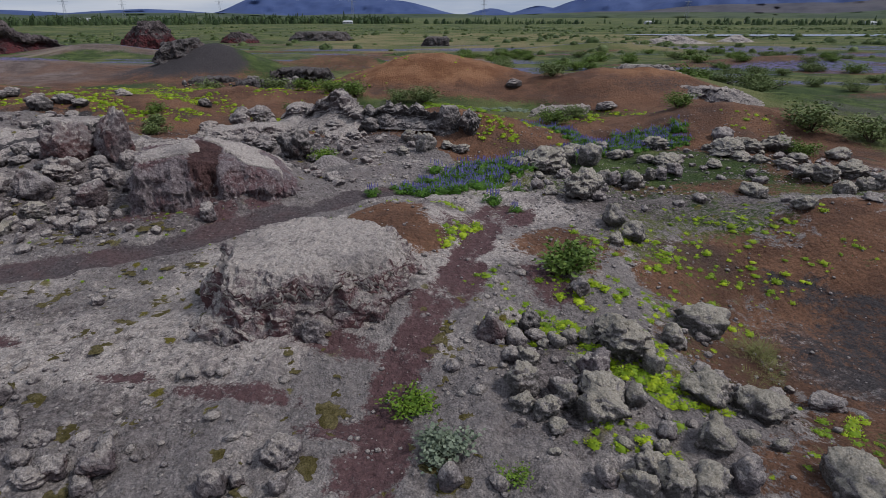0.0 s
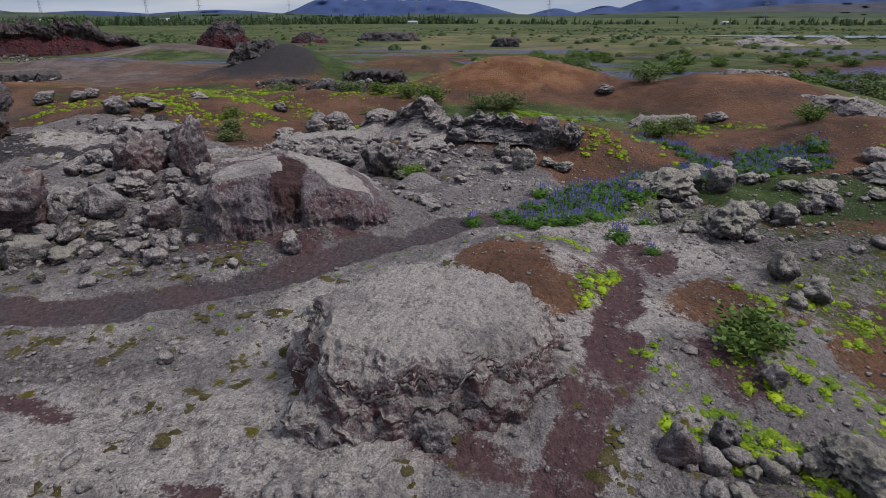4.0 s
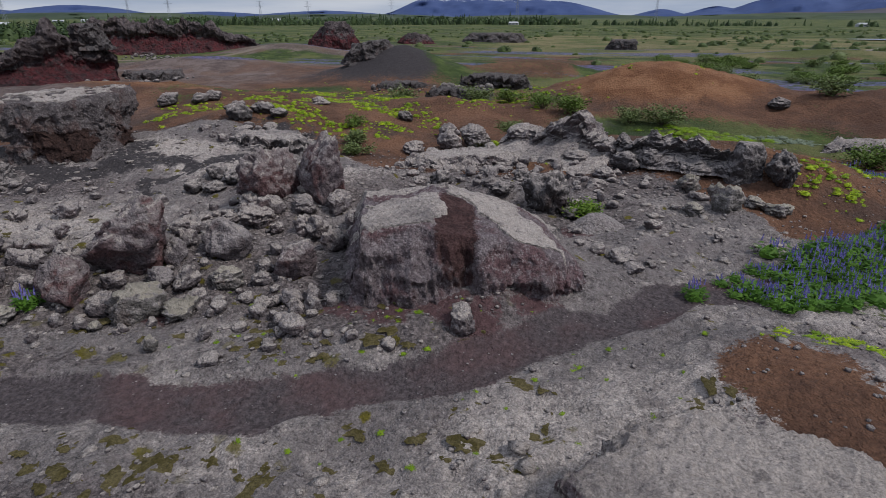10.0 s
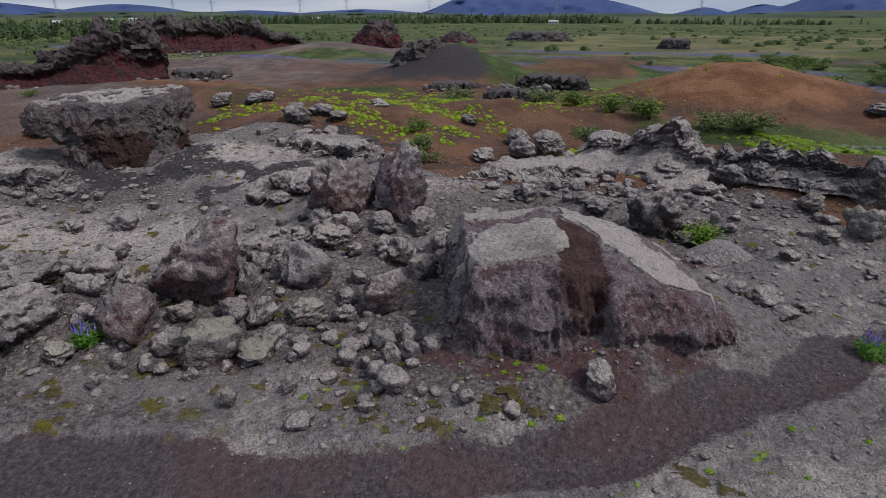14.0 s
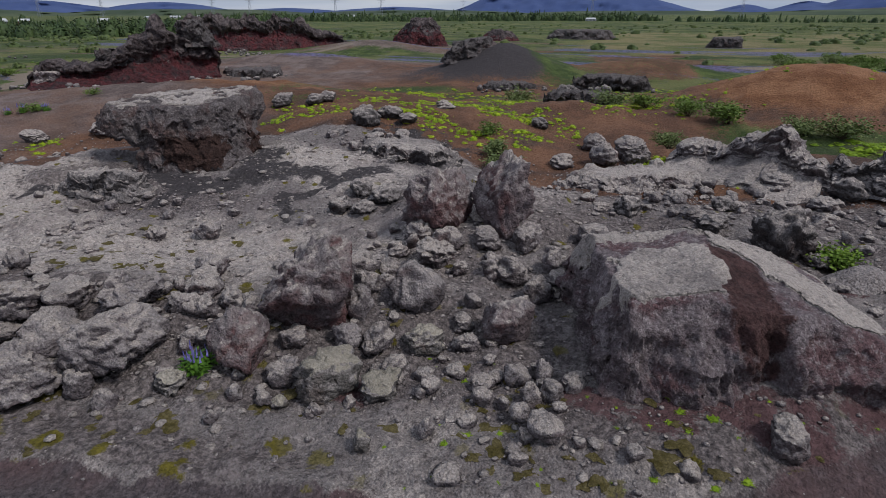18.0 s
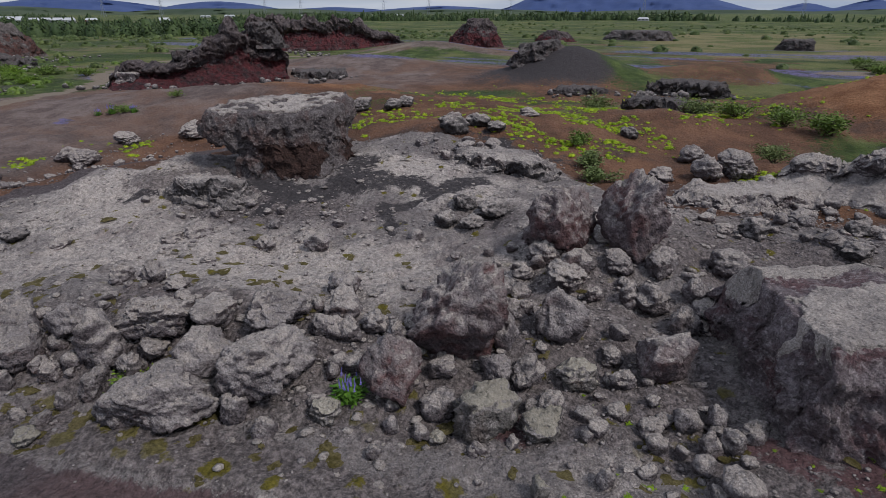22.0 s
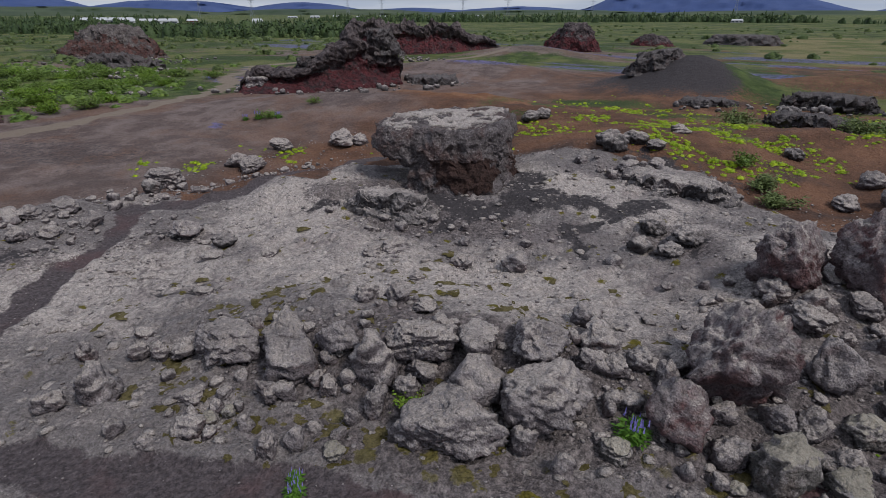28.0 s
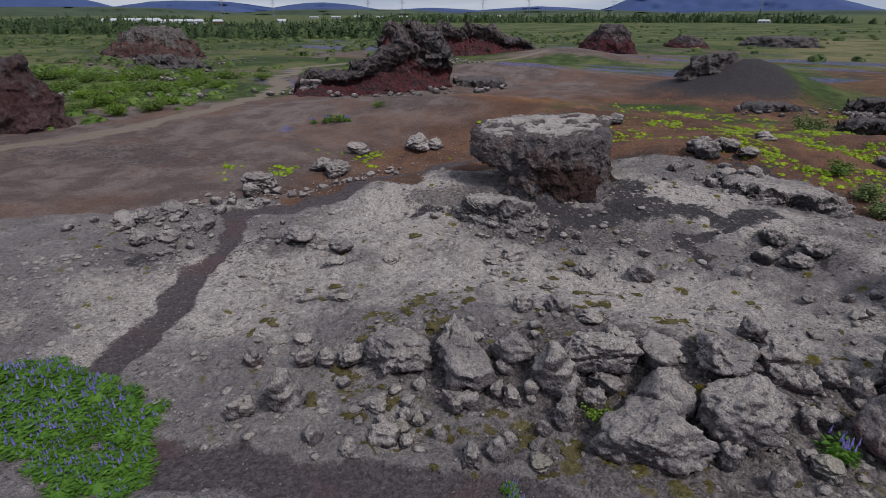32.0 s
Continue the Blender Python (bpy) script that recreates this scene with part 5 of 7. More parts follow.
boulder(-28.13, 17.56, 0.49, 0.65, "L")
boulder(-28.99, 17.12, 0.49, 0.44, "L")
boulder(-29.79, 20.17, 0.77, 0.63, "L")
boulder(-28.88, 20.52, 0.83, 0.78, "L")
boulder(-27.72, 20.36, 0.7, 0.4, "L")
boulder(-30.52, 23.83, 0.61, 0.38, "L")
boulder(-33.39, 17.63, 0.38, 0.3, "L")
boulder(-32.05, 17.82, 0.49, 0.43, "L")
boulder(-36.18, 18.96, 0.67, 0.37, "L")
boulder(-26.31, 19.19, 0.43, 0.65, "L")
boulder(-26.69, 17.96, 0.7, 0.75, "L")

PLACE, GROUP = "on grey moss and cinders", "rocks of the terrace"
boulder(-30.17, 26.22, 0.88, 0.59, "L")
boulder(-28.07, 27.03, 1.08, 0.74, "B")
boulder(-39.84, 22.53, 1.21, 0.65, "D")
boulder(-42.28, 22.27, 1.5, 0.8, "B")
boulder(-38.81, 21.24, 0.91, 0.49, "L")
boulder(-32.96, 25.65, 1.14, 0.62, "L")
boulder(-33.42, 24.76, 0.9, 0.49, "L")
boulder(-50.0, 26.41, 1.92, 1.25, "L")
boulder(-48.69, 24.79, 1.03, 0.91, "D")
boulder(-48.79, 31.49, 1.63, 1.04, "L")
boulder(-47.98, 38.8, 2.26, 1.16, "L")
boulder(-46.98, 39.85, 1.39, 0.97, "L")
boulder(-50.17, 31.3, 1.44, 0.92, "L")
boulder(-51.42, 36.25, 1.62, 0.86, "L")
boulder(-37.27, 50.02, 1.3, 0.86, "D")
boulder(-29.46, 41.65, 1.51, 1.11, "D")
boulder(-28.01, 42.96, 1.13, 0.86, "D")
boulder(-40.02, 48.23, 1.56, 1.03, "D")
boulder(-37.82, 49.17, 1.46, 0.94, "D")
boulder(-22.83, 31.62, 1.33, 0.74, "D")
boulder(-23.16, 30.31, 1.08, 0.58, "D")
boulder(-26.35, 40.55, 1.05, 0.59, "L")
boulder(-27.53, 39.27, 1.21, 0.63, "L")
boulder(-21.58, 66.41, 1.94, 1.65, "D")
boulder(-50.73, 18.71, 1.07, 0.67, "L")
boulder(-50.35, 19.52, 1.35, 0.7, "L")
boulder(-49.84, 20.84, 1.28, 0.66, "L")
boulder(-46.99, 20.59, 1.05, 0.55, "L")
boulder(-47.29, 18.86, 1.25, 0.66, "L")
boulder(-47.53, 17.67, 0.97, 0.72, "L")
boulder(-37.09, 22.67, 0.78, 0.42, "L")

PLACE, GROUP = "in a pile by lupins", "boulders by the lupins"
boulder(5.9, 30.72, 2.82, 1.52, "S")
boulder(6.35, 24.5, 1.91, 1.49, "S")
boulder(8.3, 31.34, 1.33, 1.34, "S")
boulder(8.09, 27.68, 0.85, 0.92, "S")
boulder(8.64, 27.47, 0.79, 0.74, "B")
boulder(9.51, 27.15, 1.28, 1.0, "S")
boulder(10.84, 28.55, 0.76, 0.77, "S")
boulder(12.25, 29.21, 0.96, 0.71, "B")
boulder(11.32, 28.6, 0.76, 0.71, "B")
boulder(6.36, 28.96, 0.89, 0.64, "L")
boulder(5.0, 28.15, 0.75, 0.57, "S")
boulder(4.1, 29.74, 1.09, 0.78, "S")
boulder(10.48, 33.52, 1.22, 0.63, "S")
boulder(11.24, 33.57, 0.55, 0.48, "B")
boulder(11.8, 32.17, 1.04, 0.54, "S")
boulder(13.5, 35.37, 1.83, 0.94, "S")
boulder(10.23, 36.27, 0.95, 0.57, "L")
boulder(7.11, 32.13, 1.3, 1.17, "S")
boulder(5.19, 32.45, 1.18, 0.7, "S")
boulder(6.17, 26.05, 0.92, 0.81, "S")
boulder(4.92, 24.53, 0.71, 0.56, "S")
boulder(6.86, 24.36, 0.76, 0.49, "B")
boulder(8.44, 35.12, 1.41, 0.72, "S")
boulder(12.73, 31.26, 1.64, 0.84, "S")

PLACE, GROUP = "on the low moss bank", "rocks of the far bank"
boulder(17.0, 33.55, 2.08, 1.18, "S")
boulder(18.98, 34.49, 1.79, 0.94, "S")
boulder(20.88, 34.88, 2.02, 1.16, "S")
boulder(17.1, 31.64, 1.09, 0.62, "S")
boulder(17.96, 31.24, 1.01, 0.62, "S")
boulder(18.63, 28.22, 1.21, 0.8, "S")
boulder(19.49, 27.94, 1.32, 0.96, "S")
boulder(18.06, 24.42, 1.06, 0.75, "S")
boulder(20.08, 25.92, 0.86, 0.7, "S")
boulder(21.42, 28.65, 1.75, 0.9, "S")
boulder(21.47, 26.8, 0.94, 1.06, "S")
boulder(14.68, 21.77, 1.05, 0.56, "S")
boulder(14.68, 25.6, 1.32, 0.69, "S")
boulder(18.35, 36.96, 1.33, 0.95, "B")
boulder(14.86, 23.06, 0.63, 0.37, "B")
boulder(17.52, 21.99, 0.83, 0.43, "B")
boulder(15.18, 31.01, 0.95, 0.49, "S")
boulder(19.1, 30.63, 1.24, 0.64, "S")
boulder(18.87, 36.12, 1.09, 0.64, "S")
boulder(23.59, 33.05, 1.34, 0.79, "S")
boulder(20.68, 32.25, 1.18, 0.63, "S")
boulder(16.79, 35.11, 0.85, 0.48, "S")

PLACE, GROUP = "among lime-green herbs", "boulders of the hollow"
boulder(6.81, 21.29, 0.95, 1.06, "S")
boulder(7.36, 20.05, 0.94, 0.86, "S")
boulder(6.44, 19.28, 0.58, 0.55, "S")
boulder(4.18, 15.53, 0.56, 0.9, "B")
boulder(1.3, 12.62, 0.84, 0.84, "P")
boulder(2.36, 13.27, 0.7, 0.73, "D")
boulder(2.45, 12.91, 0.54, 0.36, "L")
boulder(2.11, 11.59, 0.63, 0.59, "S")
boulder(1.84, 10.62, 0.83, 0.78, "S")
boulder(1.76, 9.98, 0.61, 0.46, "S")
boulder(2.22, 9.77, 0.6, 0.57, "S")
boulder(2.72, 10.17, 0.64, 0.58, "S")
boulder(3.4, 9.72, 1.17, 0.75, "S")
boulder(3.56, 10.46, 1.14, 0.71, "S")
boulder(2.36, 9.27, 0.42, 0.27, "S")
boulder(2.97, 12.54, 0.52, 0.47, "S")
boulder(3.3, 12.79, 0.44, 0.39, "S")
boulder(3.29, 11.62, 0.63, 0.38, "S")
boulder(3.61, 11.3, 0.75, 0.83, "P")
boulder(4.72, 12.55, 1.85, 1.09, "S")
boulder(5.15, 11.7, 0.55, 0.59, "S")
boulder(4.6, 9.17, 0.41, 0.45, "B")
boulder(4.33, 8.71, 0.33, 0.33, "S")
boulder(4.0, 8.68, 0.29, 0.24, "S")
boulder(5.47, 8.94, 0.81, 0.7, "S")
boulder(6.41, 9.29, 0.54, 0.33, "S")
boulder(6.17, 10.97, 1.15, 0.72, "S")
boulder(6.77, 11.65, 0.5, 0.45, "B")
boulder(7.54, 10.75, 1.32, 0.83, "S")
boulder(6.43, 13.47, 0.81, 0.76, "S")
boulder(7.83, 14.84, 1.54, 1.08, "S")
boulder(4.26, 10.2, 0.52, 0.66, "S")
boulder(5.58, 7.98, 0.64, 0.99, "B")
boulder(4.81, 7.84, 0.91, 0.62, "S")
boulder(4.25, 7.82, 0.81, 0.56, "S")
boulder(3.6, 7.76, 0.61, 0.54, "S")
boulder(7.73, 7.9, 1.42, 0.89, "S")
boulder(9.5, 11.29, 0.85, 0.5, "B")
boulder(3.59, 8.81, 0.4, 0.26, "S")
boulder(2.19, 8.62, 0.29, 0.2, "S")
boulder(3.97, 8.28, 0.63, 0.43, "S")
boulder(3.02, 7.95, 0.46, 0.44, "L")
boulder(6.95, 9.1, 0.35, 0.27, "S")
boulder(3.85, 12.82, 0.59, 0.35, "S")
boulder(2.59, 12.46, 0.35, 0.33, "S")
boulder(1.85, 12.57, 0.41, 0.31, "L")
boulder(5.3, 12.58, 0.64, 0.38, "S")

PLACE, GROUP = "on the grey moss heath", "stones of the heath"
boulder(-5.84, 11.05, 0.39, 0.23, "L")
boulder(-5.46, 11.11, 0.4, 0.23, "L")
boulder(-9.56, 10.97, 0.37, 0.32, "L")
boulder(-3.31, 12.42, 0.6, 0.7, "L")
boulder(-3.13, 8.42, 0.81, 0.64, "L")
boulder(-2.99, 7.74, 0.43, 0.37, "L")
boulder(-6.5, 8.2, 0.65, 0.54, "P")
boulder(0.17, 7.94, 0.48, 0.54, "B")
boulder(-10.65, 15.37, 0.42, 0.3, "B")
boulder(-9.44, 21.37, 0.77, 0.68, "L")
boulder(-8.05, 8.85, 0.56, 0.36, "L")
boulder(-8.69, 9.04, 0.57, 0.44, "L")
boulder(-7.2, 8.86, 0.45, 0.31, "L")
boulder(-7.3, 8.19, 0.63, 0.42, "L")
boulder(-8.12, 8.39, 0.47, 0.38, "L")
boulder(-7.6, 7.91, 0.62, 0.38, "L")
boulder(-9.15, 9.53, 0.47, 0.5, "L")
boulder(-3.82, 7.94, 0.31, 0.23, "L")
boulder(-6.57, 8.65, 0.48, 0.35, "L")
boulder(-6.6, 7.79, 0.41, 0.35, "L")
boulder(-4.17, 7.72, 0.5, 0.56, "L")
boulder(-9.9, 10.37, 0.51, 0.46, "L")
boulder(0.21, 11.31, 0.37, 0.32, "B")
boulder(1.01, 7.84, 0.41, 0.3, "L")

PLACE, GROUP = "on a rubble ridge", "rocks of the rear ridge"
boulder(-8.21, 31.46, 2.06, 1.8, "D")
boulder(-13.24, 33.54, 1.23, 0.87, "D")
boulder(-1.05, 33.45, 1.32, 1.27, "S")
boulder(-2.13, 36.16, 1.08, 0.84, "S")
boulder(-2.37, 32.84, 0.82, 0.53, "S")
boulder(1.69, 36.72, 1.61, 1.62, "D")
boulder(-5.01, 26.06, 0.64, 0.34, "B")
boulder(-5.4, 26.78, 0.88, 0.47, "B")
boulder(0.22, 34.42, 0.96, 0.54, "S")
boulder(1.16, 34.09, 1.11, 0.58, "S")
boulder(-15.16, 42.75, 1.52, 1.37, "L")
boulder(-13.85, 43.83, 1.93, 1.38, "L")
boulder(-12.51, 41.58, 1.25, 0.95, "L")
boulder(-13.68, 39.62, 1.4, 0.74, "L")
boulder(-11.29, 39.5, 1.04, 0.61, "L")
boulder(-15.41, 39.87, 1.42, 0.75, "L")
boulder(-11.57, 36.33, 1.08, 0.55, "L")
boulder(-16.2, 46.23, 1.41, 0.99, "L")
boulder(-17.35, 42.08, 1.51, 0.77, "L")
boulder(-9.78, 35.55, 0.92, 0.67, "D")
boulder(-10.24, 32.76, 1.13, 0.58, "D")
boulder(-8.69, 31.49, 0.81, 0.58, "D")
boulder(-7.25, 30.99, 0.89, 0.56, "D")
boulder(-10.82, 33.39, 1.03, 0.53, "L")
boulder(-6.3, 35.0, 0.89, 0.58, "L")
boulder(-4.98, 38.44, 1.3, 0.97, "D")
boulder(-7.41, 39.41, 1.35, 0.72, "L")
boulder(-5.89, 37.45, 1.08, 0.62, "L")
boulder(-3.68, 38.61, 1.3, 0.97, "D")
boulder(-14.3, 33.31, 0.7, 0.4, "L")
boulder(7.31, 59.89, 1.71, 0.99, "D")
boulder(14.36, 50.38, 1.63, 0.83, "B")
boulder(-28.53, 43.2, 1.35, 0.79, "D")
boulder(-29.1, 41.37, 1.53, 1.14, "D")
boulder(-27.0, 42.74, 1.18, 0.7, "D")
boulder(-20.17, 48.8, 1.06, 0.79, "D")
boulder(-26.76, 48.47, 1.33, 0.67, "L")


# ---- rubble: loose stones too many to count ----
def joined(name, shapes, places, material, label, category, slots=None):
    """Many small copies of some shapes in one mesh; places: rows of x, y, z, size x, size y, size z, turn."""
    places = np.asarray(places, float)
    verts, faces, marks, at = [], [], [], 0
    pick = np.arange(len(places)) % len(shapes)
    for k, (v, f, *m) in enumerate(shapes):
        rows = places[pick == k]
        if not len(rows):
            continue
        c, s = np.cos(rows[:, 6]), np.sin(rows[:, 6])
        P = v[None] * rows[:, None, 3:6]
        X = P[..., 0] * c[:, None] - P[..., 1] * s[:, None] + rows[:, None, 0]
        Y = P[..., 0] * s[:, None] + P[..., 1] * c[:, None] + rows[:, None, 1]
        verts.append(np.stack([X, Y, P[..., 2] + rows[:, None, 2]], -1).reshape(-1, 3))
        faces.append((f[None] + (at + np.arange(len(rows)) * len(v))[:, None, None]).reshape(-1, f.shape[1]))
        marks.append(np.tile(m[0], len(rows)) if m else np.zeros(len(rows) * len(f), int))
        at += len(rows) * len(v)
    me = mesh_of(name, np.concatenate(verts), np.concatenate(faces), not slots, np.concatenate(marks))
    return tagged(part(name, me, slots or material), label, category, kind="stuff")


def scatter(count, seed, lo, hi, density, size, flat=0.8, spread=0.35):
    """Random places on the ground in a rectangle, kept where density(x, y) beats a die."""
    rng = np.random.RandomState(seed)
    x, y = rng.uniform(lo[0], hi[0], count), rng.uniform(lo[1], hi[1], count)
    keep = rng.rand(count) < density(x, y)
    x, y = x[keep], y[keep]
    n = len(x)
    z = height(x, y) + (relief(x, y) if n else 0)
    s = rng.uniform(size[0], size[1], n) * rng.uniform(0.6, 1.0, n) ** 2
    return np.stack([x, y, z - 0.02, s, s * rng.uniform(1 - spread, 1, n), s * flat * rng.uniform(0.7, 1.1, n), rng.uniform(0, 6.28, n)], 1)


PEBBLES = [boulder_shape(900 + k, 3, k % 2 == 0) for k in range(5)]
SPECKS = [boulder_shape(970 + k, 1, k % 2 == 0) for k in range(5)]
GRIT = [boulder_shape(950 + k, 2, k % 2 == 0) for k in range(5)]


def off_trails(x, y):
    sc, path, green, black, olive, red, lupin, dry, road, grit = cover(x, y)
    return (1 - np.clip(path * 1.4, 0, 1)) * (1 - np.clip(road, 0, 1))


def slope_rubble(x, y):
    d = blob(x, y, -24.5, 19.6, 8.0, 1.7, 16, 3) + 0.8 * blob(x, y, -17.0, 22.6, 3.2, 2.6, 0, 3) + 0.6 * blob(x, y, -19, 27, 3.5, 2.0)
    d = d + 0.7 * blob(x, y, -32, 28.5, 5.0, 1.6, 10, 3) + 0.8 * blob(x, y, -13, 36.6, 5.0, 3.0, 30, 3) + 0.8 * blob(x, y, -6.5, 36.0, 4.5, 2.6, -10, 3) + 0.5 * blob(x, y, -7, 29.5, 2.5, 2.5)
    d = d + 0.8 * blob(x, y, 7.5, 26.5, 3.2, 2.6, 0, 3) + 0.6 * blob(x, y, 17.5, 30.5, 5, 3.5, 0, 3) + 0.8 * blob(x, y, 2.8, 11.8, 1.6, 2.0, 0, 3) + 0.4 * blob(x, y, 6.5, 12.5, 3.0, 3.0, 0, 3) + 0.4 * blob(x, y, -13, 20.4, 2.5, 1.2)
    d = d + 0.7 * blob(x, y, -45, 20.5, 4.0, 2.6, 30, 3) + 0.9 * blob(x, y, -47.5, 26.0, 3.6, 1.6, 50, 3) + 0.8 * blob(x, y, -46.2, 31.5, 1.3, 4.0, 0, 3) + 0.8 * blob(x, y, -50.5, 20.5, 3.0, 3.2, 0, 3) + 0.6 * blob(x, y, -27, 38.5, 4.0, 1.8, -10, 3) + 0.4 * blob(x, y, -8.6, 8.5, 2.5, 1.6)
    return np.clip(d, 0, 1) * off_trails(x, y)


joined("lava_rubble", PEBBLES, scatter(7500, 1, (-52, 6), (24, 42), lambda x, y: 0.85 * slope_rubble(x, y), (0.25, 0.85)), LAVA, "loose grey lava rubble between the boulders", "rubble")
joined("moss_hummocks", SPECKS, scatter(8000, 6, (-50, 6), (8, 36), lambda x, y: off_trails(x, y) * (1 - np.clip(1.5 * cover(x, y)[5], 0, 1)) * (1 - np.clip(cover(x, y)[0], 0, 1)) * np.clip(0.25 + 0.8 * fbm(x / 3.0, y / 3.0, 77.0, 3), 0, 1), (0.14, 0.5), 0.26), MOSS_CAP, "low cushions of grey moss over buried stones", "moss")
joined("lava_gravel", SPECKS, scatter(60000, 2, (-52, 6), (24, 42), lambda x, y: off_trails(x, y) * np.clip(0.14 + 0.6 * slope_rubble(x, y) + 0.25 * step(0.35, 0.8, fbm(x / 2.4, y / 2.4, 12.0, 3)), 0, 1), (0.05, 0.19)), LAVA_BARE, "small grey lava stones strewn over the moss", "stones")
joined("trail_cinders", SPECKS, scatter(16000, 3, (-50, 6), (6, 28), lambda x, y: 0.6 * np.clip(1 - off_trails(x, y), 0, 1) + 0.5 * np.clip(cover(x, y)[5], 0, 1), (0.02, 0.09)), LAVA_PURPLE_BARE, "dark cinders on the trodden trails", "cinders")


def far_rubble(x, y):
    d = blob(x, y, -69, 63, 9, 4, 60, 3) + blob(x, y, -64, 72, 5, 3, 40, 3) + 0.9 * blob(x, y, -78, 55, 5, 3, 30, 3) + 0.8 * blob(x, y, -120, 60, 14, 4, 28, 3) + 0.8 * blob(x, y, -92, 48, 9, 2.5, 0, 3)
    d = d + 0.8 * blob(x, y, -20, 76, 5, 3, 10, 3) + 0.6 * blob(x, y, -92, 108, 14, 4, -28, 3) + 0.5 * blob(x, y, -140, 75, 16, 8, 20, 3) + 0.6 * blob(x, y, -29, 73, 4, 2.5)
    d = d + 0.8 * blob(x, y, -94, 44, 8, 2.0, 20, 3) + 0.7 * blob(x, y, -101, 38, 6, 2, 0, 3) + 0.5 * blob(x, y, -108, 56, 10, 4, 0, 3)
    return np.clip(d, 0, 1)


joined("far_rubble", GRIT, scatter(16000, 4, (-165, 34), (36, 120), far_rubble, (0.35, 1.3)), LAVA_DARK, "dark lava rubble below the scoria ridges", "rubble")


# ---- plants ----
def leaf_cards(seed, count, radius, tall, length, width, lean=0.6, low=0.0):
    """Pointed leaves as bent quads all over a dome, base at z = 0."""
    rng = np.random.RandomState(seed)
    verts, faces = [], []
    for k in range(count):
        az, r = rng.uniform(0, 6.283), radius * math.sqrt(rng.rand())
        z = low + (tall - low) * (1 - 0.75 * (r / radius) ** 2) * rng.uniform(0.35, 1.0)
        px_, py_ = r * math.cos(az), r * math.sin(az)
        d = az + rng.uniform(-1.1, 1.1)
        dz = rng.uniform(-0.25, lean)
        ax = np.array([math.cos(d), math.sin(d), dz])
        side = np.array([-math.sin(d), math.cos(d), rng.uniform(-0.3, 0.3)]) * width * 0.5
        o = np.array([px_, py_, z])
        L = length * rng.uniform(0.6, 1.2)
        n = len(verts)
        verts += [o, o + ax * L * 0.45 + side, o + ax * L * np.array([1, 1, 0.7]), o + ax * L * 0.45 - side]
        faces.append([n, n + 1, n + 2, n + 3])
    return verts, faces


def spike(base, tall, wide, rng):
    """A flower spike: a few tapering tiers of petals."""
    verts, faces = [], []
    tiers = 4
    lean = rng.uniform(-0.12, 0.12, 2)
    for k in range(tiers):
        w = wide * (1 - 0.72 * k / tiers)
        z0, z1 = k / tiers * tall, (k + 0.95) / tiers * tall
        c = np.array(base) + np.array([lean[0] * z0, lean[1] * z0, 0])
        t = rng.uniform(0, 1.5)
        for q in range(3):
            a, b = t + q * 2.094, t + (q + 1) * 2.094
            n = len(verts)
            verts += [c + [w * math.cos(a), w * math.sin(a), z0], c + [w * math.cos(b), w * math.sin(b), z0], c + [0.45 * w * math.cos(b), 0.45 * w * math.sin(b), z1], c + [0.45 * w * math.cos(a), 0.45 * w * math.sin(a), z1]]
            faces.append([n, n + 1, n + 2, n + 3])
    return verts, faces


def heart(radius, tall, seed):
    """The dense inner body of a plant: a small uneven dome of quads."""
    rng = np.random.RandomState(seed)
    v, f = [], []
    for i in range(7):
        for j in range(4):
            a, b = i * 0.8976, j / 3 * 1.5
            k = rng.uniform(0.8, 1.15)
            v.append([radius * k * math.cos(a) * math.cos(b), radius * k * math.sin(a) * math.cos(b), tall * k * math.sin(b)])
    for i in range(7):
        for j in range(3):
            p, q = i * 4 + j, ((i + 1) % 7) * 4 + j
            f.append([p, q, q + 1, p + 1])
    return v, f


def lupin_shape(seed, leaves=64, spikes=8):
    rng = np.random.RandomState(seed)
    v, f = heart(0.27, 0.30, seed)
    lv, lf = leaf_cards(seed, leaves, 0.32, 0.44, 0.18, 0.07)
    f += [[q + len(v) for q in p] for p in lf]
    v += lv
    m = [0] * len(f)
    for k in range(spikes):
        az, r = rng.uniform(0, 6.28), 0.27 * math.sqrt(rng.rand())
        sv, sf = spike((r * math.cos(az), r * math.sin(az), rng.uniform(0.3, 0.42)), rng.uniform(0.12, 0.21), 0.032, rng)
        f += [[q + len(v) for q in p] for p in sf]
        v += sv
        m += [1] * len(sf)
    return np.array(v), np.array(f), np.array(m)


LUPINS = [lupin_shape(20 + k) for k in range(6)]
LUPINS_GREEN = [lupin_shape(140 + k, 80, 1) for k in range(3)]
LUPINS_SPARSE = [lupin_shape(40 + k, 64, 5) for k in range(4)]


def lupin_bank(x, y):
    d = blob(x, y, 0.2, 26.9, 3.2, 1.7, 30, 4) + blob(x, y, 2.6, 29.6, 3.4, 2.0, 40, 4) + blob(x, y, 7.2, 34.0, 4.0, 1.6, 40, 4) + blob(x, y, 13.0, 37.0, 4.6, 2.4, 25, 4) + 0.9 * blob(x, y, 8.0, 41.5, 1.2, 5.0, 20, 4)
    return np.clip(1.5 * d - 0.55 + 0.35 * fbm(x / 1.1, y / 1.1, 5.5, 2), 0, 1)


def lupin_meadow(x, y):
    d = blob(x, y, -38.6, 10.3, 3.5, 1.6, 12, 5) + blob(x, y, -35.6, 10.0, 1.6, 1.1, -10, 5)
    return np.clip(1.6 * d - 0.5 + 0.3 * fbm(x / 0.9, y / 0.9, 7.5, 2), 0, 1)


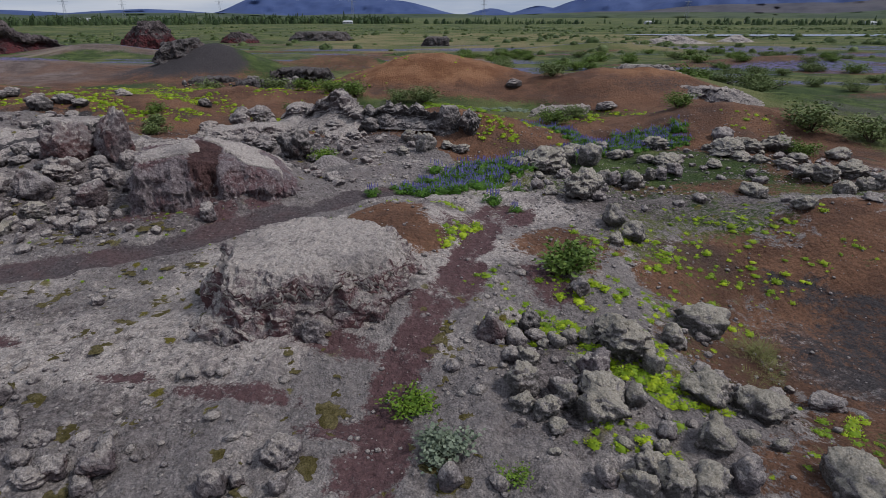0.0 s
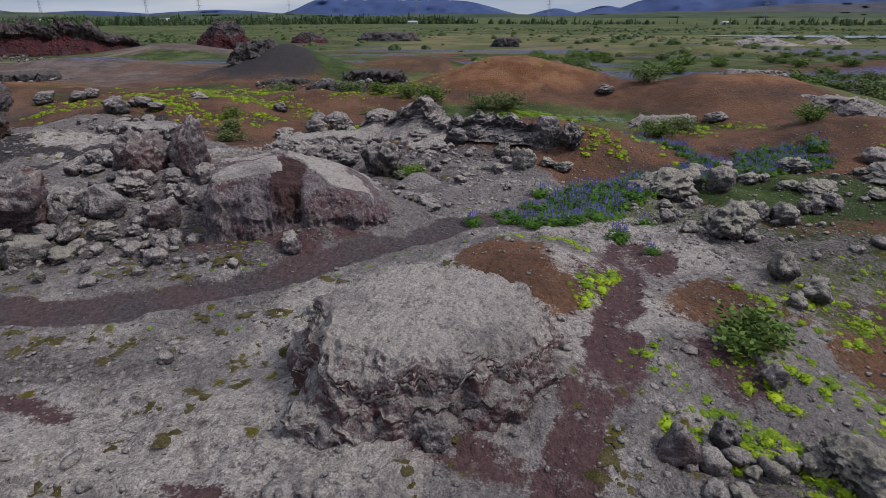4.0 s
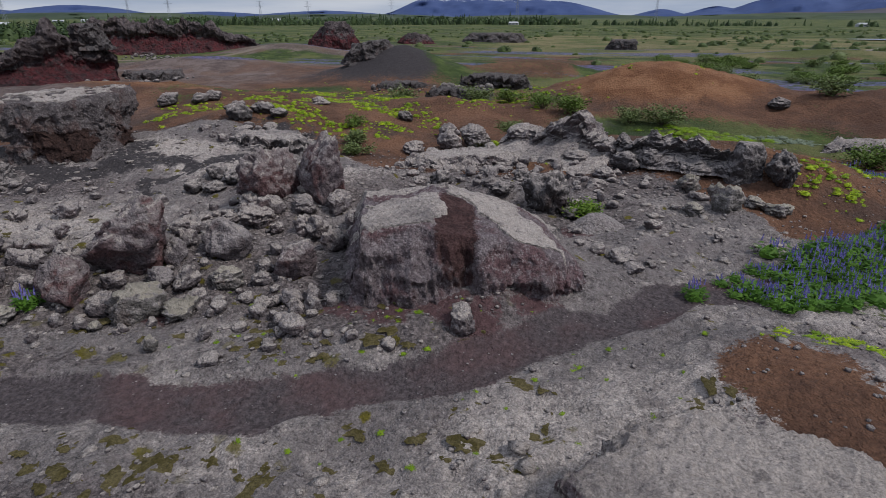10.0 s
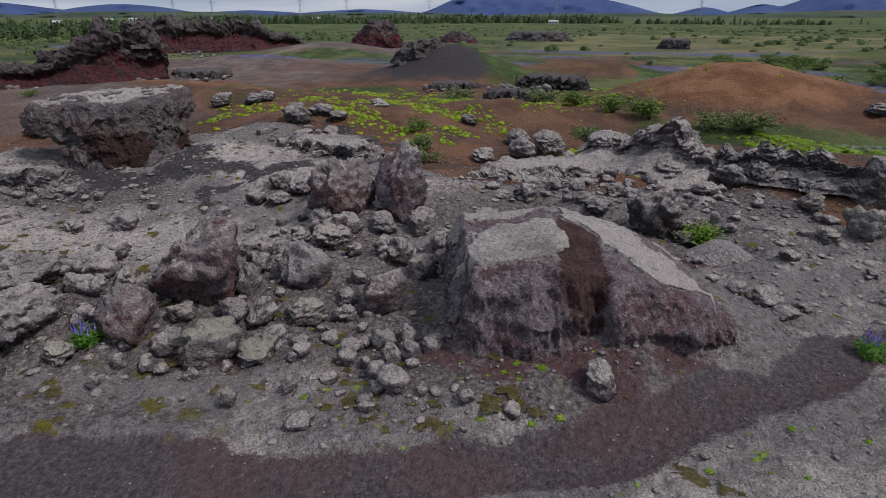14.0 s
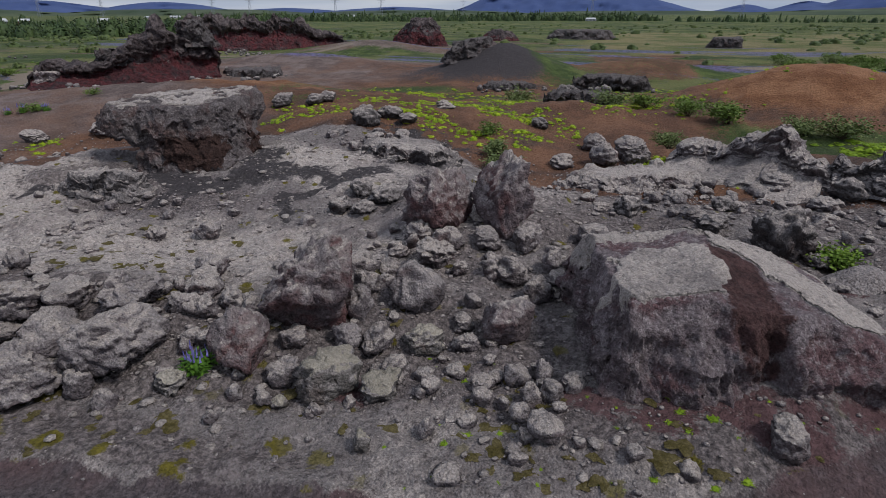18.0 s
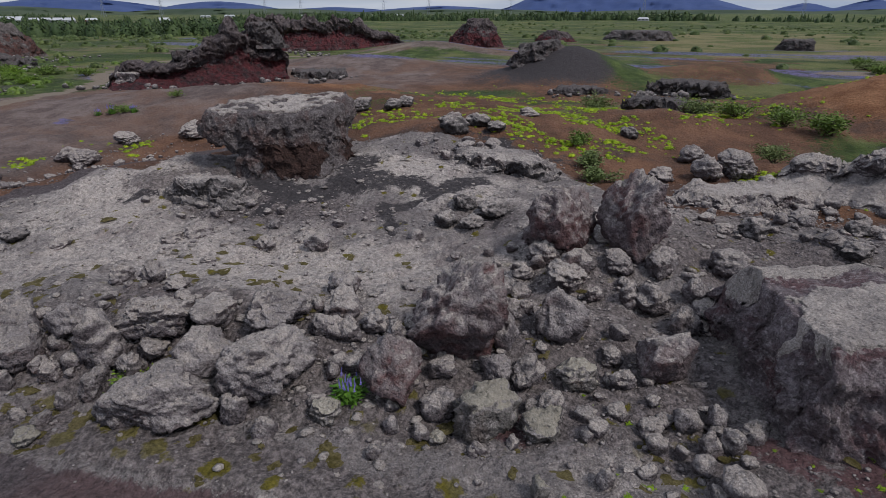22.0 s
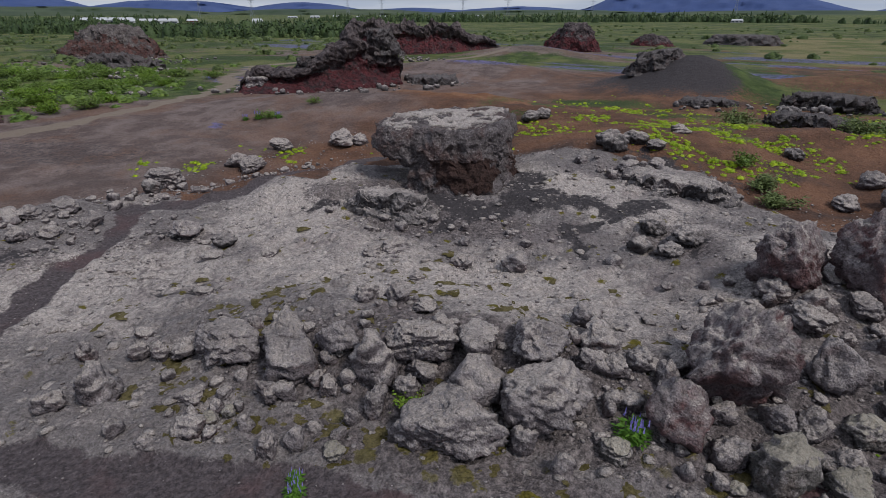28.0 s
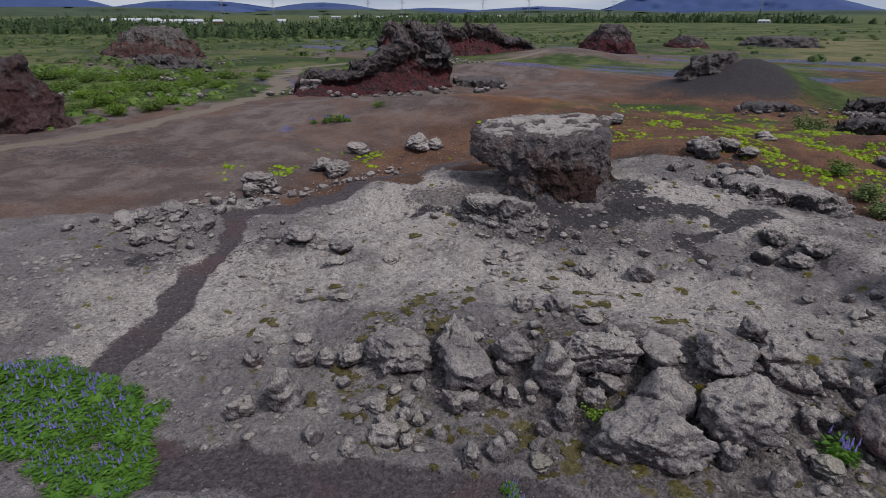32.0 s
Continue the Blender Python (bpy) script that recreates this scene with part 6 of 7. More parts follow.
joined("lupin_bank", LUPINS + LUPINS_SPARSE + LUPINS_GREEN, scatter(7500, 11, (-5, 23), (19, 48), lupin_bank, (0.9, 1.5), 0.95, 0.15), None, "bank of blue-violet lupins in flower among green leaves", "lupins", [LUPIN_LEAF, LUPIN_FLOWER])
joined("lupin_meadow", LUPINS_SPARSE + LUPINS_GREEN, scatter(2200, 12, (-44, 6), (-32, 14), lupin_meadow, (0.9, 1.4), 0.8, 0.15), None, "dense green lupins with some blue flowers beside the trail", "lupins", [LUPIN_LEAF, LUPIN_FLOWER])


def lupin(x, y, size, seed, label):
    """One lupin clump: its leaves, and each flower spike."""
    rng = np.random.RandomState(seed)
    base = new("lupin")
    base.matrix_world = pose(x, y, surface(x, y), 0, 0, seed * 57) @ Matrix.Diagonal((size, size, size, 1))
    v, f, m = lupin_shape(seed, 110, 0)
    part("foliage", mesh_of("foliage", v, f, False), LUPIN_LEAF, base)
    for k in range(13):
        az, r = rng.uniform(0, 6.28), 0.3 * math.sqrt(rng.rand())
        sv, sf = spike((r * math.cos(az), r * math.sin(az), rng.uniform(0.3, 0.44)), rng.uniform(0.16, 0.24), 0.034, rng)
        part("flower_spike", mesh_of("flower_spike", sv, sf, False), LUPIN_FLOWER, base)
    return tagged(base, label, "lupin", "single lupins")


for k, (x, y, s) in enumerate(((-21.56, 19.5, 1.05), (-26.95, 14.45, 0.6), (-27.25, 14.75, 0.5), (3.5, 25.6, 0.9), (-3.3, 25.2, 1.0), (2.2, 24.0, 1.2), (3.1, 22.6, 0.8))):
    lupin(x, y, s, 20 + k, "single blue lupin clump in flower")

LIME_CLUMPS = []
for k in range(5):
    hv, hf = heart(0.44, 0.28, 160 + k)
    lv, lf = leaf_cards(60 + k, 40, 0.52, 0.36, 0.22, 0.14, 0.9)
    LIME_CLUMPS.append((np.array(hv + lv), np.array(hf + [[q + len(hv) for q in p] for p in lf])))


def lime_near(x, y):
    n = fbm(x / 0.9, y / 0.9, 14.0, 3)
    d = 0.9 * blob(x, y, 4.6, 12.4, 1.3, 2.4, 20, 3) + 0.8 * blob(x, y, 3.2, 14.6, 1.6, 1.6, 0, 3) + 0.7 * blob(x, y, 5.0, 9.8, 1.8, 1.4, 0, 3) + 0.3 * blob(x, y, 7.5, 17.8, 2.6, 3.2, 0, 3) + 0.55 * blob(x, y, 8.6, 9.6, 1.8, 1.3, 0, 3) + 0.16 * blob(x, y, 12.5, 20.0, 4.5, 2.5, 0, 3)
    rim = np.exp(-((np.hypot((x + 1.0) / 1.0, (y - 20.2) / 1.25) - 2.1) / 0.28) ** 2) * step(-2.2, 0.6, x + 0.6 * (y - 20))
    return np.clip(1.6 * (d + 0.7 * rim) * step(-0.35, 0.35, n), 0, 1)


def lime_slopes(x, y):
    n = fbm(x / 2.0, y / 2.0, 15.0, 3)
    d = blob(x, y, -23.5, 47.5, 6.0, 4.0, 10, 3) + 0.8 * blob(x, y, -29, 54, 7.0, 4.0, 10, 3) + 0.9 * blob(x, y, 5.2, 37.6, 2.6, 2.2, 30, 3) + 0.9 * blob(x, y, -12, 41.8, 2.2, 2.6, 0, 3) + 0.6 * blob(x, y, -19, 60, 8, 6, 0, 3)
    d = d + 0.8 * blob(x, y, -39.5, 46, 5, 2.6, 0, 3) + 0.9 * blob(x, y, -51.5, 33.5, 5.5, 1.6, 50, 3) + 0.6 * blob(x, y, -52, 29, 3, 1.4, 20, 3) + 0.5 * blob(x, y, -30, 66, 12, 4, 0, 3) + 0.35 * blob(x, y, 14, 47, 6, 3, 0, 3) + 0.3 * blob(x, y, -12, 72, 12, 6) + 0.35 * blob(x, y, 20, 39, 4, 3, 0, 3)
    return np.clip(1.4 * d * step(-0.1, 0.5, n), 0, 1)


joined("green_herbs", LIME_CLUMPS, scatter(9000, 23, (-1, 7), (18, 24), lambda x, y: 0.9 * lime_near(x + 0.4, y - 0.3), (0.14, 0.42), 0.8, 0.2), LIME_DEEP, "green herb cushions between the boulders", "herbs")
joined("lime_herbs", LIME_CLUMPS, scatter(11000, 13, (-4, 7), (18, 24), lime_near, (0.16, 0.52), 0.9, 0.2), LIME, "lime-green herb cushions between stones and scoria", "herbs")
joined("lime_herbs", LIME_CLUMPS, scatter(52000, 14, (-58, 26), (26, 80), lime_slopes, (0.20, 0.64), 1.0, 0.2), LIME, "yellow-green herb clumps strewn over brown scoria slopes", "herbs")
joined("lime_patch", LIME_CLUMPS, scatter(900, 15, (-5, 46), (6, 58), lambda x, y: np.clip(1.5 * blob(x, y, 0.6, 51.8, 3.4, 1.6, -12, 5), 0, 1), (0.6, 1.1), 0.6, 0.2), LIME_DEEP, "bright green herb patch behind the lava wall", "herbs")
joined("willow_patch", LIME_CLUMPS, scatter(700, 16, (1, 44), (12, 58), lambda x, y: np.clip(1.4 * blob(x, y, 5.8, 52.0, 3.0, 1.1, -14, 5), 0, 1), (0.6, 1.0), 0.6, 0.2), WILLOW, "grey-green woolly willow mat", "willow")
joined("grass_tufts", [(np.array(v), np.array(f)) for v, f in (leaf_cards(90 + k, 60, 0.35, 0.12, 0.4, 0.018, 1.6) for k in range(3))], scatter(240, 17, (6, 9), (12, 16), lambda x, y: np.clip(1.4 * blob(x, y, 8.7, 13.4, 0.8, 1.5, -25, 4), 0, 1), (0.7, 1.2), 1.0, 0.2), GRASS, "tuft of pale yellow-green grass in the hollow", "grass")
def pad_shape(seed):
    """A low ragged cushion of moss: a lumpy sheet that thins out to nothing."""
    nu, nv = 18, 5
    T, R = np.meshgrid(np.linspace(0, 2 * math.pi, nu, endpoint=False), np.linspace(0, 1, nv), indexing="ij")
    c, d = np.cos(T), np.sin(T)
    r = R * 0.5 * (1 + 0.55 * fbm(c * 1.6 + seed, d * 1.6, seed * 1.7, 4, 0.65))
    z = (0.75 + 0.5 * fbm(r * c * 9, r * d * 9, seed, 3, 0.6)) * (1 - R ** 2.5) - 0.25 * R ** 4
    return np.stack([r * c, r * d, z], -1).reshape(-1, 3), grid_faces(nu, nv, True)


PADS = [pad_shape(3 + k) for k in range(7)]
for seed_, lo_, hi_, n_ in ((18, (-34, 14), (-12, 22), 1100), (19, (-12, 6), (4, 14), 300), (20, (-38, 14), (-18, 27), 500), (24, (-16, 14), (-3, 22), 260)):
    joined("olive_moss", PADS, scatter(n_, seed_, lo_, hi_, lambda x, y: 0.8 * off_trails(x, y) * step(-0.25, 0.35, fbm(x / 1.8, y / 1.8, 19.0, 3)), (0.2, 0.85), 0.07, 0.5), OLIVE, "small olive-brown moss cushions on the grey heath", "moss")


BUSHES = {}


def bush_meshes(seed, leaves, tall, leaf=1.0):
    """Forked twigs from one base and a loose crown of small leaves, kept for reuse."""
    if (seed, leaves, tall) in BUSHES:
        return BUSHES[seed, leaves, tall]
    rng = random.Random(seed)
    bm = bmesh.new()
    tips = []
    for k in range(9):
        az, out = rng.uniform(0, 6.28), rng.uniform(0.2, 0.5)
        a, b = Vector((0, 0, -0.05)), Vector((math.cos(az) * out, math.sin(az) * out, tall * rng.uniform(0.45, 0.95)))
        mid = (a + b) / 2 + Vector((rng.uniform(-0.06, 0.06), rng.uniform(-0.06, 0.06), 0.06))
        for p, q, r0, r1 in ((a, mid, 0.022, 0.015), (mid, b, 0.015, 0.005)):
            m = Matrix.Translation((p + q) / 2) @ (q - p).to_track_quat("Z", "Y").to_matrix().to_4x4()
            bmesh.ops.create_cone(bm, segments=5, radius1=r0, radius2=r1, depth=(q - p).length, matrix=m)
        tips += [mid, b, (mid + b) / 2]
    stem = bpy.data.meshes.new("stem")
    bm.to_mesh(stem)
    bm.free()
    nr = np.random.RandomState(seed)
    c = np.array([t[:] for t in tips])[nr.randint(0, len(tips), leaves)]
    o = c + nr.normal(0, 1, (leaves, 3)) * (0.12, 0.12, 0.10)
    o[:, 2] = np.maximum(o[:, 2], 0.03)
    d = nr.uniform(-1, 1, (leaves, 3)) * (1, 1, 0.65) + (0, 0, 0.25)
    d /= np.linalg.norm(d, axis=1)[:, None]
    s = np.cross(d, nr.normal(0, 1, (leaves, 3)))
    s *= 0.04 * leaf / np.linalg.norm(s, axis=1)[:, None]
    L = leaf * nr.uniform(0.08, 0.16, (leaves, 1))
    v = np.stack([o, o + d * L * 0.5 + s, o + d * L, o + d * L * 0.5 - s], 1).reshape(-1, 3)
    BUSHES[seed, leaves, tall] = stem, v, np.arange(leaves * 4).reshape(-1, 4), {}
    return BUSHES[seed, leaves, tall]


joined("lime_tufts", LIME_CLUMPS, scatter(260, 25, (-17, 16.5), (-3, 22.5), lambda x, y: 0.5 * off_trails(x, y), (0.1, 0.3), 0.8, 0.2), LIME_DEEP, "tiny green herb tufts beside the trail", "herbs")


def shrub(x, y, size, seed, material, label, leaves=400, tall=0.9, category="shrub"):
    """A low bush of twigs and a crown of leaves."""
    leaves, leaf = (int(leaves * 3.2), 0.62) if size > 1.5 else (int(leaves * 1.8), 0.85)
    stem, v, f, crowns = bush_meshes(seed if seed < 100 else 100 + seed % 7, leaves, tall, leaf)
    if material.name not in crowns:
        crowns[material.name] = mesh_of("crown", v, f, False)
    base = new("shrub")
    base.matrix_world = pose(x, y, surface(x, y) - 0.02, 0, 0, (seed * 47) % 360) @ Matrix.Diagonal((1.25 * size, 1.25 * size, 0.78 * size, 1))
    part("stem", stem, WOOD, base)
    part("crown", crowns[material.name], material, base)
    return tagged(base, label, category)


shrub(4.0, 16.6, 1.5, 1, SHRUB, "green leafy shrub behind an upright stone", 700, 0.7)
shrub(-0.72, 10.0, 0.85, 2, SHRUB_BRIGHT, "small bright green fern-like bush on moss", 420, 0.6)
shrub(0.12, 8.6, 0.9, 3, WILLOW, "grey-green woolly willow bush", 600, 0.55)
shrub(1.3, 8.05, 0.5, 4, SHRUB_BRIGHT, "tiny green bush beside stones", 200, 0.7)
shrub(-20.9, 41.6, 1.3, 5, SHRUB_DULL, "green birch bush at the edge of the scoria", 700, 0.8)
shrub(-20.0, 39.6, 1.3, 6, SHRUB_DULL, "grey-green birch bush at the edge of the scoria", 700, 0.6)
shrub(-22.3, 44.5, 1.2, 61, SHRUB, "green birch bush on the scoria slope", 500, 0.7)
shrub(-6.8, 31.0, 1.2, 7, SHRUB_BRIGHT, "bright green bush beside a dark boulder", 500, 0.8)
shrub(-26.3, 17.75, 0.7, 8, SHRUB_BRIGHT, "tuft of bright green leaves among boulders", 300, 0.7)
for k, (x, y, s) in enumerate(((-8.2, 55.5, 2.4), (-4.2, 54.2, 2.0), (-1.8, 54.0, 2.2), (-11, 57, 2.0), (11.5, 62, 2.6), (7.5, 74, 2.4), (30, 71, 3.6), (33, 73.5, 3.0), (36, 69, 3.0), (9, 46, 2.0), (11, 47.5, 1.6), (-16.5, 58, 2.2), (-14, 60, 2.0), (-25, 62, 2.2), (-12, 47, 1.6), (18, 44, 1.8), (26, 40, 3.0), (29, 38, 2.6), (22, 34, 1.6))):
    shrub(x, y, s, 100 + k, SHRUB_DULL if k % 3 else SHRUB, "green birch bush at the foot of a scoria hill", 420, 0.75)
for k in range(80):
    rng_ = random.Random(300 + k)
    x, y = rng_.uniform(2, 80), rng_.uniform(88, 135)
    if k % 4 == 0:
        x, y = rng_.uniform(34, 60), rng_.uniform(60, 95)
    shrub(x, y, rng_.uniform(1.6, 2.9), 400 + k, SHRUB if k % 2 else SHRUB_DULL, "dense green bush on the lupin plain", 360, 0.55)
for k in range(60):
    rng_ = random.Random(600 + k)
    x, y = rng_.uniform(-125, -82), rng_.uniform(30, 62)
    if trail(np.array([x]), np.array([y]), GRAVEL_ROAD, 3.0)[0] > 0:
        x -= 8
    shrub(x, y, rng_.uniform(1.6, 2.8), 700 + k, SHRUB_BRIGHT if k % 3 == 0 else SHRUB, "bright green willow bush beside the gravel road", 420, 0.6)
shrub(-57.75, 46.0, 1.0, 9, SHRUB, "small dark green bush on bare scoria", 250, 0.7)
shrub(-58.6, 41.4, 1.4, 10, SHRUB, "green bush beside lupins on scoria", 300, 0.5)
for k, (x, y, s) in enumerate(((-59.4, 41.0, 1.2), (-57.6, 41.6, 1.0), (-60.6, 40.6, 0.9))):
    lupin(x, y, s, 50 + k, "lupin clump on the bare scoria field")


# ---- distance ----
def conifer_shape(seed):
    """A small far tree: a short trunk and ragged whorls of drooping boughs."""
    rng = np.random.RandomState(seed)
    v, f = [], []
    for tier in range(6):
        z, r = 0.08 + tier * 0.145, 0.27 * (1 - tier / 6.8)
        for k in range(5):
            a = k * 1.257 + tier * 0.5 + rng.uniform(-0.25, 0.25)
            q = r * rng.uniform(0.75, 1.15)
            n = len(v)
            v += [[0, 0, z + 0.2], [q * math.cos(a - 0.5), q * math.sin(a - 0.5), z], [q * 1.1 * math.cos(a), q * 1.1 * math.sin(a), z - 0.03], [q * math.cos(a + 0.5), q * math.sin(a + 0.5), z]]
            f.append([n, n + 1, n + 2, n + 3])
    return np.array(v, float), np.array(f)


def broadleaf_shape(seed):
    v, f = leaf_cards(seed, 46, 0.42, 0.85, 0.18, 0.14, 0.9, 0.1)
    hv, hf = heart(0.40, 0.72, seed)
    return np.array(v + hv), np.array(f + [[q + len(v) for q in p] for p in hf])


WOODS = [conifer_shape(k) for k in range(3)] + [broadleaf_shape(80 + k) for k in range(3)]


def woods(name, seed, count, lo, hi, density, size, material, label):
    places = scatter(count, seed, lo, hi, density, size, 1.0, 0.2)
    places[:, 3:5] *= 1.2 if "scrub" in name else 0.85
    places[:, 5] *= 0.5 if "scrub" in name else 0.85
    joined(name, WOODS[3:] if "scrub" in name else WOODS, places, material, label, "woods")


woods("far_woods", 31, 12000, (-430, 90), (-130, 330), lambda x, y: np.clip(1.3 * blob(x, y, -228, 188, 62, 30, 37, 5) + 1.2 * blob(x, y, -352, 160, 55, 28, 32, 5), 0, 1), (5.5, 10.0), TREE, "band of young dark green trees on the plain")
woods("far_woods", 32, 6500, (-620, 330), (-150, 800), lambda x, y: np.clip(1.3 * blob(x, y, -330, 560, 170, 60, 20, 5), 0, 1), (7, 14), TREE, "wide dark plantation below the mountains")
woods("far_woods", 33, 3000, (-230, 560), (-30, 700), lambda x, y: np.clip(1.3 * blob(x, y, -125, 630, 80, 22, 0, 5), 0, 1), (8, 14), TREE, "dark plantation beside the far road")
woods("far_woods", 34, 3000, (-20, 480), (420, 800), lambda x, y: np.clip(0.9 * blob(x, y, 60, 600, 90, 30, 0, 4) + 0.6 * blob(x, y, 300, 560, 110, 50, 0, 4), 0, 1), (4, 11), TREE, "scattered far trees along the plain")
woods("far_scrub", 35, 5200, (-160, 100), (320, 420), lambda x, y: 0.12 + 0.7 * step(0.1, 0.6, fbm(x / 30, y / 30, 3.0, 3)) * step(20, 60, x + 0.1 * y), (1.6, 4.4), SCRUB, "green scrub dotted over the far plain")
woods("far_scrub", 36, 4200, (-420, 60), (-100, 240), lambda x, y: 0.15 + 0.6 * step(0.1, 0.6, fbm(x / 26, y / 26, 4.0, 3)), (1.6, 4.4), SCRUB, "green scrub dotted over the western plain")
woods("far_woods", 37, 3600, (-820, 120), (-400, 420), lambda x, y: np.clip(1.1 * blob(x, y, -600, 300, 130, 60, -60, 4), 0, 1), (5, 12), TREE, "dark trees round the far buildings")

woods("willow_scrub", 38, 2000, (-150, 22), (-80, 80), lambda x, y: 0.08 + 0.9 * step(0.05, 0.4, fbm(x / 9, y / 9, 6.0, 3)) * (1 - trail(x, y, GRAVEL_ROAD, 2.6)) - trail(x, y, GRAVEL_ROAD, 2.6), (0.9, 2.6), SHRUB, "green willow scrub over the plain")

# the lake, a sheet of pale still water on the plain
bm = bmesh.new()
ring = [bm.verts.new((158 + 70 * math.cos(a) * (1 + 0.25 * math.sin(3 * a)), 252 + 17 * math.sin(a) * (1 + 0.3 * math.cos(2 * a)), 0.75)) for a in (k * math.pi / 24 for k in range(48))]
bm.faces.new(ring)
tagged(part("lake", bm, WATER), "pale still lake on the green plain", "lake", kind="structure")


def box(bm, x0, y0, z0, x1, y1, z1):
    bmesh.ops.create_cube(bm, size=1.0, matrix=Matrix.Translation(((x0 + x1) / 2, (y0 + y1) / 2, (z0 + z1) / 2)) @ Matrix.Diagonal((x1 - x0, y1 - y0, z1 - z0, 1)))


def house(x, y, turn, wide, deep, tall, label, roofs=1, wall=None):
    """A long far building: walls, window strips and pitched roofs."""
    base = new("building")
    base.matrix_world = pose(x, y, surface(x, y), 0, 0, turn)
    bm = bmesh.new()
    box(bm, -wide / 2, -deep / 2, 0, wide / 2, deep / 2, tall * 0.6)
    part("wall", bm, wall or WHITE, base)
    for k in range(roofs):
        w = wide / roofs
        x0 = -wide / 2 + k * w
        bm = bmesh.new()
        v = [bm.verts.new(p) for p in ((x0, -deep / 2 - 0.4, tall * 0.6), (x0 + w, -deep / 2 - 0.4, tall * 0.6), (x0 + w, deep / 2 + 0.4, tall * 0.6), (x0, deep / 2 + 0.4, tall * 0.6), (x0 + w * 0.1, 0, tall), (x0 + w * 0.9, 0, tall))]
        for q in ((0, 1, 5, 4), (2, 3, 4, 5), (0, 4, 3), (1, 2, 5), (3, 2, 1, 0)):
            bm.faces.new([v[i] for i in q])
        part("roof", bm, WHITE, base)
    n = max(3, int(wide / 6))
    for k in range(n):
        cx = -wide / 2 + (k + 0.5) * wide / n
        bm = bmesh.new()
        box(bm, cx - wide / n * 0.3, -deep / 2 - 0.15, tall * 0.15, cx + wide / n * 0.3, -deep / 2 + 0.05, tall * 0.42)
        part("window", bm, DARK_GLASS, base)
    return tagged(base, label, "building", "far buildings")


house(-545, 285, 58, 46, 11, 5.0, "long white farm building with pale pitched roofs", 7)
house(-508, 306, 60, 40, 9, 4.2, "long white stable building with dark windows", 5, WHITE)
house(-470, 318, 55, 9, 6, 4, "small dark red farm building with a pale roof", 1, RED_WALL)
house(-430, 352, 50, 9, 6, 4, "small white house among trees", 1)
for k in range(9):
    house(-760 + 34 * k, 700 + 16 * k, 40, 15, 9, 3 + 0.7 * (k % 3), "white suburban block far across the plain", 2)
for k, (x, y) in enumerate(((-95, 605), (-60, 630), (200, 585), (395, 560))):
    house(x, y, 5, 10, 6, 3.0, "small white farmhouse at the foot of the mountains", 1)


def pylon(x, y, tall):
    """A lattice mast with crossarms."""
    base = new("pylon")
    base.matrix_world = pose(x, y, surface(x, y), 0, 0, 20)

    def bar(bm, a, b, r):
        a, b = Vector(a), Vector(b)
        bmesh.ops.create_cone(bm, segments=4, radius1=r, radius2=r, depth=(b - a).length, matrix=Matrix.Translation((a + b) / 2) @ (b - a).to_track_quat("Z", "Y").to_matrix().to_4x4())

    for sx in (-1, 1):
        for sy in (-1, 1):
            bm = bmesh.new()
            bar(bm, (sx * 2.6, sy * 2.6, 0), (sx * 0.5, sy * 0.5, tall), 0.16)
            part("leg", bm, STEEL, base)
    for k in range(6):
        z0, z1 = tall * k / 6, tall * (k + 1) / 6
        r0, r1 = 2.6 - 2.1 * k / 6, 2.6 - 2.1 * (k + 1) / 6
        bm = bmesh.new()
        bar(bm, (-r0, -r0, z0), (r1, -r1, z1), 0.09)
        bar(bm, (r0, -r0, z0), (-r1, -r1, z1), 0.09)
        part("brace", bm, STEEL, base)
    for z, w in ((0.72, 6.0), (0.84, 7.5), (0.95, 5.0)):
        bm = bmesh.new()
        bar(bm, (-w, 0, tall * z), (w, 0, tall * z), 0.16)
        part("crossarm", bm, STEEL, base)
    return tagged(base, "grey lattice power pylon on the far plain", "pylon", "power line")


for x, y, tall in ((-620, 1000, 34), (-545, 1040, 34), (-420, 1150, 38), (-160, 1080, 36), (75, 1120, 36), (440, 1100, 36), (-820, 900, 34), (-760, 930, 34), (-1000, 700, 34), (-930, 760, 34)):
    pylon(x, y, tall)

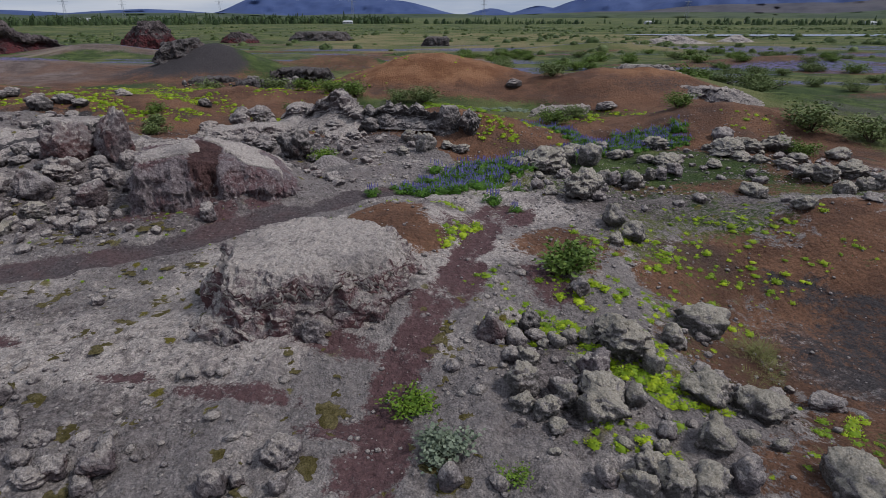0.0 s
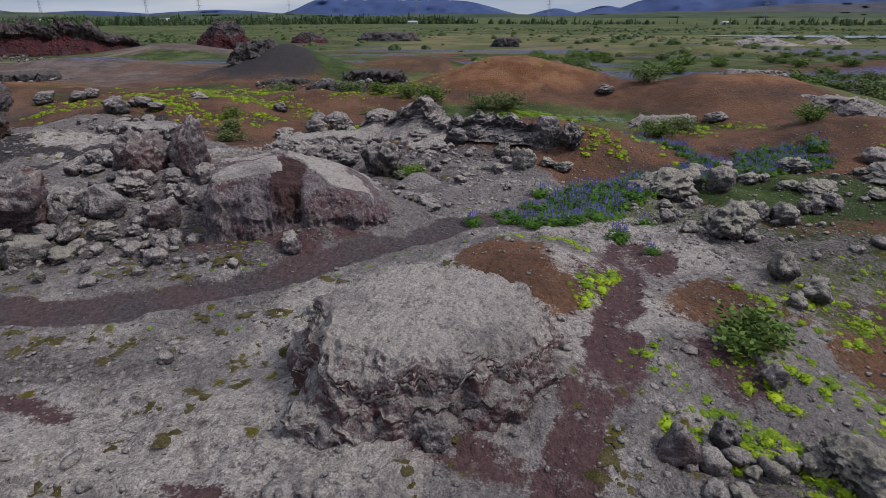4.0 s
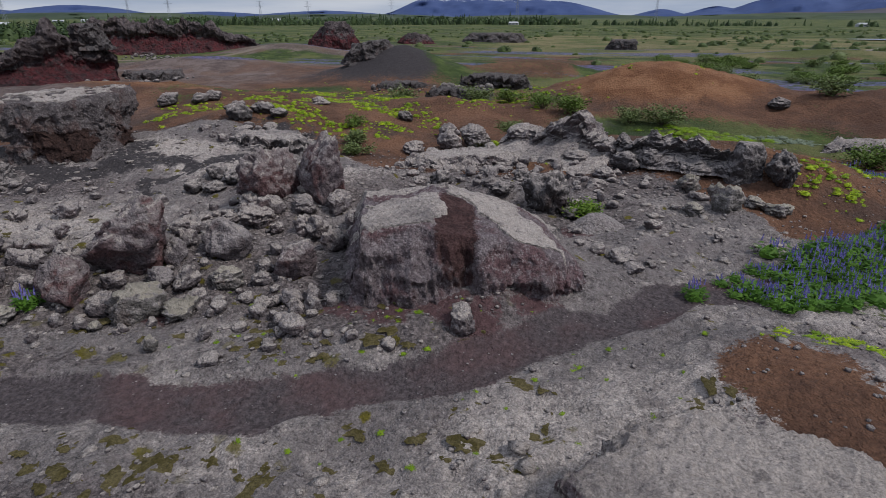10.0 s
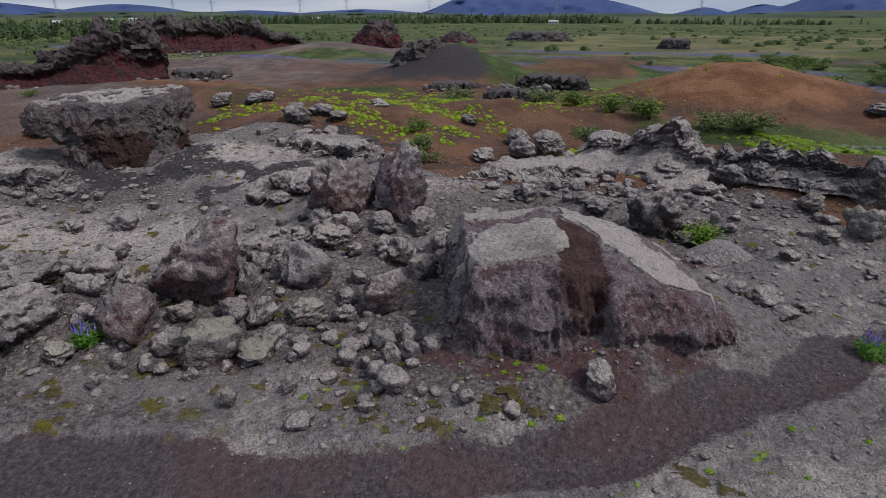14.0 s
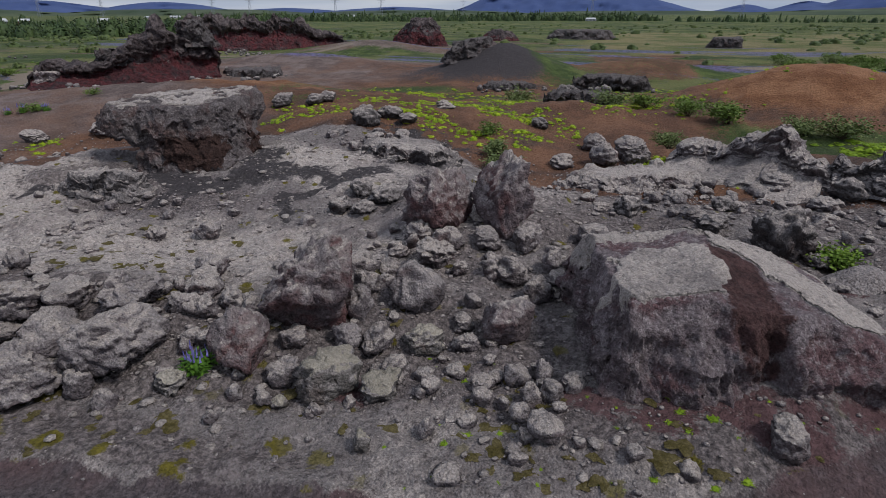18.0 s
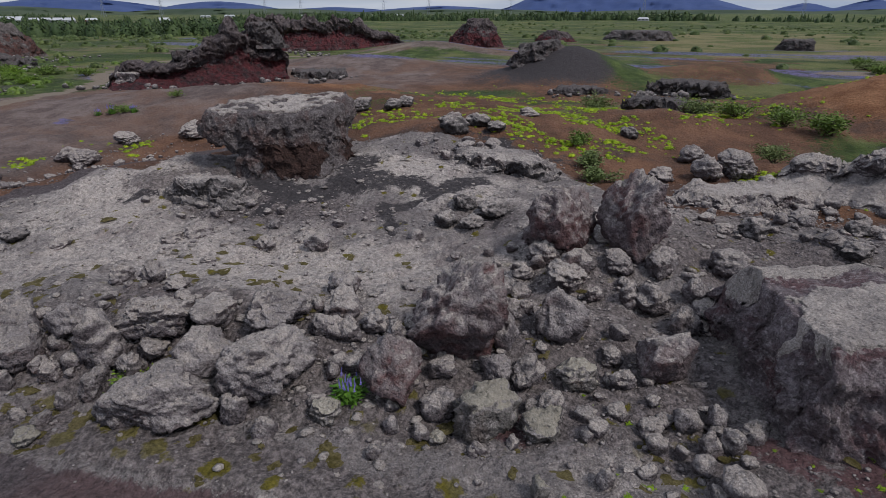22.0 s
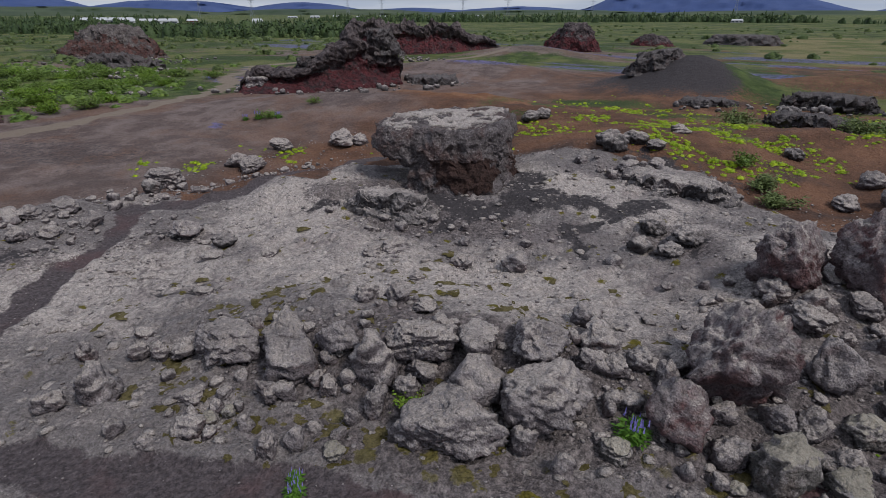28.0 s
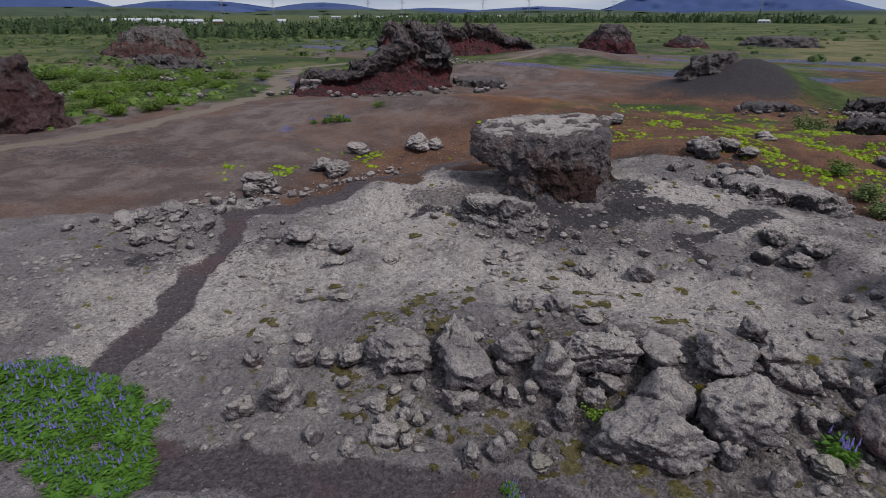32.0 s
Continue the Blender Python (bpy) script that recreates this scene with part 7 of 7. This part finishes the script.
# the far road
bm = bmesh.new()
line = [(-262, 620), (-240, 690), (-222, 760), (-212, 840)]
prev = None
for x, y in line:
    pair = [bm.verts.new((x - 5, y, surface(x, y) + 1.2)), bm.verts.new((x + 5, y, surface(x, y) + 1.2))]
    if prev:
        bm.faces.new((prev[0], prev[1], pair[1], pair[0]))
    prev = pair
tagged(part("road", bm, ROAD), "pale far road climbing the plain", "road", kind="structure")


# ---- mountains round the horizon ----
def range_of(name, dist, peaks, material, label, snow=0.0):
    """A mountain range at one distance; peaks: bearing, half width, both in degrees, and height in metres."""
    az = np.radians(np.linspace(-115, 80, 700))
    rows = []
    deg = np.degrees(az)
    top = np.zeros_like(az)
    for b, w, h, p in peaks:
        top = np.maximum(top, h * np.exp(-np.abs((deg - b) / w) ** p))
    top = top * (1 + 0.05 * fbm(deg / 2.0, deg * 0, 3.3, 4)) + 4
    for k in range(9):
        u = k / 8
        d = dist - 500 * (1 - u) + 60 * fbm(deg * 0.8, u * 5.0, 2.0, 3)
        z = top * u ** 0.8 * (1 + 0.12 * (1 - u) * fbm(deg * 1.3, u * 3.0, 9.0, 4)) - 6 * (1 - u)
        rows.append(np.stack([d * np.sin(az), d * np.cos(az), z], 1))
    V = np.stack(rows, 1).reshape(-1, 3)
    ob = part(name, mesh_of(name, V, grid_faces(len(az), 9)), material)
    return tagged(ob, label, "mountains", kind="structure")


range_of("backdrop_mountains", 4050, [(-10, 9.5, 102, 5), (-16.5, 3.0, 112, 2), (4.5, 2.0, 46, 2), (9, 2.4, 60, 2), (15, 5, 120, 2.5), (24, 7, 180, 3), (36, 9, 240, 3), (-26, 6, 36, 2), (-46, 5, 62, 2.4), (-57, 7, 72, 2.6), (-68, 5, 95, 2.5), (-80, 9, 85, 3), (-36, 5, 30, 2), (55, 14, 150, 3)], MOUNTAIN, "mountains with snow streaks, tinted blue for the haze of distance")
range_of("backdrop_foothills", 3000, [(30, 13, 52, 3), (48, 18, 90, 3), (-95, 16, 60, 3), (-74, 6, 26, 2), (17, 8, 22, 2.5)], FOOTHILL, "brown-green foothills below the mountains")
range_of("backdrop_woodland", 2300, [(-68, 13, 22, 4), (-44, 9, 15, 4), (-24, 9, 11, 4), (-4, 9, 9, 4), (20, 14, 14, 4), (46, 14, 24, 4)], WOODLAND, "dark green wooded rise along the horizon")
